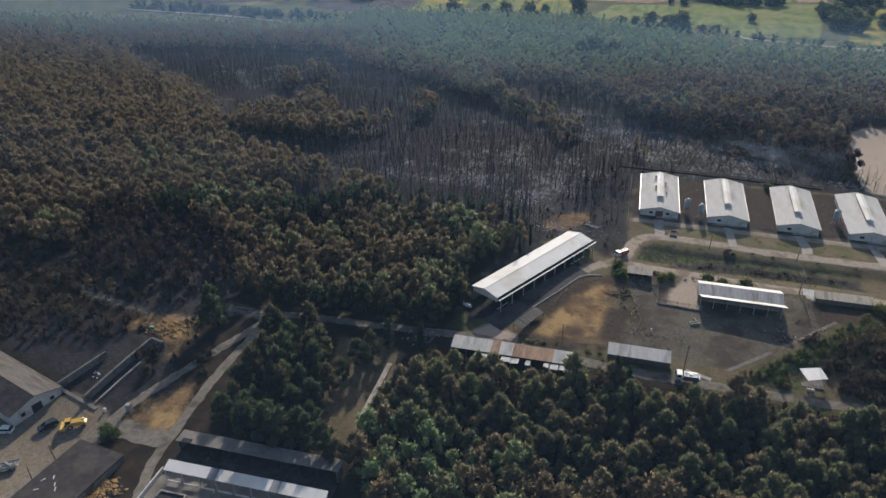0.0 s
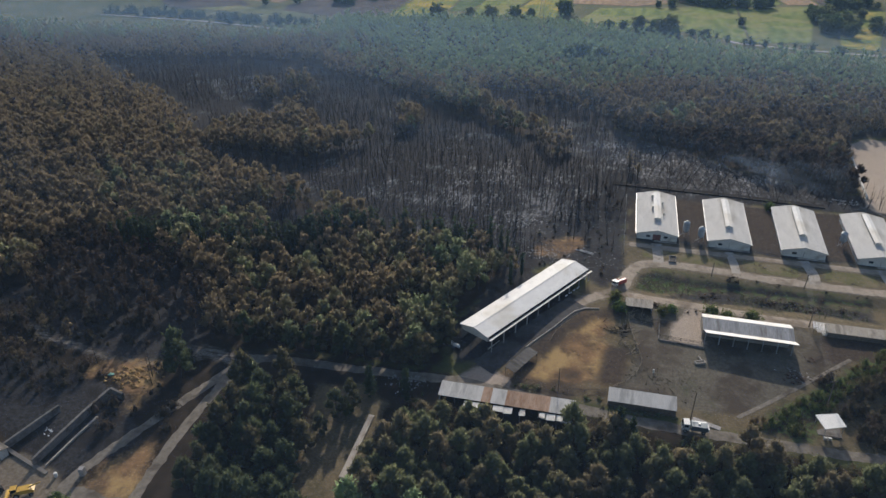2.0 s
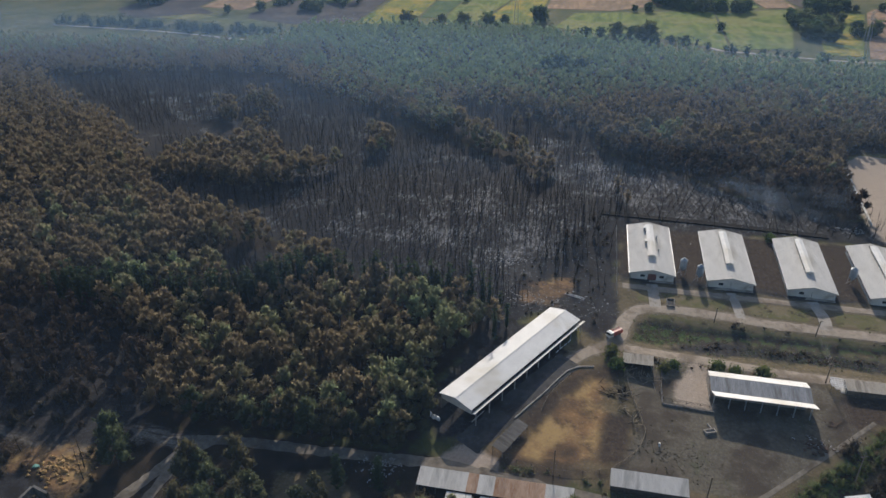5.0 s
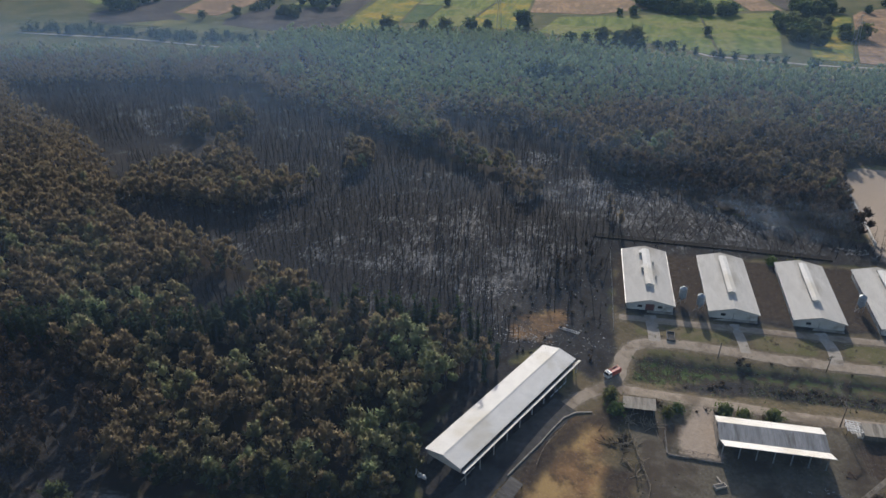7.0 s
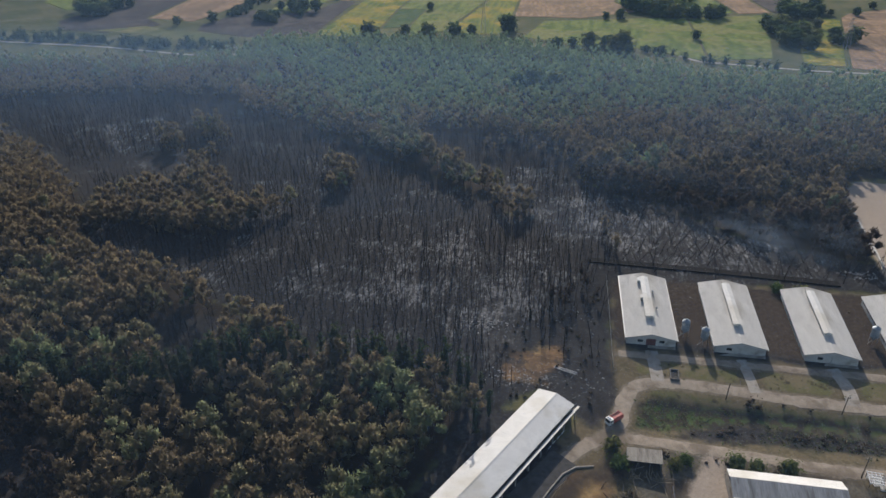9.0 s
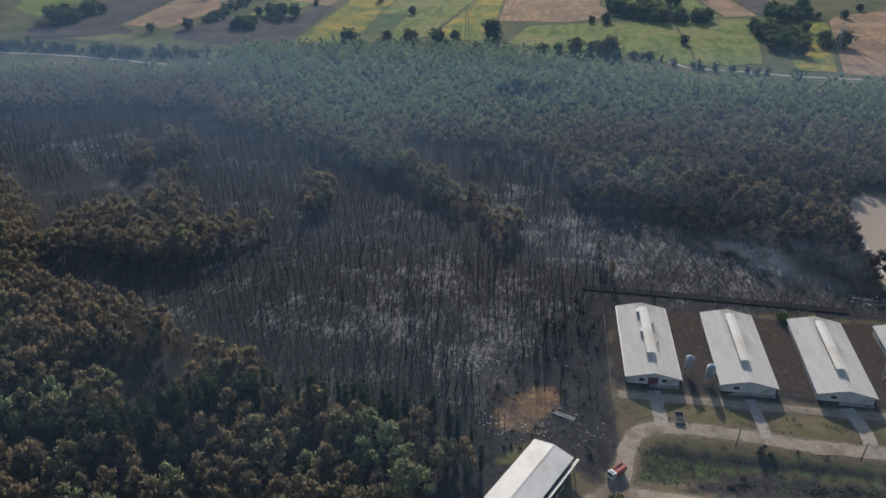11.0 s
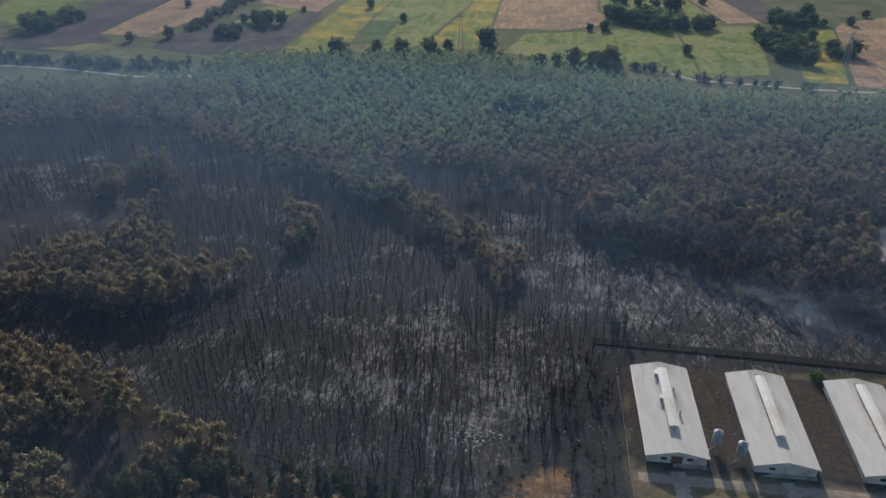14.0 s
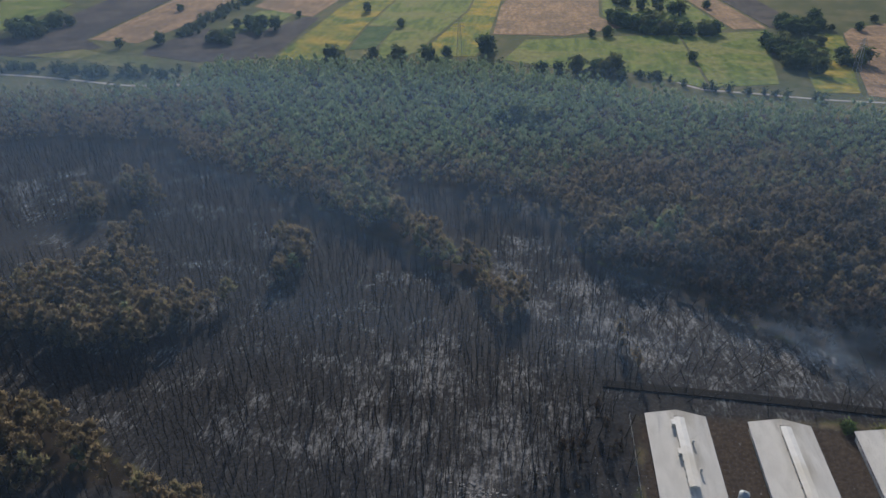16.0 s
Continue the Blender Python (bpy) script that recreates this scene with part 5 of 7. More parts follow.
# ---------------------------------------------------------------- long poultry houses
def poultry_house(x, y, rz, chimneys, label, wide_door=True):
    """Long low house that follows the slope; y runs from the front gable to the back."""
    th = thing("poultry_house", x, y, rz, label, "poultry house", "poultry houses", gz(x, y) - 0.05)
    hw, ln, ev, rd, sl = 6.3, 28.2, 2.3, 3.75, 0.052

    def add(name, geo, mat, parent=th, lab=""):
        geo.v = [(a, b, c + sl * b) for a, b, c in geo.v]
        return part(name, geo, mat, parent, lab)

    for s, nm in ((-1, "west"), (1, "east")):
        add("plinth", Geo().box(*sorted((s * hw, s * (hw - 0.25))), 0, ln, -0.6, 0.9), M_WALL)
        add("wall_band", Geo().box(*sorted((s * hw, s * (hw - 0.25))), 0, ln, 1.8, ev), M_WALL)
        for k in range(10):
            yy = 0.2 + k * (ln - 0.6) / 9
            add("post", Geo().box(*sorted((s * hw, s * (hw - 0.22))), yy, yy + 0.35, 0.9, 1.8), M_WALL)
        for k in range(9):
            yy = 0.55 + k * (ln - 0.6) / 9
            add("side_curtain", Geo().box(*sorted((s * (hw - 0.08), s * (hw - 0.14))), yy, yy + (ln - 0.6) / 9 - 0.35, 0.9, 1.8), M_CONCD, th, "grey canvas side curtain")
    for y0, back in ((0, False), (ln - 0.25, True)):
        if back:
            add("back_wall", Geo().extrude_y([(-hw + 0.25, -0.6), (hw - 0.25, -0.6), (hw - 0.25, ev), (0, rd - 0.15), (-hw + 0.25, ev)], y0, y0 + 0.25), M_WALL)
        else:
            w = add("front_wall", Geo().extrude_y([(-hw + 0.25, -0.6), (-1.25, -0.6), (-1.25, 2.1), (1.25, 2.1), (1.25, -0.6), (hw - 0.25, -0.6), (hw - 0.25, ev), (0, rd - 0.15), (-hw + 0.25, ev)], 0, 0.25), M_WALL)
            dr = add("double_door", Geo().box(-1.22, 1.22, 0.08, 0.16, -0.1, 2.08), M_REDD if wide_door else M_WALL, th, "dark red double door" if wide_door else "pale double door")
            add("door_rail", Geo().box(-0.04, 0.04, 0.04, 0.08, 0, 2.06), M_DARK, dr)
            for s in (-1, 1) if wide_door else (-1,):
                wi = add("window", Geo().box(*sorted((s * 2.1, s * 3.4)), -0.04, 0.0, 0.95, 1.75), M_GLASS, th, "dark glazed window")
                add("window_frame", Geo().box(*sorted((s * 2.0, s * 3.5)), -0.07, -0.04, 0.83, 0.95).box(*sorted((s * 2.0, s * 3.5)), -0.07, -0.04, 1.75, 1.85), M_WALL, wi)
    o, ov = 0.35, 0.45
    for s in (-1, 1):
        e = ev - (rd - ev) * o / hw
        add("roof_slope", Geo().slab([(0, -ov, rd + 0.1), (s * (hw + o), -ov, e + 0.1), (s * (hw + o), ln + ov, e + 0.1), (0, ln + ov, rd + 0.1)][::s], 0.12), M_ROOFW)
        add("gutter", Geo().box(*sorted((s * (hw + o), s * (hw + o + 0.14))), -ov, ln + ov, e - 0.08, e + 0.05), M_STEEL)
        add("gable_trim", Geo().slab([(0, -ov - 0.06, rd + 0.14), (s * (hw + o), -ov - 0.06, e + 0.14), (s * (hw + o), -ov, e + 0.14), (0, -ov, rd + 0.14)][::s], 0.25), M_WALL)
    v = add("ridge_vent", Geo().box(-0.75, -0.65, 6.6, 25, rd - 0.1, rd + 0.85).box(0.65, 0.75, 6.6, 25, rd - 0.1, rd + 0.85).box(-0.65, 0.65, 6.6, 6.7, rd, rd + 0.95).box(-0.65, 0.65, 24.9, 25, rd, rd + 0.95), M_ROOFA, th, "raised ridge ventilator")
    add("vent_cap", Geo().slab([(0, 6.2, rd + 1.2), (-1.15, 6.2, rd + 0.9), (-1.15, 25.4, rd + 0.9), (0, 25.4, rd + 1.2)], 0.06).slab([(0, 6.2, rd + 1.2), (0, 25.4, rd + 1.2), (1.15, 25.4, rd + 0.9), (1.15, 6.2, rd + 0.9)], 0.06), M_ROOFA, v)
    # Hood coloured dark to give the arch-shaped shadow at the vent's back end.
    add("vent_hood", Geo().tube((-0.9, 25.9, rd + 0.35), (0.9, 25.9, rd + 0.35), 0.35, 0.35, 10), M_CONCD, v)
    for k in range(9):
        add("vent_bracket", Geo().box(-1.05, -0.78, 7.4 + 2.0 * k, 7.65 + 2.0 * k, rd - 0.25, rd + 0.1), M_ROOFB, v)
    for cx, cy in chimneys:
        if cx < 0:
            c = add("fan_box", Geo().box(cx - 0.45, cx + 0.4, cy - 0.6, cy + 0.6, ev + 0.7, rd + 0.75), M_ROOFS, th, "pale boxed roof fan")
            add("fan_hood", Geo().slab([(cx - 0.6, cy - 0.75, rd + 0.8), (cx + 0.5, cy - 0.75, rd + 0.95), (cx + 0.5, cy + 0.75, rd + 0.95), (cx - 0.6, cy + 0.75, rd + 0.8)], 0.08), M_ROOFA, c)
            continue
        c = add("chimney", Geo().tube((cx, cy, ev + 0.5), (cx, cy, rd + 0.45), 0.24, 0.24, 10), M_STEEL, th, "short metal roof chimney")
        add("cowl", Geo().tube((cx, cy, rd + 0.5), (cx, cy, rd + 0.7), 0.38, 0.1, 10), M_WALL, c)
    add("apron", Geo().box(-hw, hw, -1.1, -0.02, -0.55, 0.06), M_CONC, th, "concrete apron")


PALE = "long white poultry house with pale sheet roof and ridge ventilator"
poultry_house(7.35, 233.3, 1.9, [(-1.3, 24), (-1.2, 15.6), (2.0, 19), (2.2, 11.2)], "long white poultry house with ridge ventilator and four chimneys")
poultry_house(29.6, 233.3, 1.1, [], PALE, False)
poultry_house(51.5, 233.1, -0.3, [], PALE, False)
poultry_house(73.2, 233.1, 0.0, [], PALE, False)


def feed_silo(x, y, tint=M_SILO):
    th = thing("feed_silo", x, y, 20, "grey cylindrical feed silo on legs beside a poultry house", "feed silo", "feed silos")
    b = part("hopper", Geo().tube((0, 0, 2.0), (0, 0, 4.6), 1.0, 1.0, 16).tube((0, 0, 0.9), (0, 0, 2.0), 0.22, 1.0, 16), tint, th)
    for k in range(4):
        part("band", Geo().tube((0, 0, 2.1 + 0.75 * k), (0, 0, 2.17 + 0.75 * k), 1.03, 1.03, 16), M_STEEL, b)
    part("lid", Geo().tube((0, 0, 4.6), (0, 0, 5.15), 1.05, 0.25, 16).tube((0, 0, 5.15), (0, 0, 5.3), 0.28, 0.28, 8), tint, th)
    for k in range(4):
        a = 0.785 + k * 1.571
        part("leg", Geo().tube((math.cos(a) * 0.98, math.sin(a) * 0.98, -0.2), (math.cos(a) * 0.98, math.sin(a) * 0.98, 2.6), 0.05, 0.05, 5), M_STEEL, th)
    part("ladder", Geo().tube((1.1, 0.2, 0), (1.1, 0.2, 4.9), 0.025, 0.025, 4).tube((1.1, -0.2, 0), (1.1, -0.2, 4.9), 0.025, 0.025, 4), M_STEEL, th)
    part("auger", Geo().tube((0, 0, 1.0), (-2.2, -0.8, 0.5), 0.1, 0.1, 8), M_PALE, th)


for sx, sy in ((16.4, 238.9), (21.0, 236.2), (64.4, 243.6)):
    feed_silo(sx, sy)


# ---------------------------------------------------------------- great open barn
def great_barn():
    th = thing("barn", -37.4, 164.0, -27.6, "long open-sided barn with bright white metal roof beside the pines", "barn", z=1.6)
    ln, hw, ev, rd = 45.2, 4.4, 4.3, 5.35
    for s in (-1, 1):
        r = part("roof_slope", Geo().slab([(0, -0.5, rd), (s * (hw + 0.3), -0.5, ev), (s * (hw + 0.3), ln + 0.5, ev), (0, ln + 0.5, rd)][::s], 0.1), M_ROOFA, th)
        g2 = Geo()
        for k in range(23):
            yy = -0.4 + k * 2.0
            g2.slab([(s * 0.2, yy, rd - 0.06), (s * (hw + 0.3), yy, ev + 0.012), (s * (hw + 0.3), yy + 0.06, ev + 0.012), (s * 0.2, yy + 0.06, rd - 0.06)][::s], 0.06)
        part("seams", g2, M_ROOFA, r)
    part("ridge_cap", Geo().slab([(-0.3, -0.5, rd - 0.02), (0, -0.5, rd + 0.06), (0, ln + 0.5, rd + 0.06), (-0.3, ln + 0.5, rd - 0.02)][::-1], 0.05).slab([(0.3, -0.5, rd - 0.02), (0, -0.5, rd + 0.06), (0, ln + 0.5, rd + 0.06), (0.3, ln + 0.5, rd - 0.02)], 0.05), M_ROOFA, th)
    c = part("canopy", Geo().slab([(hw + 0.7, -0.6, ev - 0.62), (hw + 1.35, -0.6, ev - 0.45), (hw + 1.35, ln + 1.2, ev - 0.45), (hw + 0.7, ln + 1.2, ev - 0.62)], 0.1), M_ROOFA, th, "narrow white canopy strip")
    part("valley_board", Geo().box(hw + 0.2, hw + 0.8, -0.4, ln + 0.4, ev - 1.1, ev - 0.9), M_CONCD, th)
    for k in range(10):
        yy = 0.3 + k * (ln - 0.6) / 9
        p = part("post", Geo().box(hw + 0.9, hw + 1.1, yy - 0.1, yy + 0.1, -1.9, ev - 0.66), M_PALE, th)
        part("bracket", Geo().slab([(hw - 0.2, yy - 0.06, ev - 0.9), (hw + 1.0, yy - 0.06, ev - 1.3), (hw + 1.0, yy + 0.06, ev - 1.3), (hw - 0.2, yy + 0.06, ev - 0.9)], 0.12), M_STEEL, p)
        part("post", Geo().box(-hw, -hw + 0.25, yy - 0.12, yy + 0.12, -1.9, ev), M_CONCD, th)
        part("truss", Geo().slab([(-hw, yy - 0.05, ev - 0.15), (0, yy - 0.05, rd - 0.2), (0, yy + 0.05, rd - 0.2), (-hw, yy + 0.05, ev - 0.15)], 0.15).slab([(0, yy - 0.05, rd - 0.2), (hw, yy - 0.05, ev - 0.15), (hw, yy + 0.05, ev - 0.15), (0, yy + 0.05, rd - 0.2)], 0.15).box(-hw, hw, yy - 0.05, yy + 0.05, ev - 0.35, ev - 0.2), M_STEEL, th)
    part("back_wall", Geo().box(-hw - 0.2, -hw, 0, ln, -1.9, 2.4), M_CONCD, th)
    part("feed_wall", Geo().box(hw - 0.4, hw - 0.2, 0.5, ln - 0.5, -1.9, 0.1), M_CONC, th)
    part("far_gable", Geo().extrude_y([(-hw, -1.9), (hw, -1.9), (hw, ev - 0.1), (0, rd - 0.15), (-hw, ev - 0.1)], ln - 0.15, ln), M_WALL, th)
    part("near_gable", Geo().extrude_y([(-hw, 2.6), (hw, 2.6), (hw, ev - 0.1), (0, rd - 0.15), (-hw, ev - 0.1)], 0, 0.12), M_ROOFS, th, "grey gable sheeting over the open end")
    part("floor_slab", Geo().box(-hw, hw + 1.2, 0, ln, -1.9, -1.05), M_CONCD, th)
    rng = random.Random(3)
    for k in range(4):
        part("side_sign", Geo().box(hw + 1.12, hw + 1.16, 33 + k * 1.9, 34 + k * 1.9 + rng.random() * 0.5, 0.4, 1.4), M_PLAST, th, "white feed bags hung on the rail")
    for k in range(3):
        solid("feed_bag", Geo().blob((0, 0, 0.45), 0.5, 0.7, 0.5, rng), M_PLAST, -43.5 + k * 1.1, 163.2 - k * 0.6, 30 * k, "white filled sack beside the barn", "sack", "sacks by the barn")


great_barn()


# ---------------------------------------------------------------- cattle shed with grey sheets and white edges
def cattle_shed():
    th = thing("cattle_shed", 19.6, 180.4, 0.2, "open cattle shed with streaked grey roof between white edge strips", "cattle shed", z=-0.1)
    ln = 22.3
    part("far_slope", Geo().slab([(0, 10.6, 3.1), (ln, 10.6, 3.1), (ln + 0.1, 7.4, 4.1), (-0.1, 7.4, 4.1)][::-1], 0.1), M_ROOFA, th, "white sunlit roof slope")
    w = ln / 20
    for k in range(20):
        z = 0.012 * (k % 2)
        part("roof_sheet", Geo().slab([(k * w, 7.4, 4.08 + z), (k * w, 2.9, 3.1 + z), (k * w + w + 0.04, 2.9, 3.1 + z), (k * w + w + 0.04, 7.4, 4.08 + z)], 0.05), M_ROOFG, th)
    part("near_canopy", Geo().slab([(0.1, 2.95, 3.05), (0.5, 0.0, 4.1), (ln + 0.5, 0.0, 4.1), (ln + 0.1, 2.95, 3.05)], 0.1), M_ROOFA, th, "white upturned canopy strip")
    for k in range(7):
        xx = 0.6 + k * (ln - 1.2) / 6
        for yy, h in ((1.0, 3.65), (5.4, 3.5), (10.2, 3.1)):
            part("post", Geo().box(xx - 0.1, xx + 0.1, yy - 0.1, yy + 0.1, -0.3, h), M_STEEL, th)
        part("rafter", Geo().slab([(xx - 0.06, 10.4, 3.05), (xx - 0.06, 7.4, 3.98), (xx + 0.06, 7.4, 3.98), (xx + 0.06, 10.4, 3.05)], 0.14).slab([(xx - 0.06, 7.4, 3.98), (xx - 0.06, 2.9, 3.0), (xx + 0.06, 2.9, 3.0), (xx + 0.06, 7.4, 3.98)], 0.14), M_STEEL, th)
    part("back_wall", Geo().box(0, ln, 10.2, 10.4, -0.3, 2.6), M_CONCD, th)
    part("side_wall", Geo().box(0, 0.2, 3.2, 10.2, -0.3, 2.8), M_CONC, th)
    part("manger", Geo().box(0.8, ln - 0.8, 4.2, 4.4, -0.3, 0.7).box(0.8, ln - 0.8, 5.0, 5.2, -0.3, 0.9).box(0.8, ln - 0.8, 4.4, 5.0, -0.3, 0.2), M_CONC, th)


cattle_shed()


# ---------------------------------------------------------------- lean-to stores along the lane
def sheet_shed(name, x, y, rz, ln, wd, near_z, far_z, sheets, mats, label, category, open_front=True, z=None, walls=True):
    """A mono-pitch shed of separate roof sheets; x along the length, y to the back."""
    th = thing(name, x, y, rz, label, category, z=z)
    rng = random.Random(int(ln * 10))
    w = ln / sheets
    for k in range(sheets):
        d = rng.uniform(0, 0.05)
        m = mats(k / sheets)
        part("roof_sheet", Geo().slab([(k * w, -0.3 - d, near_z + d * 0.3), (k * w + w + 0.05, -0.3 - d, near_z + d * 0.3), (k * w + w + 0.05, wd + 0.2, far_z + d * 0.3), (k * w, wd + 0.2, far_z + d * 0.3)], 0.05), m, th, "rust-streaked roof sheet" if m is M_ROOFR else "")
    if walls:
        part("back_wall", Geo().box(0, ln, wd - 0.2, wd, -0.6, far_z - 0.08), M_CONC, th)
    for xx in (0, ln - 0.2):
        if not walls:
            part("back_post", Geo().box(xx, xx + 0.15, wd - 0.2, wd - 0.05, -0.6, far_z - 0.06), M_WOOD, th)
            continue
        part("end_wall", Geo().box(xx, xx + 0.2, 0.2, wd - 0.2, -0.6, min(near_z, far_z) - 0.1), M_WALL, th)
    n = max(3, int(ln / 3.5))
    for k in range(n + 1):
        xx = k * (ln - 0.2) / n
        part("post", Geo().box(xx, xx + 0.16, -0.1, 0.06, -0.6, near_z - 0.06), M_WOOD, th)
    if not open_front:
        part("front_wall", Geo().box(0.2, ln - 0.2, 0.1, 0.3, -0.6, near_z - 0.12), M_WOOD, th, "dark timber front")
    return th


def lattice_frame(x, y, rz):
    """White timber lattice propped flat on four posts."""
    th = thing("lattice_frame", x, y, rz, "broken white lattice frame propped beside the low store", "lattice")
    for k in range(5):
        part("long_bar", Geo().box(-1.7 + k * 0.8, -1.52 + k * 0.8, -1.9 + 0.2 * (k % 2), 1.9, 1.42, 1.52), M_PLAST, th)
    for k in range(5):
        part("cross_bar", Geo().box(-1.75, 1.7 - 0.3 * (k % 3), -1.7 + k * 0.8, -1.5 + k * 0.8, 1.52, 1.62), M_PLAST, th)
    for px, py in ((-1.6, -1.5), (1.5, -1.5), (-1.6, 1.5), (1.5, 1.5)):
        part("post", Geo().box(px - 0.07, px + 0.07, py - 0.07, py + 0.07, -0.3, 1.42), M_WOOD, th)


def store_mats(f):
    return M_ROOFR if 0.31 < f < 0.36 or 0.48 < f < 0.82 else M_ROOFS


st = sheet_shed("store_shed", -41.0, 141.9, 1.2, 31.4, 3.9, 2.5, 3.3, 28, store_mats, "long lane-side store with patched grey and rusty sheet roof", "shed", z=-0.4)
rng = random.Random(8)
for k, (xx, w) in enumerate(((6.4, 1.6), (8.1, 2.2), (10.4, 1.1), (13.2, 2.4), (15.7, 2.0), (19.4, 1.2), (23.8, 1.3), (25.4, 2.0), (27.6, 1.5), (29.2, 1.6))):
    d = rng.uniform(-0.25, 0.25)
    part("lean_to_sheet", Geo().slab([(xx, -2.5 + d, 2.2 + d * 0.3), (xx + w, -2.5 + d * 0.4, 2.25), (xx + w, -0.6, 2.28), (xx, -0.6, 2.24)], 0.05), M_WALL, st, "broken white sheet of the lower lean-to")
    part("lean_to_post", Geo().box(xx + 0.1, xx + 0.2, -2.3 + d, -2.2 + d, -0.8, 2.1), M_WOOD, st)
for k, xx in enumerate((6.2, 8.4, 10.5, 13.0, 15.2, 19.0, 24.2, 26.0, 28.5)):
    part("wall_panel", Geo().box(xx, xx + rng.uniform(1.2, 2.1), -0.2, -0.06, -0.2, rng.uniform(0.9, 1.9)), M_PLAST if k % 3 else M_WALL, st, "pale board panel")
sheet_shed("lane_shed", -2.6, 150.6, 0.9, 15.3, 3.5, 1.5, 2.4, 14, lambda f: M_ROOFS, "low lane-side shed with plain pale grey roof", "shed", False)
sheet_shed("hut", -0.6, 190.2, 0.6, 7.3, 3.0, 1.9, 2.4, 7, lambda f: M_ROOFB, "small low hut with a pale sheet roof", "hut", True)
sheet_shed("low_store", 51.4, 192.1, 0.8, 15.0, 3.3, 1.6, 2.1, 14, lambda f: M_ROOFB, "long low store with pale brownish roof beside the farm road", "shed", False)
lattice_frame(50.0, 194.4, -6)
sheet_shed("lean_to", -25.3, 153.7, 66, 10.4, 2.5, 1.7, 2.1, 6, lambda f: M_ROOFD, "small grey lean-to roof over the paddock fence", "lean-to", True, walls=False)


def kiosk():
    th = thing("scale_canopy", 46.1, 157.0, 0, "white flat canopy on posts beside a power pole", "canopy")
    part("roof", Geo().slab([(-3.1, 1.3, 2.95), (1.9, 3.0, 2.95), (3.0, -1.0, 2.8), (-1.7, -3.0, 2.8)][::-1], 0.14), M_ROOFA, th)
    for xx, yy in ((-2.7, 1.1), (1.6, 2.6), (2.6, -0.9), (-1.4, -2.5)):
        part("post", Geo().tube((xx, yy, -0.3), (xx, yy, 2.75), 0.07, 0.07, 6), M_STEEL, th)
    part("base_slab", Geo().box(-2.4, 2.6, -1.8, 2.2, -0.3, 0.08), M_CONCD, th)
    rng = random.Random(4)
    for k in range(2):
        solid("crate", Geo().box(-0.35, 0.35, -0.3, 0.3, 0, 0.6), M_WALL, 45 + k * 0.95, 154.2 + rng.uniform(-0.3, 0.4), rng.uniform(0, 60), "white plastic crate under the canopy edge", "crate", "crates")


kiosk()


# ---------------------------------------------------------------- western farmyard
def west_barn():
    th = thing("farm_building", -130.6, 98.0, 164.0, "pitched farm building with grey-brown sheet roof and pale walls", "farm building", z=gz(-131, 97) - 0.2)
    hw, ln, ev, rd = 6.2, 30, 3.2, 4.9
    for s in (-1, 1):
        # The slope turned from the sun takes the darker material, its shade coloured in.
        part("roof_slope", Geo().slab([(-0.4, 0, rd), (ln, 0, rd), (ln, s * (hw + 0.4), ev - 0.1), (-0.4, s * (hw + 0.4), ev - 0.1)][::-s], 0.12), M_TAR_SHADE if s > 0 else M_ROOFT, th)
        part("side_wall", Geo().box(0, ln, *sorted((s * hw, s * (hw - 0.25))), -0.5, ev - 0.12), M_WALL, th)
    g2 = Geo()
    for xx in (0.0, ln - 0.25):
        k = len(g2.v)
        out = [(-hw + 0.25, -0.5), (hw - 0.25, -0.5), (hw - 0.25, ev - 0.1), (0, rd - 0.15), (-hw + 0.25, ev - 0.1)]
        g2.v += [(xx, a, b) for a, b in out] + [(xx + 0.25, a, b) for a, b in out]
        g2.f += [tuple(k + i for i in range(5)), tuple(k + 5 + i for i in reversed(range(5)))] + [(k + (i + 1) % 5, k + i, k + 5 + i, k + 5 + (i + 1) % 5) for i in range(5)]
    part("gable_wall", g2, M_WALL, th)
    # Near-black panel on the uncut wall, standing in for a doorway's inner shade.
    part("gable_door", Geo().box(-0.06, 0.02, -1.2, 1.2, -0.2, 2.5), M_DARK, th, "dark panel painted as the shaded barn doorway")
    for yy in (3.4, -3.8):
        w = part("window", Geo().box(-0.06, 0.02, yy - 0.5, yy + 0.5, 1.1, 2.0), M_GLASS, th)
        part("sill", Geo().box(-0.14, 0.0, yy - 0.6, yy + 0.6, 1.0, 1.09), M_CONC, w)


west_barn()


def line_wall(name, a, b, height, thick, mat, label, sink=0.5, steps=8, category="wall"):
    """A wall that follows the ground, one block to each step, from a to b."""
    ax, ay = a
    bx, by = b
    ln = math.hypot(bx - ax, by - ay)
    ux, uy = (bx - ax) / ln, (by - ay) / ln
    th = thing(name, ax, ay, 0, label, category, z=0)
    for k in range(steps):
        p, q = ln * k / steps, ln * (k + 1) / steps - 0.02
        geo = Geo()
        pts = [(ux * p - uy * thick / 2, uy * p + ux * thick / 2), (ux * p + uy * thick / 2, uy * p - ux * thick / 2), (ux * q + uy * thick / 2, uy * q - ux * thick / 2), (ux * q - uy * thick / 2, uy * q + ux * thick / 2)]
        zs = [gz(ax + c, ay + d) + height for c, d in pts]
        geo.slab([(c, d, z) for (c, d), z in zip(pts, zs)], height + sink)
        part("wall_block", geo, mat, th)
    return th


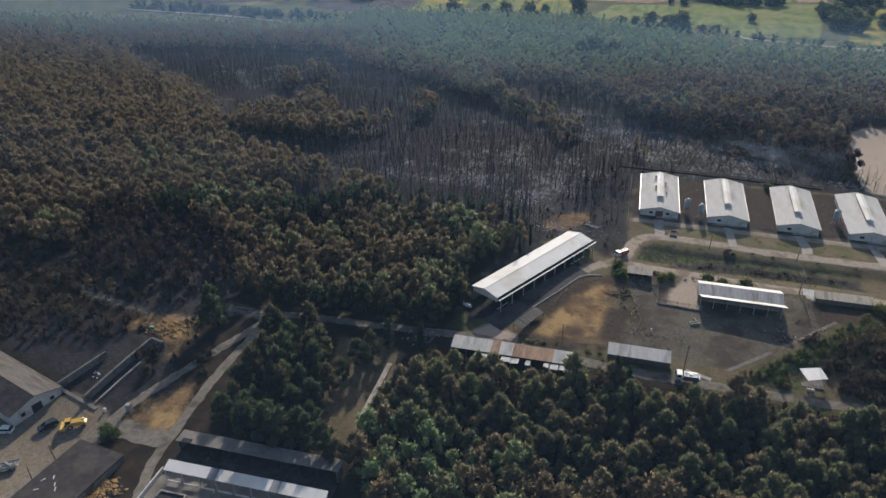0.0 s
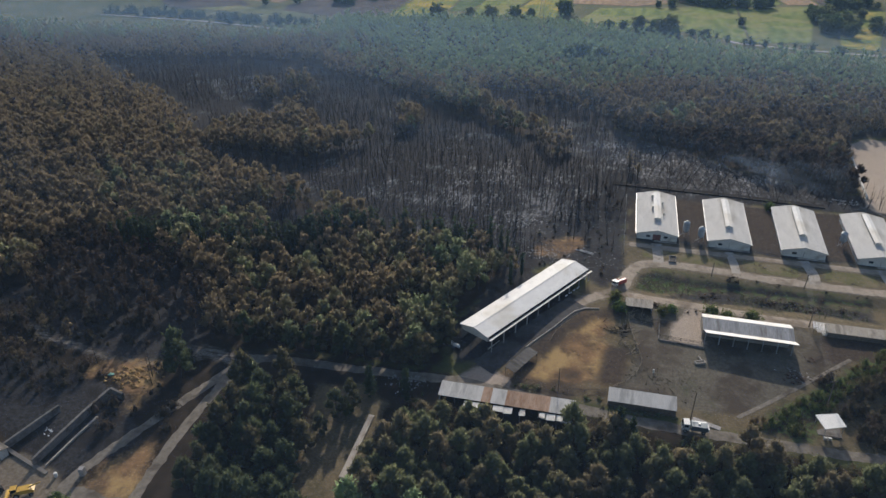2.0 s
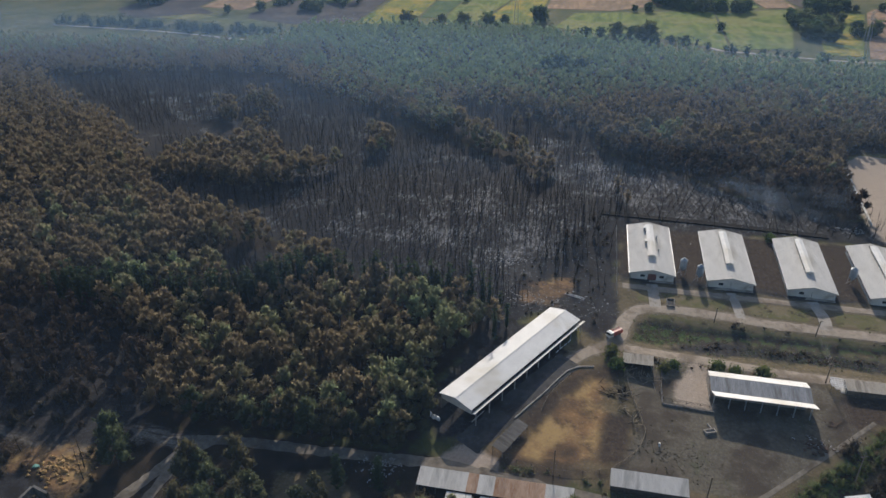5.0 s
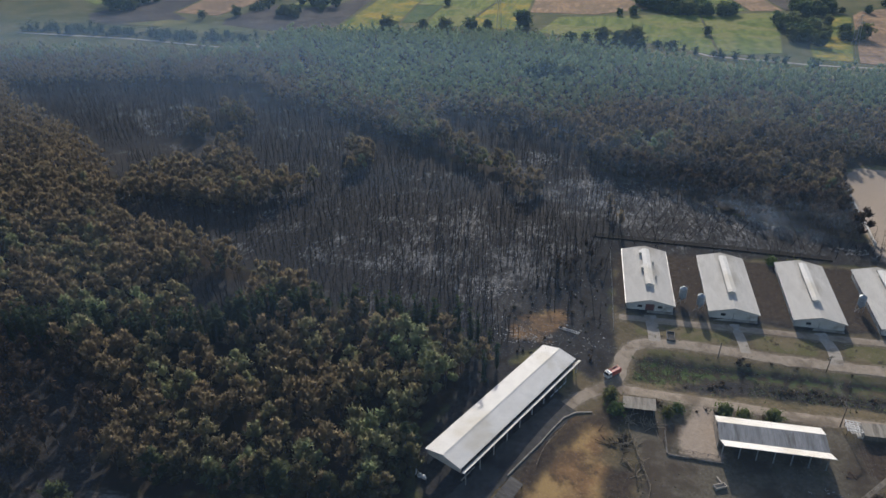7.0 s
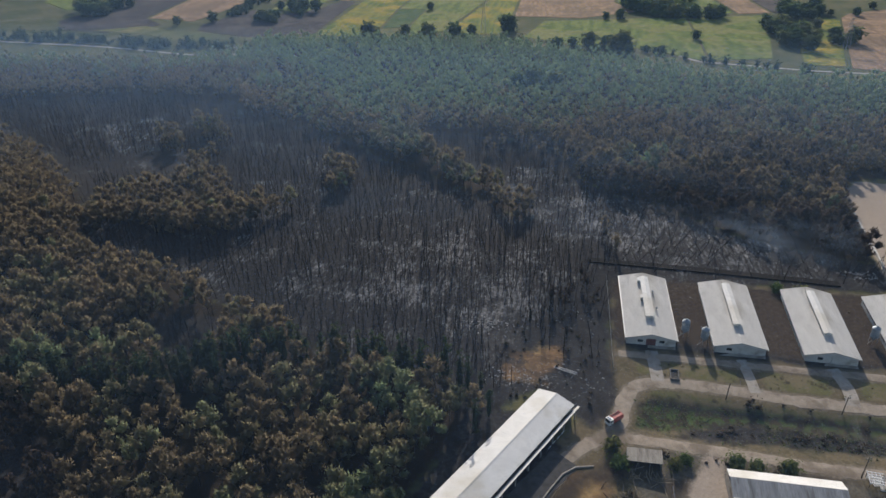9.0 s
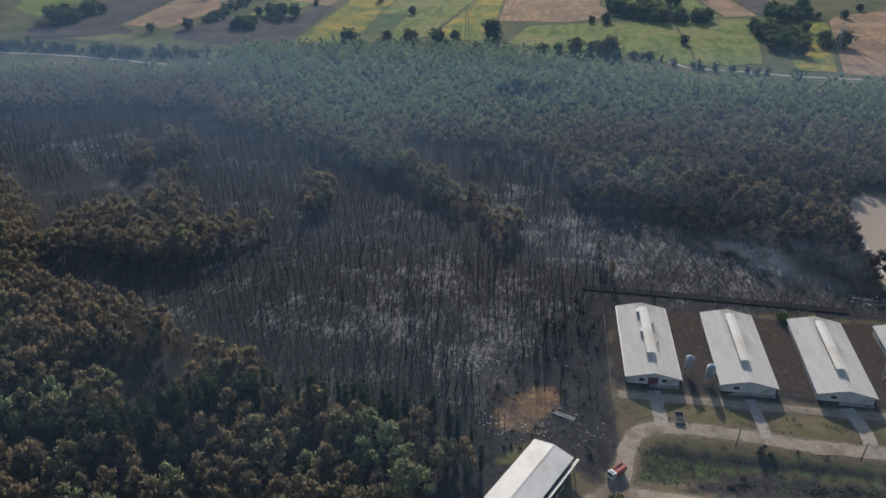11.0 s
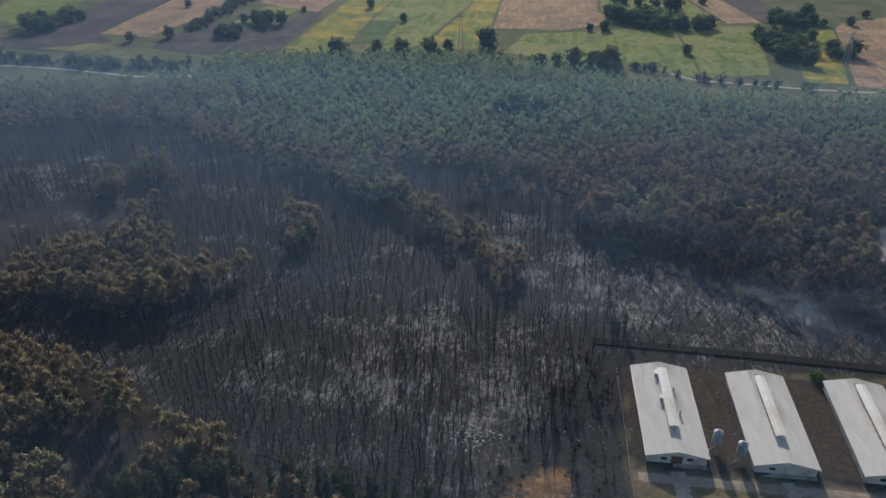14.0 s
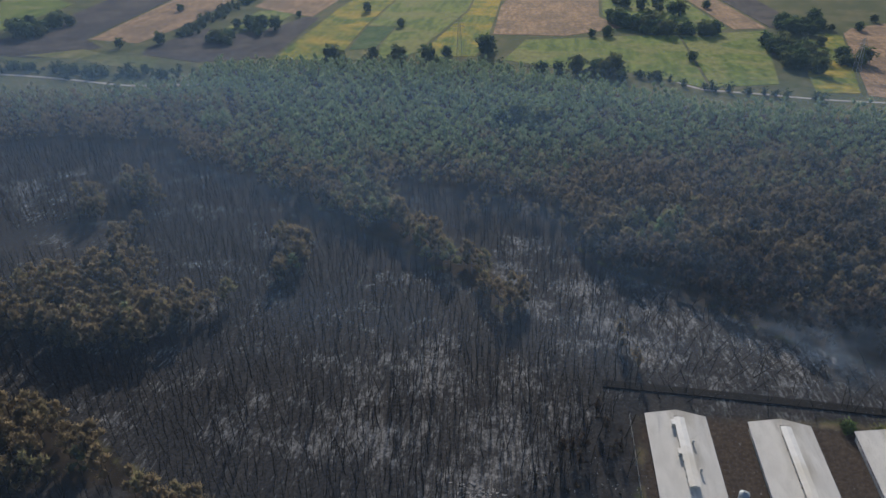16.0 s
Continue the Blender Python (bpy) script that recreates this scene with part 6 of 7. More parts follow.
line_wall("bunker_wall", (-130.6, 105.0), (-126.2, 117.4), 1.9, 0.5, M_CONCD, "grey concrete silage bunker wall")
line_wall("bunker_wall", (-121.0, 102.6), (-117.8, 124.7), 2.0, 0.6, M_CONCD, "grey concrete silage bunker wall")
line_wall("bunker_wall", (-117.7, 125.0), (-113.6, 124.0), 2.0, 0.5, M_CONCD, "end wall of a concrete silage bunker", steps=3)
line_wall("bunker_kerb", (-118.2, 103.0), (-116.0, 117.5), 0.5, 0.4, M_CONC, "low pale concrete bunker kerb")
line_wall("bunker_sill", (-131.4, 105.4), (-116.6, 101.4), 0.3, 0.8, M_PAVE, "pale concrete sill across the bunker mouths")


def flat_roof_building():
    th = thing("flat_roof_store", -105.3, 79.0, -6, "low store with dark flat tarred roof", "store", z=gz(-105, 79) - 0.3)
    part("roof", Geo().box(-6.2, 6.2, -14, 10.2, 2.6, 2.85), M_TAR_SHADE, th)
    part("walls", Geo().box(-6, 6, -13.8, 10.0, -0.8, 2.6), M_CONCD, th)
    rng = random.Random(12)
    for k in range(7):
        solid("roof_scrap", Geo().box(-0.5, 0.5, -0.08, 0.08, 0, 0.08), M_PLAST, -107 + rng.uniform(-3, 5), 75 + rng.uniform(-4, 6), rng.uniform(0, 180), "pale scrap lying on the flat roof", "scrap", "scraps on the roof", gz(-105, 79) - 0.3 + 2.85)


flat_roof_building()


def south_barn():
    th = thing("south_barn", -85.5, 84.4, 2.0, "farm court with white canopy roof and pale flat-roofed wing", "barn", z=gz(-70, 88))
    ln = 35
    w = ln / 18
    for k in range(18):
        m = M_ROOFA if k % 7 != 5 else M_ROOFG
        part("roof_sheet", Geo().slab([(0.5 + k * w, 0.2, 3.3 + 0.01 * (k % 2)), (0.5 + k * w + w, 0.2, 3.3 + 0.01 * (k % 2)), (0.3 + k * w + w, 2.8, 3.7 + 0.01 * (k % 2)), (0.3 + k * w, 2.8, 3.7 + 0.01 * (k % 2))], 0.06), m, th)
    part("wing_roof", Geo().box(-2.0, ln, 8.4, 11.8, 2.9, 3.1), M_PAVE, th, "dull concrete flat roof")
    part("wing_back_wall", Geo().box(-1.6, ln - 0.3, 11.1, 11.3, -0.8, 2.9), M_CONCD, th)
    part("wing_end_wall", Geo().box(-1.6, -1.4, 8.5, 11.1, -0.8, 2.9), M_CONCD, th)
    part("wing_end_wall", Geo().box(ln - 0.5, ln - 0.3, 8.5, 11.1, -0.8, 2.9), M_CONCD, th)
    part("wing_floor", Geo().box(-1.4, ln - 0.5, 7.8, 11.0, -0.8, 0.08), M_TAR_SHADE, th)
    for k in range(10):
        part("wing_post", Geo().box(-1.3 + k * 3.9, -1.1 + k * 3.9, 8.5, 8.7, -0.2, 2.9), M_TAR_SHADE, th)
    part("yard_floor", Geo().box(-1.5, ln, 2.9, 7.7, -0.8, 0.05), M_TAR_SHADE, th, "dark court floor")
    part("front_floor", Geo().box(-1.5, ln, -14, 2.8, -0.8, 0.06), M_PAVE, th, "pale concrete feeding floor")
    for k in range(10):
        part("post", Geo().box(0.6 + k * 3.8, 0.8 + k * 3.8, 0.4, 0.6, 0, 3.28), M_STEEL, th)
        part("post", Geo().box(0.6 + k * 3.8, 0.8 + k * 3.8, 2.4, 2.6, 0, 3.6), M_STEEL, th)
    for k in range(9):
        part("feed_rail", Geo().box(1.2 + k * 3.8, 4.2 + k * 3.8, -0.1, 0.1, 0.5, 0.9), M_WALL, th)
    part("trough", Geo().box(1.0, 7.0, -2.6, -2.3, 0.06, 0.6).box(1.0, 7.0, -5.6, -5.3, 0.06, 0.6).box(1.0, 1.3, -5.3, -2.6, 0.06, 0.6).box(6.7, 7.0, -5.3, -2.6, 0.06, 0.6), M_CONC, th)
    part("trough_water", Geo().box(1.3, 6.7, -5.3, -2.6, 0.06, 0.3), M_DARK, th, "dark water in the trough")
    part("side_wall", Geo().box(-1.9, -1.6, -14, 2.8, -0.8, 1.0), M_WALL, th)
    part("hatch", Geo().box(-0.6, 1.6, 8.3, 9.4, 3.1, 3.25), M_DARK, th)


south_barn()


# ---------------------------------------------------------------- vehicles
def wheel(parent, x, y, r=0.45, w=0.28):
    t = part("wheel", Geo().tube((x, y - w / 2, r), (x, y + w / 2, r), r, r, 14), M_TYRE, parent)
    part("rim", Geo().tube((x, y - w / 2 - 0.02, r), (x, y + w / 2 + 0.02, r), r * 0.55, r * 0.55, 10), M_STEEL, t)


def cab(parent, x0, x1, w, z0, z1, mat):
    c = part("cab", Geo().extrude_y([(x0, z0), (x1, z0), (x1, z1), (x0 + 0.35, z1), (x0 + 0.05, z0 + (z1 - z0) * 0.5)], -w / 2, w / 2), mat, parent)
    part("windscreen", Geo().slab([(x0 + 0.03, -w / 2 + 0.15, z0 + (z1 - z0) * 0.55), (x0 + 0.03, w / 2 - 0.15, z0 + (z1 - z0) * 0.55), (x0 + 0.28, w / 2 - 0.15, z1 - 0.12), (x0 + 0.28, -w / 2 + 0.15, z1 - 0.12)], 0.05), M_GLASS, c)
    for s in (-1, 1):
        part("side_window", Geo().box(x0 + 0.5, x1 - 0.25, *sorted((s * w / 2, s * (w / 2 + 0.02))), z0 + (z1 - z0) * 0.52, z1 - 0.2), M_GLASS, c)
        part("headlight", Geo().box(x0 - 0.04, x0, *sorted((s * (w / 2 - 0.5), s * (w / 2 - 0.15))), z0 + 0.2, z0 + 0.45), M_LAMP, c)
        part("mirror", Geo().box(x0 + 0.25, x0 + 0.35, *sorted((s * (w / 2 + 0.05), s * (w / 2 + 0.28))), z1 - 0.8, z1 - 0.3), M_BLACKP, c)


def water_tanker(x, y, rz):
    th = thing("water_tanker", x, y, rz, "small water tanker with white cab standing on the lane", "truck")
    th.scale = (1.02, 1.02, 1.02)
    part("chassis", Geo().box(-2.4, 2.7, -0.45, 0.45, 0.5, 0.75), M_BLACKP, th)
    cab(th, -2.7, -1.1, 2.0, 0.6, 2.35, M_WHITE)
    t = part("tank", Geo().extrude_y([(-0.85, 1.0), (-0.85, 1.75), (-0.7, 2.0), (2.55, 2.0), (2.7, 1.75), (2.7, 1.0), (2.5, 0.8), (-0.7, 0.8)], -1.0, 1.0), M_TANK, th, "dark blue-grey water tank")
    part("manhole", Geo().tube((0.9, 0, 2.0), (0.9, 0, 2.2), 0.35, 0.3, 10), M_STEEL, t)
    part("walkway", Geo().box(-0.6, 2.5, 0.55, 0.85, 2.0, 2.06), M_STEEL, t)
    part("rear_box", Geo().box(2.72, 3.0, -0.9, 0.9, 0.8, 1.5), M_WHITE, th)
    for wx in (-1.9, 1.9):
        for wy in (-0.9, 0.9):
            wheel(th, wx, wy)


water_tanker(16.6, 147.6, 3)


def fire_engine(x, y, rz):
    th = thing("fire_engine", x, y, rz, "red fire engine with white cab parked at the farm road bend", "fire engine")
    th.scale = (0.68, 0.68, 0.68)
    part("chassis", Geo().box(-3.0, 3.2, -0.5, 0.5, 0.5, 0.8), M_BLACKP, th)
    cab(th, -3.4, -1.5, 2.3, 0.65, 2.7, M_WHITE)
    b = part("body", Geo().box(-1.35, 3.3, -1.15, 1.15, 0.8, 2.4), M_RED, th, "red equipment body")
    for s in (-1, 1):
        for k in range(3):
            part("shutter", Geo().box(-1.1 + k * 1.45, 0.15 + k * 1.45, *sorted((s * 1.15, s * 1.18)), 1.05, 1.9), M_RED, b)
    part("roof_rack", Geo().box(-1.2, 3.2, -0.95, -0.85, 2.4, 2.6).box(-1.2, 3.2, 0.85, 0.95, 2.4, 2.6), M_RED, b)
    part("ladder", Geo().box(-0.9, 3.0, 0.2, 0.28, 2.45, 2.55).box(-0.9, 3.0, 0.6, 0.68, 2.45, 2.55), M_BLACKP, b)
    part("light_bar", Geo().box(-2.6, -2.3, -0.8, 0.8, 2.7, 2.88), M_BLUE, th)
    for wx in (-2.4, 2.0):
        for wy in (-1.0, 1.0):
            wheel(th, wx, wy, 0.5, 0.32)


fire_engine(-2.9, 203.0, 46)


def car(x, y, rz, mat, label):
    th = thing("car", x, y, rz, label, "car", "parked cars")
    part("body", Geo().extrude_y([(-2.2, 0.35), (2.2, 0.35), (2.25, 0.75), (2.1, 0.95), (-1.1, 1.0), (-2.1, 0.85), (-2.25, 0.6)], -0.88, 0.88), mat, th)
    c = part("cabin", Geo().extrude_y([(-1.15, 0.98), (2.05, 0.95), (1.75, 1.5), (-0.4, 1.52)], -0.76, 0.76), M_GLASS, th, "dark glazed cabin")
    part("roof", Geo().box(-0.35, 1.7, -0.74, 0.74, 1.5, 1.57), mat, c)
    for s in (-1, 1):
        part("headlight", Geo().box(-2.28, -2.2, *sorted((s * 0.45, s * 0.8)), 0.6, 0.75), M_LAMP, th)
        part("tail_light", Geo().box(2.22, 2.28, *sorted((s * 0.5, s * 0.82)), 0.65, 0.8), M_RED, th)
    for wx in (-1.4, 1.4):
        for wy in (-0.8, 0.8):
            wheel(th, wx, wy, 0.34, 0.22)


car(-124.3, 94.2, 62, M_BLACKP, "dark car parked in the concrete farmyard")
car(-134.2, 95.2, 70, M_SILV, "silver car parked against the farm building")
car(-133.2, 90.2, 15, M_WHITE, "white car parked in the farmyard")


def flatbed(x, y, rz):
    th = thing("flatbed_truck", x, y, rz, "pale flatbed truck loaded with scrap in the farmyard", "truck")
    part("chassis", Geo().box(-2.6, 3.2, -0.45, 0.45, 0.5, 0.75), M_BLACKP, th)
    cab(th, -3.2, -1.6, 2.1, 0.6, 2.3, M_WHITE)
    part("bed", Geo().box(-1.4, 3.3, -1.05, 1.05, 0.8, 0.95).box(-1.4, 3.3, -1.05, -0.98, 0.95, 1.4).box(-1.4, 3.3, 0.98, 1.05, 0.95, 1.4), M_STEEL, th)
    rng = random.Random(5)
    for k in range(5):
        part("load", Geo().blob((-0.8 + k * 0.85, rng.uniform(-0.4, 0.4), 1.2), 0.5, 0.55, 0.4, rng), M_PALE, th)
    for wx in (-2.3, 2.2):
        for wy in (-0.85, 0.85):
            wheel(th, wx, wy)


flatbed(-124.0, 80.6, 35)


def baler(x, y, rz):
    th = thing("harvester", x, y, rz, "long yellow farm harvester parked beside the track", "farm machine")
    th.scale = (0.85, 0.85, 0.75)
    part("body", Geo().extrude_y([(-2.4, 0.9), (2.4, 0.9), (2.6, 1.6), (1.6, 2.3), (-1.2, 2.2), (-2.4, 1.6)], -0.9, 0.9), M_YELL, th)
    c = part("cab", Geo().box(-2.6, -1.3, -0.7, 0.7, 1.6, 2.9), M_GLASS, th, "glazed driver's cab")
    part("cab_roof", Geo().box(-2.7, -1.2, -0.8, 0.8, 2.9, 3.02), M_YELL, c)
    part("spout", Geo().tube((1.2, 0, 2.2), (4.0, 0.3, 2.9), 0.18, 0.15, 8), M_YELL, th)
    part("header", Geo().box(-4.2, -3.0, -1.7, 1.7, 0.3, 0.8).tube((-3.9, -1.7, 0.9), (-3.9, 1.7, 0.9), 0.35, 0.35, 8), M_YELL, th)
    part("feeder", Geo().box(-3.1, -2.3, -0.5, 0.5, 0.6, 1.1), M_RUSTY, th)
    for wx, r in ((-1.5, 0.7), (1.8, 0.5)):
        for wy in (-1.0, 1.0):
            wheel(th, wx, wy, r, 0.4)


baler(-117.6, 96.0, 32)


# ---------------------------------------------------------------- poles, wires, fences
def power_pole(x, y, h, lean=0.0, arm=True):
    th = thing("power_pole", x, y, 20, "dark wooden power pole with crossarm and insulators", "power pole", "power poles")
    part("shaft", Geo().tube((0, 0, -0.5), (lean, 0, h), 0.16, 0.1, 8), M_WOOD, th)
    if arm:
        a = part("crossarm", Geo().box(lean - 0.7, lean + 0.7, -0.06, 0.06, h - 0.55, h - 0.43), M_WOOD, th)
        for s in (-0.6, 0.0, 0.6):
            part("insulator", Geo().tube((lean + s, 0, h - 0.43), (lean + s, 0, h - 0.2), 0.06, 0.04, 6), M_PALE, a)
    return (x, y, gz(x, y) + h - 0.25)


TOPS = [power_pole(49.2, 215.0, 5.0, 0.35), power_pole(47.6, 195.6, 6.0, 0.2), power_pole(47.2, 165.2, 7.5)]
power_pole(16.0, 151.0, 7.8, 0.2, False)
power_pole(-14.2, 151.6, 7.0, 0.0, False)
power_pole(23.6, 215.7, 4.8, 0.25, False)
power_pole(-114.4, 85.8, 4.5, -0.6, False)
power_pole(-114.4, 79.2, 4.5, 0.0, False)
power_pole(-50.6, 155.5, 6.5, 0.0, False)


def cable(a, b, sag, off):
    geo, n = Geo(), 12
    pts = [Vector(a).lerp(Vector(b), k / n) + Vector((off, 0, -sag * 4 * (k / n) * (1 - k / n))) for k in range(n + 1)]
    for p, q in zip(pts, pts[1:]):
        geo.tube(p, q, 0.016, 0.016, 3, False)
    tagged(new("cable", geo.mesh("cable", M_WIRE)), "thin sagging cable between two power poles", "cable", "cables")


for p, q in zip(TOPS, TOPS[1:]):
    for off in (-0.5, 0.1, 0.6):
        cable(p, q, 0.8, off)


def fence(pts, gap, h, rails, post_mat, label, name="fence"):
    line = smooth_line(pts, gap)
    th = thing(name, 0, 0, 0, label, "fence", z=0)
    rng = random.Random(len(pts) * 31 + int(h * 10))
    for p in line:
        z = gz(*p)
        part("post", Geo().tube((p[0], p[1], z - 0.3), (p[0] + rng.uniform(-0.12, 0.12), p[1] + rng.uniform(-0.12, 0.12), z + h * rng.uniform(0.85, 1.15)), 0.09, 0.07, 5), post_mat, th)
    for p, q in zip(line, line[1:]):
        for k in range(rails):
            zz = h * (k + 0.7) / rails
            part("rail", Geo().tube((p[0], p[1], gz(*p) + zz), (q[0], q[1], gz(*q) + zz + rng.uniform(-0.1, 0.1)), 0.055, 0.045, 4), post_mat, th)


fence([(0.6, 186), (1.0, 183.2), (2.6, 176.8), (4.2, 171), (4.6, 168), (3.3, 163.3), (1, 159.7), (-1.8, 156.6)], 2.0, 0.9, 2, M_POLE, "crooked pole fence between paddock and yard")
kerb_line = [(-24.2, 165.6), (-21.6, 170.1), (-18.3, 175.8), (-16.3, 179.9), (-13.9, 184.4), (-11.2, 187.0), (-7.5, 188.2)]
for a, b in zip(kerb_line, kerb_line[1:]):
    line_wall("track_kerb", a, b, 0.3, 0.26, M_CONC, "low pale concrete kerb along the barn track", steps=3)
fence([(-18.6, 169.4), (-17.6, 173.9), (-15.2, 179.0), (-13.0, 183.0)], 3.4, 0.7, 1, M_POLE, "single crooked pole rail beside the track kerb")
fence([(-24.5, 153.6), (-12, 152.8), (-2.5, 155.5)], 2.9, 0.8, 1, M_WOOD, "low paddock fence beside the lane")
fence([(8.8, 195), (8.8, 186), (9, 181.2), (19.5, 180.6)], 2.4, 0.9, 2, M_WOOD, "low yard fence round the pale lot")
fence([(-2.6, 222), (-3.0, 240), (-3.6, 262)], 3.2, 1.5, 1, M_PALE, "line of pale concrete fence posts beside the poultry house")


def pole_pen(x, y, wide, deep, n, seed, label):
    """Collapsing pen of rough poles: uprights, leaning ones and some lying across."""
    th = thing("pole_pen", x, y, 0, label, "pen", "pole pens")
    rr = random.Random(seed)
    for k in range(n):
        u, v, a = rr.uniform(-wide, wide), rr.uniform(-deep, deep), rr.uniform(0, 6.28)
        z = gz(x + u, y + v) - gz(x, y)
        if k % 3 == 0:
            part("post", Geo().tube((u, v, z - 0.3), (u + rr.uniform(-0.3, 0.3), v + rr.uniform(-0.3, 0.3), z + rr.uniform(1.0, 1.7)), 0.09, 0.07, 5), M_POLE, th)
            continue
        ln, up = rr.uniform(1.6, 3.2), rr.choice((0.1, 0.25, 0.9, 1.3))
        part("rail", Geo().tube((u, v, z + 0.12), (u + ln * math.cos(a), v + ln * math.sin(a), z + up), 0.085, 0.06, 5), M_POLE, th)


pole_pen(-0.6, 178.5, 0.9, 5.0, 30, 3, "collapsing pen of weathered poles in the paddock")
pole_pen(2.4, 173.5, 0.7, 3.6, 18, 4, "collapsing pen of weathered poles beside the paddock fence")
pole_pen(3.4, 187.6, 3.6, 1.5, 30, 5, "tangle of weathered poles before the hut")
line_wall("yard_path", (55.5, 183.4), (26.5, 155), 0.05, 1.0, M_LANE, "narrow trodden grey path along the edge of the yard", steps=14, category="path")
line_wall("lot_kerb", (8.9, 179.2), (20.4, 179.0), 0.4, 0.3, M_CONCD, "low dark kerb below the pale lot", steps=5)
line_wall("lot_kerb", (8.7, 179.4), (8.7, 186.4), 0.4, 0.25, M_CONCD, "low dark kerb below the pale lot", steps=4)
line_wall("feed_walkway", (-54.3, 133.0), (-53.8, 113.8), 0.55, 1.3, M_CONC, "long pale concrete walkway in the clearing", steps=18, category="walkway")
line_wall("field_wall", (80.3, 284), (87.4, 350), 0.9, 0.6, M_WALL, "long white boundary wall of the bare field", steps=22)
line_wall("lane_kerb", (16.5, 151.4), (22.5, 149.9), 0.12, 1.3, M_PALE, "pale ramp of spilt gravel beside the lane", steps=4)


# ---------------------------------------------------------------- small things
def hatch_pit(x, y):
    th = thing("cattle_trap", x, y, -2, "dark open pit with low kerb beside the path", "pit")
    part("kerb", Geo().box(-1.1, 1.1, -2.0, -1.8, -0.1, 0.5).box(-1.1, 1.1, 1.8, 2.0, -0.1, 0.5).box(-1.1, -0.9, -1.8, 1.8, -0.1, 0.5).box(0.9, 1.1, -1.8, 1.8, -0.1, 0.5), M_CONCD, th)
    # No hole below: a near-black slab at ground level paints the pit's darkness.
    part("pit_shade", Geo().box(-0.9, 0.9, -1.8, 1.8, -0.05, 0.12), M_DARK, th)


hatch_pit(12.4, 222.4)
rng = random.Random(9)


def heap(name, x, y, spread, n, size, mat, label, category, flat=0.5):
    """A scatter of broken pieces, too many to count."""
    geo = Geo()
    for k in range(n):
        px, py = rng.gauss(0, spread), rng.gauss(0, spread * 0.7)
        s = size * rng.uniform(0.4, 1.5)
        z = gz(x + px, y + py) - gz(x, y)
        if mat in (M_STRAW, M_CLOD):
            geo.blob((px, py, z + s * flat * 0.3), s, s * rng.uniform(0.5, 1), s * flat, rng, 0.45, 6, 3)
        elif k % 3 and mat is not M_TWIG:
            a, l, w, h = rng.uniform(0, 3.14), s * rng.uniform(0.6, 1.6), s * rng.uniform(0.2, 0.7), s * flat * rng.uniform(0.1, 0.9)
            c, d = math.cos(a), math.sin(a)
            geo.slab([(px + u * c - v * d, py + u * d + v * c, z + h + rng.uniform(-0.3, 0.3) * h) for u, v in ((-l, -w), (l, -w), (l * 0.8, w), (-l, w * 0.7))], h + 0.1)
        else:
            a = rng.uniform(0, 3.14)
            geo.tube((px, py, z + 0.1), (px + math.cos(a) * s * 2.5, py + math.sin(a) * s * 2.5, z + rng.uniform(0.1, 0.5)), 0.09, 0.07, 4)
    solid(name, geo, mat, x, y, 0, label, category, kind="stuff")


heap("rubble", -36, 235.5, 2.6, 126, 0.28, M_PALE, "pale broken rubble strewn on burnt ground", "rubble")
heap("rubble", -27, 213.5, 3.0, 108, 0.19, M_PALE, "white scraps strewn on burnt ground", "rubble")
heap("rubble", -20, 213.0, 2.0, 40, 0.19, M_PALE, "white scraps behind the barn", "rubble")
heap("rubble", -50, 146.5, 2.5, 108, 0.25, M_PALE, "white scraps along the shaded lane", "rubble")
heap("rubble", -124.5, 112, 0.9, 12, 0.2, M_PLAST, "white scraps lying between the bunker walls", "rubble")
heap("rubble", 72.5, 278, 2.2, 60, 0.4, M_PALE, "pale debris beside the burnt edge", "rubble")
heap("rubble", 41.5, 174, 1.6, 40, 0.2, M_PALE, "pale scraps at the end of the cattle shed", "rubble")
heap("rubble", -14, 214, 6.5, 58, 0.17, M_PALE, "white scraps scattered over burnt ground", "rubble")
heap("rubble", -11, 240, 5.5, 36, 0.16, M_PALE, "white scraps scattered over burnt ground", "rubble")
heap("rubble", 28, 247, 14, 54, 0.13, M_PALE, "small pale scraps between the poultry houses", "rubble")
heap("scrap_heap", 41.4, 173, 1.6, 46, 0.5, M_RUSTY, "dark heap of rusty scrap at the yard edge", "scrap")
heap("scrap_heap", 46, 181, 0.8, 18, 0.4, M_RUSTY, "rusty scrap beside the yard wall", "scrap")
heap("brush_pile", -1.5, 180, 1.8, 36, 0.7, M_TWIG, "dark pile of brushwood in the paddock", "brushwood", 0.7)
heap("dung_clods", 9.5, 163, 4.6, 260, 0.17, M_CLOD, "dark clods scattered over the yard", "clods", 0.5)
heap("dung_clods", 24, 164, 7.0, 150, 0.09, M_CLOD, "dark clods scattered over the yard", "clods", 0.5)
heap("straw_heap", -97.5, 81, 1.8, 120, 0.4, M_STRAW, "dry orange straw heap beside the flat roof", "straw", 0.6)
heap("straw_heap", -97, 76, 1.8, 120, 0.4, M_STRAW, "dry orange straw heap beside the flat roof", "straw", 0.6)
heap("earth_heap", -117, 132, 3.0, 120, 0.45, M_STRAW, "heaped orange earth beside the track", "earth", 0.5)


def truss(x, y, rz):
    th = thing("fallen_mast", x, y, rz, "fallen white lattice mast behind the barn", "mast")
    for s in (-0.35, 0.35):
        part("chord", Geo().tube((-3, s, 0.3), (3, s, 0.5), 0.08, 0.08, 5), M_PLAST, th)
    for k in range(9):
        part("brace", Geo().tube((-3 + k * 0.66, -0.35, 0.32), (-2.7 + k * 0.66, 0.35, 0.34), 0.05, 0.05, 4), M_PLAST, th)


truss(-14.3, 218.2, -22)


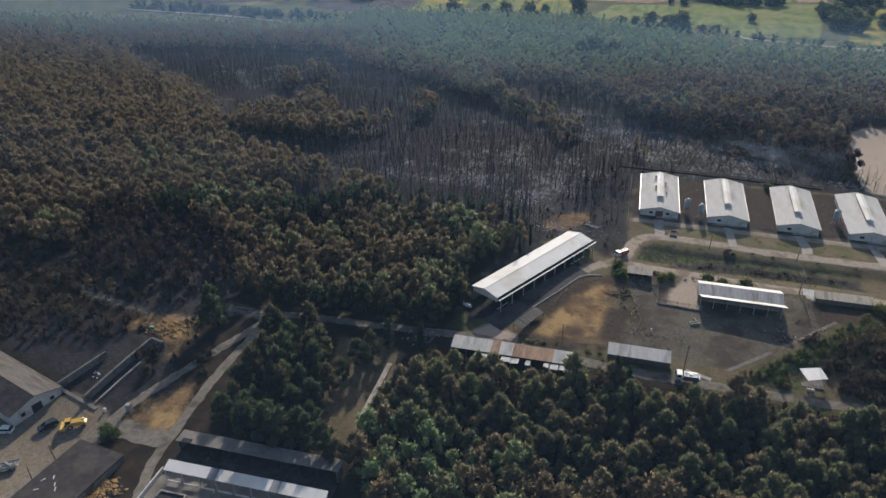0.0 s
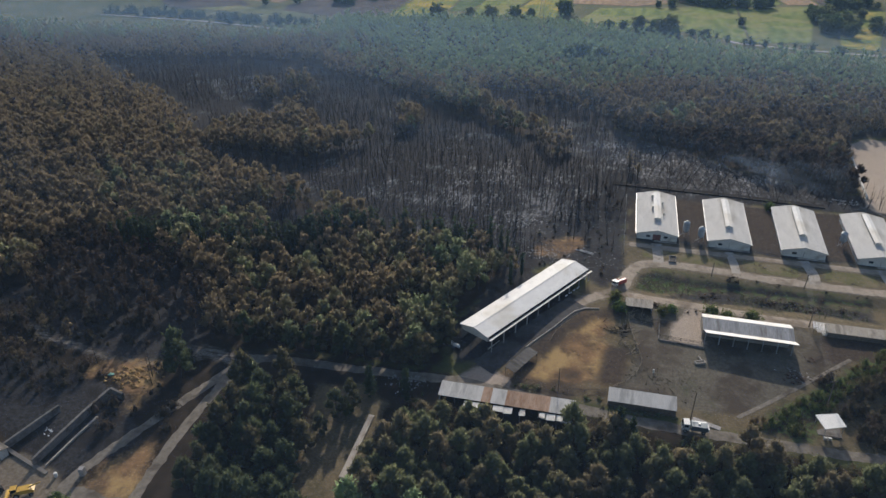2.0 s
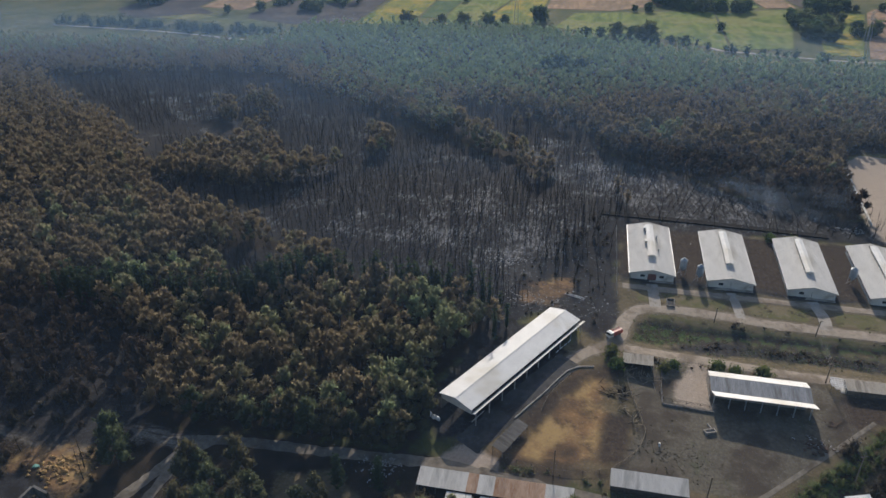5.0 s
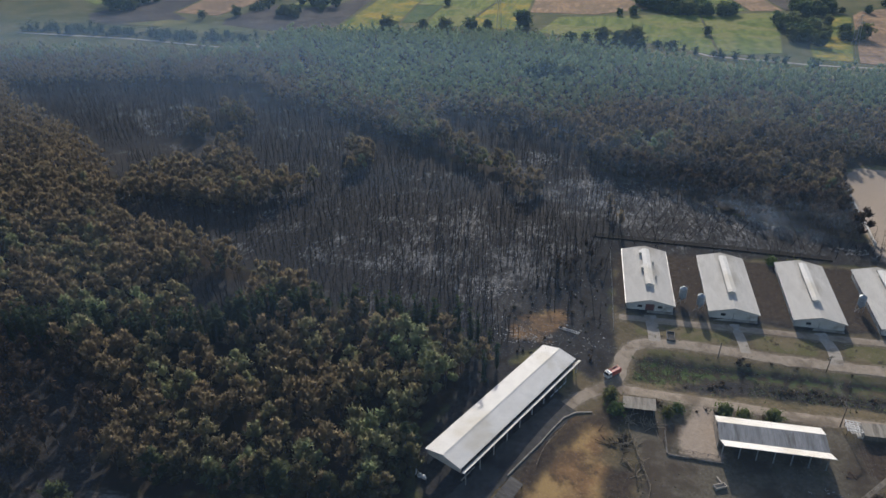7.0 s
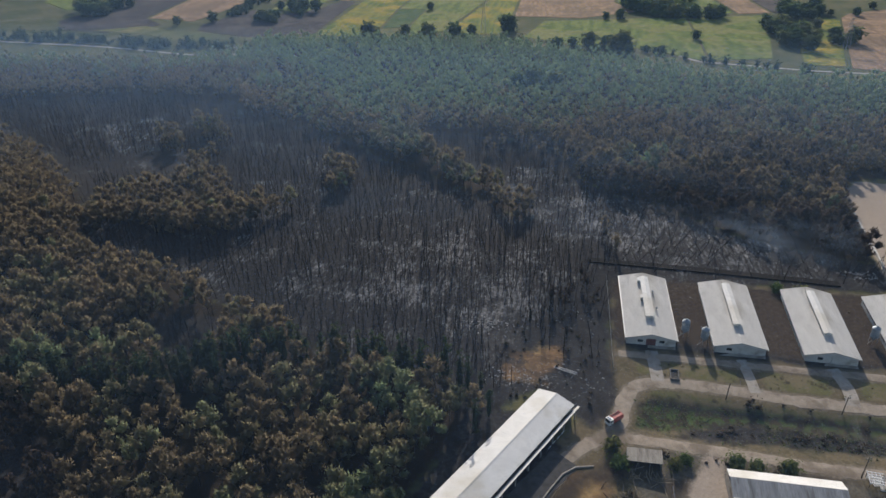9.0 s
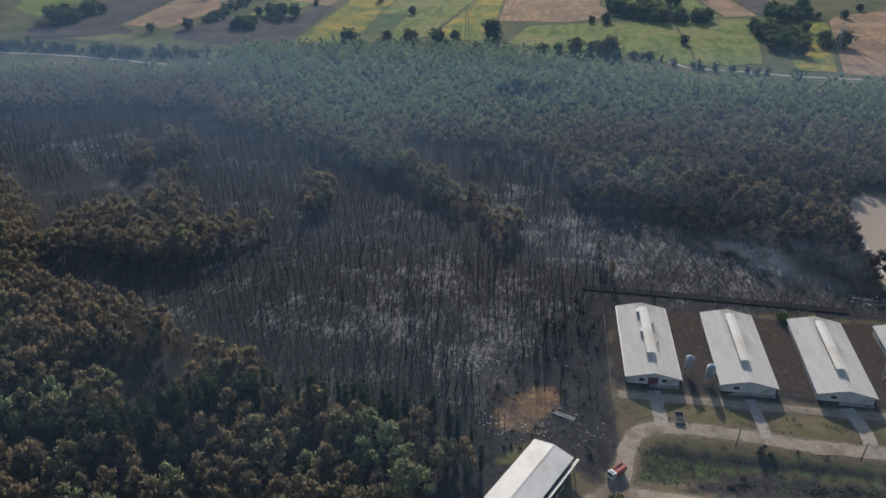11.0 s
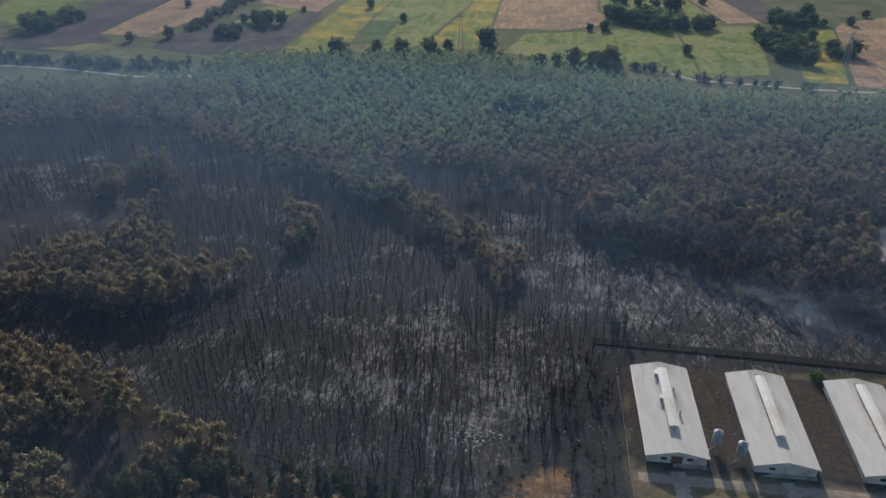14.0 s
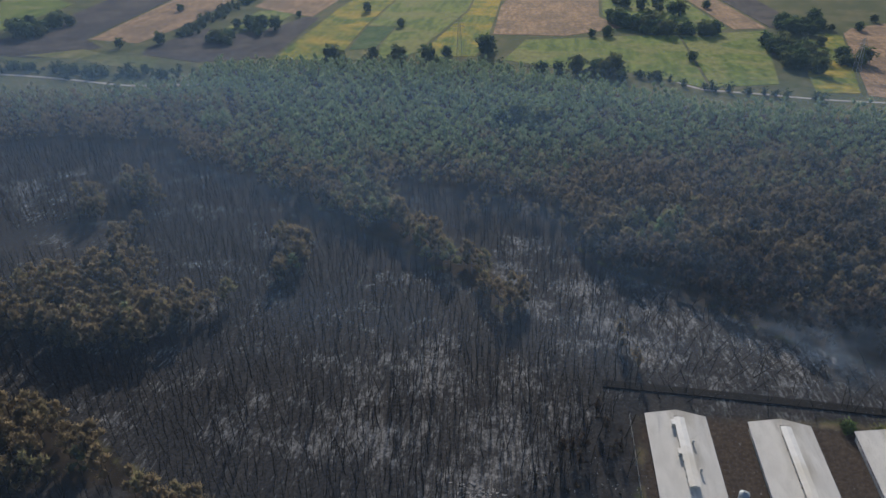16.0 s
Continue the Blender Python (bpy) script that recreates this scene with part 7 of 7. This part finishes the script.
def trough(x, y, rz):
    th = thing("stone_trough", x, y, rz, "broken pale concrete trough in the yard", "trough")
    part("basin", Geo().box(-1.3, 1.3, -0.6, -0.4, 0, 0.55).box(-1.3, 1.3, 0.4, 0.6, 0, 0.55).box(-1.3, -1.1, -0.4, 0.4, 0, 0.55).box(1.1, 1.3, -0.4, 0.4, 0, 0.55).box(-1.1, 1.1, -0.4, 0.4, 0, 0.15), M_CONC, th)
    part("side_arm", Geo().box(0.6, 0.9, 0.6, 2.4, 0, 0.5), M_CONC, th)


trough(18.8, 172.4, 25)
solid("marker_block", Geo().slab([(-0.5, -0.5, 1.9), (0.5, -0.5, 1.9), (0.6, 0.5, 2.0), (-0.5, 0.5, 2.0)], 2.2), M_PALE, -108.2, 102.6, 15, "pale square concrete block beside the track", "block")
solid("white_barrel", Geo().tube((0, 0, 0), (0, 0, 0.9), 0.22, 0.22, 10).tube((0, 0, 0.9), (0, 0, 0.96), 0.12, 0.12, 8), M_PLAST, 7.6, 165.4, 0, "white plastic barrel standing in the yard", "barrel")
solid("white_barrel", Geo().tube((0, 0, 0), (0, 0, 1.0), 0.35, 0.35, 10).tube((0, 0, 1.0), (0, 0, 1.08), 0.2, 0.2, 8), M_PLAST, -114.0, 101.2, 0, "white plastic barrel beside the bunker", "barrel")
line_wall("earth_bank", (-9, 273.6), (64, 271.2), 0.35, 2.6, M_CHAR, "dark burnt bank along the edge of the clearing", steps=24, category="bank")


def pylon(x, y, h, rz):
    th = thing("power_pylon", x, y, rz, "grey steel lattice power pylon standing in the fields", "pylon", "pylons")
    for sx in (-1, 1):
        for sy in (-1, 1):
            part("leg", Geo().tube((sx * 1.8, sy * 1.8, -0.3), (sx * 0.35, sy * 0.35, h), 0.12, 0.08, 4), M_STEEL, th)
    for k in range(9):
        a, b = h * k / 9, h * (k + 1) / 9
        ra, rb = 1.8 - 1.45 * k / 9, 1.8 - 1.45 * (k + 1) / 9
        part("brace", Geo().tube((-ra, -ra, a), (rb, -rb, b), 0.06, 0.06, 3).tube((ra, ra, a), (-rb, rb, b), 0.06, 0.06, 3).tube((-ra, ra, a), (-rb, -rb, b), 0.06, 0.06, 3).tube((ra, -ra, a), (rb, rb, b), 0.06, 0.06, 3), M_STEEL, th)
    for zz, w in ((h - 5.5, 3.6), (h - 3, 3.0), (h - 0.8, 2.2)):
        arm = part("arm", Geo().tube((-w, 0, zz), (w, 0, zz), 0.1, 0.1, 4).tube((-w, 0, zz), (0, 0, zz + 0.9), 0.06, 0.06, 3).tube((w, 0, zz), (0, 0, zz + 0.9), 0.06, 0.06, 3), M_STEEL, th)
        for s in (-1, 1):
            part("insulator", Geo().tube((s * w, 0, zz - 1.0), (s * w, 0, zz), 0.08, 0.08, 5), M_PALE, arm)


pylon(-86, 617, 24, 10)
pylon(160, 595, 20, 25)
car(-92.2, 140.6, 20, M_BLUE, "small blue car standing in shade beside the lane")
solid("green_tarpaulin", Geo().slab([(-0.7, -0.3, 0.25), (0.2, -0.45, 0.4), (0.8, -0.1, 0.2), (0.6, 0.35, 0.3), (-0.4, 0.4, 0.45)], 0.3), plain("green_sheet", (0.13, 0.32, 0.26), 0.6), -122.5, 131.0, 10, "pale green plastic sheet on heaped earth", "tarpaulin")


def pallet(x, y, rz, z, tilt):
    th = thing("pallet", x, y, rz, "pale slatted wooden pallet stacked beside the farm road", "pallet", "pallets by the pole", z=gz(x, y) + z)
    th.matrix_basis = pose(x, y, gz(x, y) + z, tilt, 0, rz)
    for k in range(3):
        part("bearer", Geo().box(-0.9, 0.9, -0.65 + 0.6 * k, -0.55 + 0.6 * k, 0, 0.12), M_WALL, th)
    for k in range(6):
        part("slat", Geo().box(-0.9 + 0.31 * k, -0.68 + 0.31 * k, -0.7, 0.7, 0.12, 0.16), M_WALL, th)


for k, (px, py) in enumerate(((49.6, 196.2), (51.2, 195.6), (50.3, 194.4), (52.2, 194.2), (51.4, 193.2), (53.0, 193.4))):
    pallet(px, py, -12 + 9 * (k % 3), 0.03 * (k % 2), 4)


# ---------------------------------------------------------------- smoke and haze
def smoke_material(name, colour, build):
    """Thin smoke: mostly clear, scattering a little light, denser by patches."""
    m, nt, bs, out = nodes_of(name)
    nt.nodes.remove(bs)
    pos = nt.nodes.new("ShaderNodeNewGeometry").outputs["Position"]
    sep = nt.nodes.new("ShaderNodeSeparateXYZ")
    nt.links.new(pos, sep.inputs[0])
    clear, dif = nt.nodes.new("ShaderNodeBsdfTransparent"), nt.nodes.new("ShaderNodeBsdfDiffuse")
    dif.inputs[0].default_value = (*colour, 1)
    back = nt.nodes.new("ShaderNodeBsdfTranslucent")
    back.inputs[0].default_value = (*colour, 1)
    both = nt.nodes.new("ShaderNodeMixShader")
    both.inputs[0].default_value = 0.35
    nt.links.new(dif.outputs[0], both.inputs[1])
    nt.links.new(back.outputs[0], both.inputs[2])
    mx = nt.nodes.new("ShaderNodeMixShader")
    nt.links.new(build(nt, pos, sep), mx.inputs[0])
    nt.links.new(clear.outputs[0], mx.inputs[1])
    nt.links.new(both.outputs[0], mx.inputs[2])
    nt.links.new(mx.outputs[0], out.inputs[0])
    return m


def around(nt, sep, cx, cy, rx, ry):
    dx = arith(nt, "DIVIDE", arith(nt, "SUBTRACT", sep.outputs[0], cx), rx)
    dy = arith(nt, "DIVIDE", arith(nt, "SUBTRACT", sep.outputs[1], cy), ry)
    d = arith(nt, "ADD", arith(nt, "MULTIPLY", dx, dx), arith(nt, "MULTIPLY", dy, dy))
    r = nt.nodes.new("ShaderNodeMapRange")
    r.interpolation_type = "SMOOTHSTEP"
    r.inputs[1].default_value, r.inputs[2].default_value, r.inputs[3].default_value, r.inputs[4].default_value = 0.0, 1.0, 1.0, 0.0
    nt.links.new(d, r.inputs[0])
    return r.outputs[0]


def haze_density(nt, pos, sep):
    """Smoke and distance haze painted as sheet opacity: thickest over the far wood and the west, thinner over the
    fields.
    """
    far = arith(nt, "MULTIPLY", ramp(nt, sep.outputs[1], 280, 480), 0.155)
    thin = arith(nt, "MULTIPLY", ramp(nt, sep.outputs[1], 455, 545), 0.09)
    west = arith(nt, "MULTIPLY", ramp(nt, arith(nt, "MULTIPLY", sep.outputs[0], -1), 20, 300), 0.05)
    west = arith(nt, "MULTIPLY", west, ramp(nt, sep.outputs[1], 310, 430))
    over = arith(nt, "MULTIPLY", ramp(nt, tex_noise(nt, 0.009, 4, 0.55, pos), 0.35, 0.75), 0.012)
    over = arith(nt, "MULTIPLY", over, ramp(nt, sep.outputs[1], 140, 300))
    drift = ramp(nt, tex_noise(nt, 0.028, 6, 0.6, pos, (0.7, 1.3, 1)), 0.36, 0.8)
    drift = arith(nt, "MULTIPLY", arith(nt, "MULTIPLY", drift, around(nt, sep, -40, 330, 190, 110)), 0.05)
    over = arith(nt, "ADD", over, drift)
    return arith(nt, "ADD", arith(nt, "ADD", arith(nt, "SUBTRACT", far, thin), arith(nt, "ADD", over, west)), arith(nt, "SUBTRACT", 0.028, arith(nt, "MULTIPLY", ramp(nt, sep.outputs[1], 190, 290), 0.016)))


def plume_density(nt, pos, sep):
    body = arith(nt, "ADD", arith(nt, "MULTIPLY", around(nt, sep, 54, 287, 40, 26), 0.6), around(nt, sep, 41, 287, 15, 13))
    n = ramp(nt, tex_noise(nt, 0.055, 5, 0.55, pos, (1, 1.2, 1)), 0.36, 0.62)
    return arith(nt, "MULTIPLY", arith(nt, "MULTIPLY", body, n), 0.14)


def smoke_sheet(name, x0, x1, y0, y1, z, wave, mat, label):
    nx, ny = 24, 24
    x, y = [a.ravel() for a in np.meshgrid(np.linspace(x0, x1, nx), np.linspace(y0, y1, ny))]
    zz = z + wave * wobble(x * 0.6, y * 0.6, z)
    i = (np.arange(ny - 1)[:, None] * nx + np.arange(nx - 1)[None, :]).ravel()
    me = quads_mesh(name, np.stack([x, y, zz], 1), np.stack([i, i + 1, i + 1 + nx, i + nx], 1), [mat])
    me.polygons.foreach_set("use_smooth", np.ones(len(i), bool))
    tagged(new(name, me), label, "smoke", kind="stuff")


# One sheet under the camera stands in for the veiling light of the hazy air.
smoke_sheet("haze", -900, 700, -200, 1400, 19, 1, smoke_material("haze", (0.38, 0.63, 1.0), haze_density), "translucent sheet standing in for bluish smoke haze over the land")
smoke_sheet("smoke_plume", -2, 102, 250, 330, 10, 0.6, smoke_material("smoke_plume", (0.55, 0.72, 0.95), plume_density), "white-blue smoke rising at the edge of the fire")


def veil(y, low, high, most):
    """An added upright sheet standing in for the haze of a smoky layer some 80 m deep, thinning out upwards and
    downwards.
    """
    def density(nt, pos, sep):
        up = ramp(nt, sep.outputs[2], *low)
        down = ramp(nt, arith(nt, "MULTIPLY", sep.outputs[2], -1), -high[1], -high[0])
        west = arith(nt, "ADD", arith(nt, "MULTIPLY", ramp(nt, arith(nt, "MULTIPLY", sep.outputs[0], -1), -60, 220), 0.35), 0.7)
        n = arith(nt, "ADD", arith(nt, "MULTIPLY", ramp(nt, tex_noise(nt, 0.012, 5, 0.55, pos), 0.3, 0.7), 0.5), 0.75)
        d = arith(nt, "MULTIPLY", arith(nt, "MULTIPLY", up, down), arith(nt, "MULTIPLY", west, n))
        return arith(nt, "MULTIPLY", d, most)

    xs, zs = np.linspace(-700, 500, 25), np.linspace(low[0] - 1, high[1] + 2, 6)
    a, b = [k.ravel() for k in np.meshgrid(xs, zs)]
    i = (np.arange(5)[:, None] * 25 + np.arange(24)[None, :]).ravel()
    me = quads_mesh("smoke_veil", np.stack([a, y + 5 * wobble(a, b, y), b], 1), np.stack([i, i + 1, i + 26, i + 25], 1), [smoke_material("smoke_veil", (0.36, 0.6, 0.98), density)])
    tagged(new("smoke_veil", me), "added upright sheet standing in for bluish haze above the trees", "smoke", kind="stuff")


# Two added sheets across the view imitate haze thickening with distance.
veil(174, (12, 34), (48, 74), 0.014)
veil(240, (16, 62), (64, 84), 0.05)
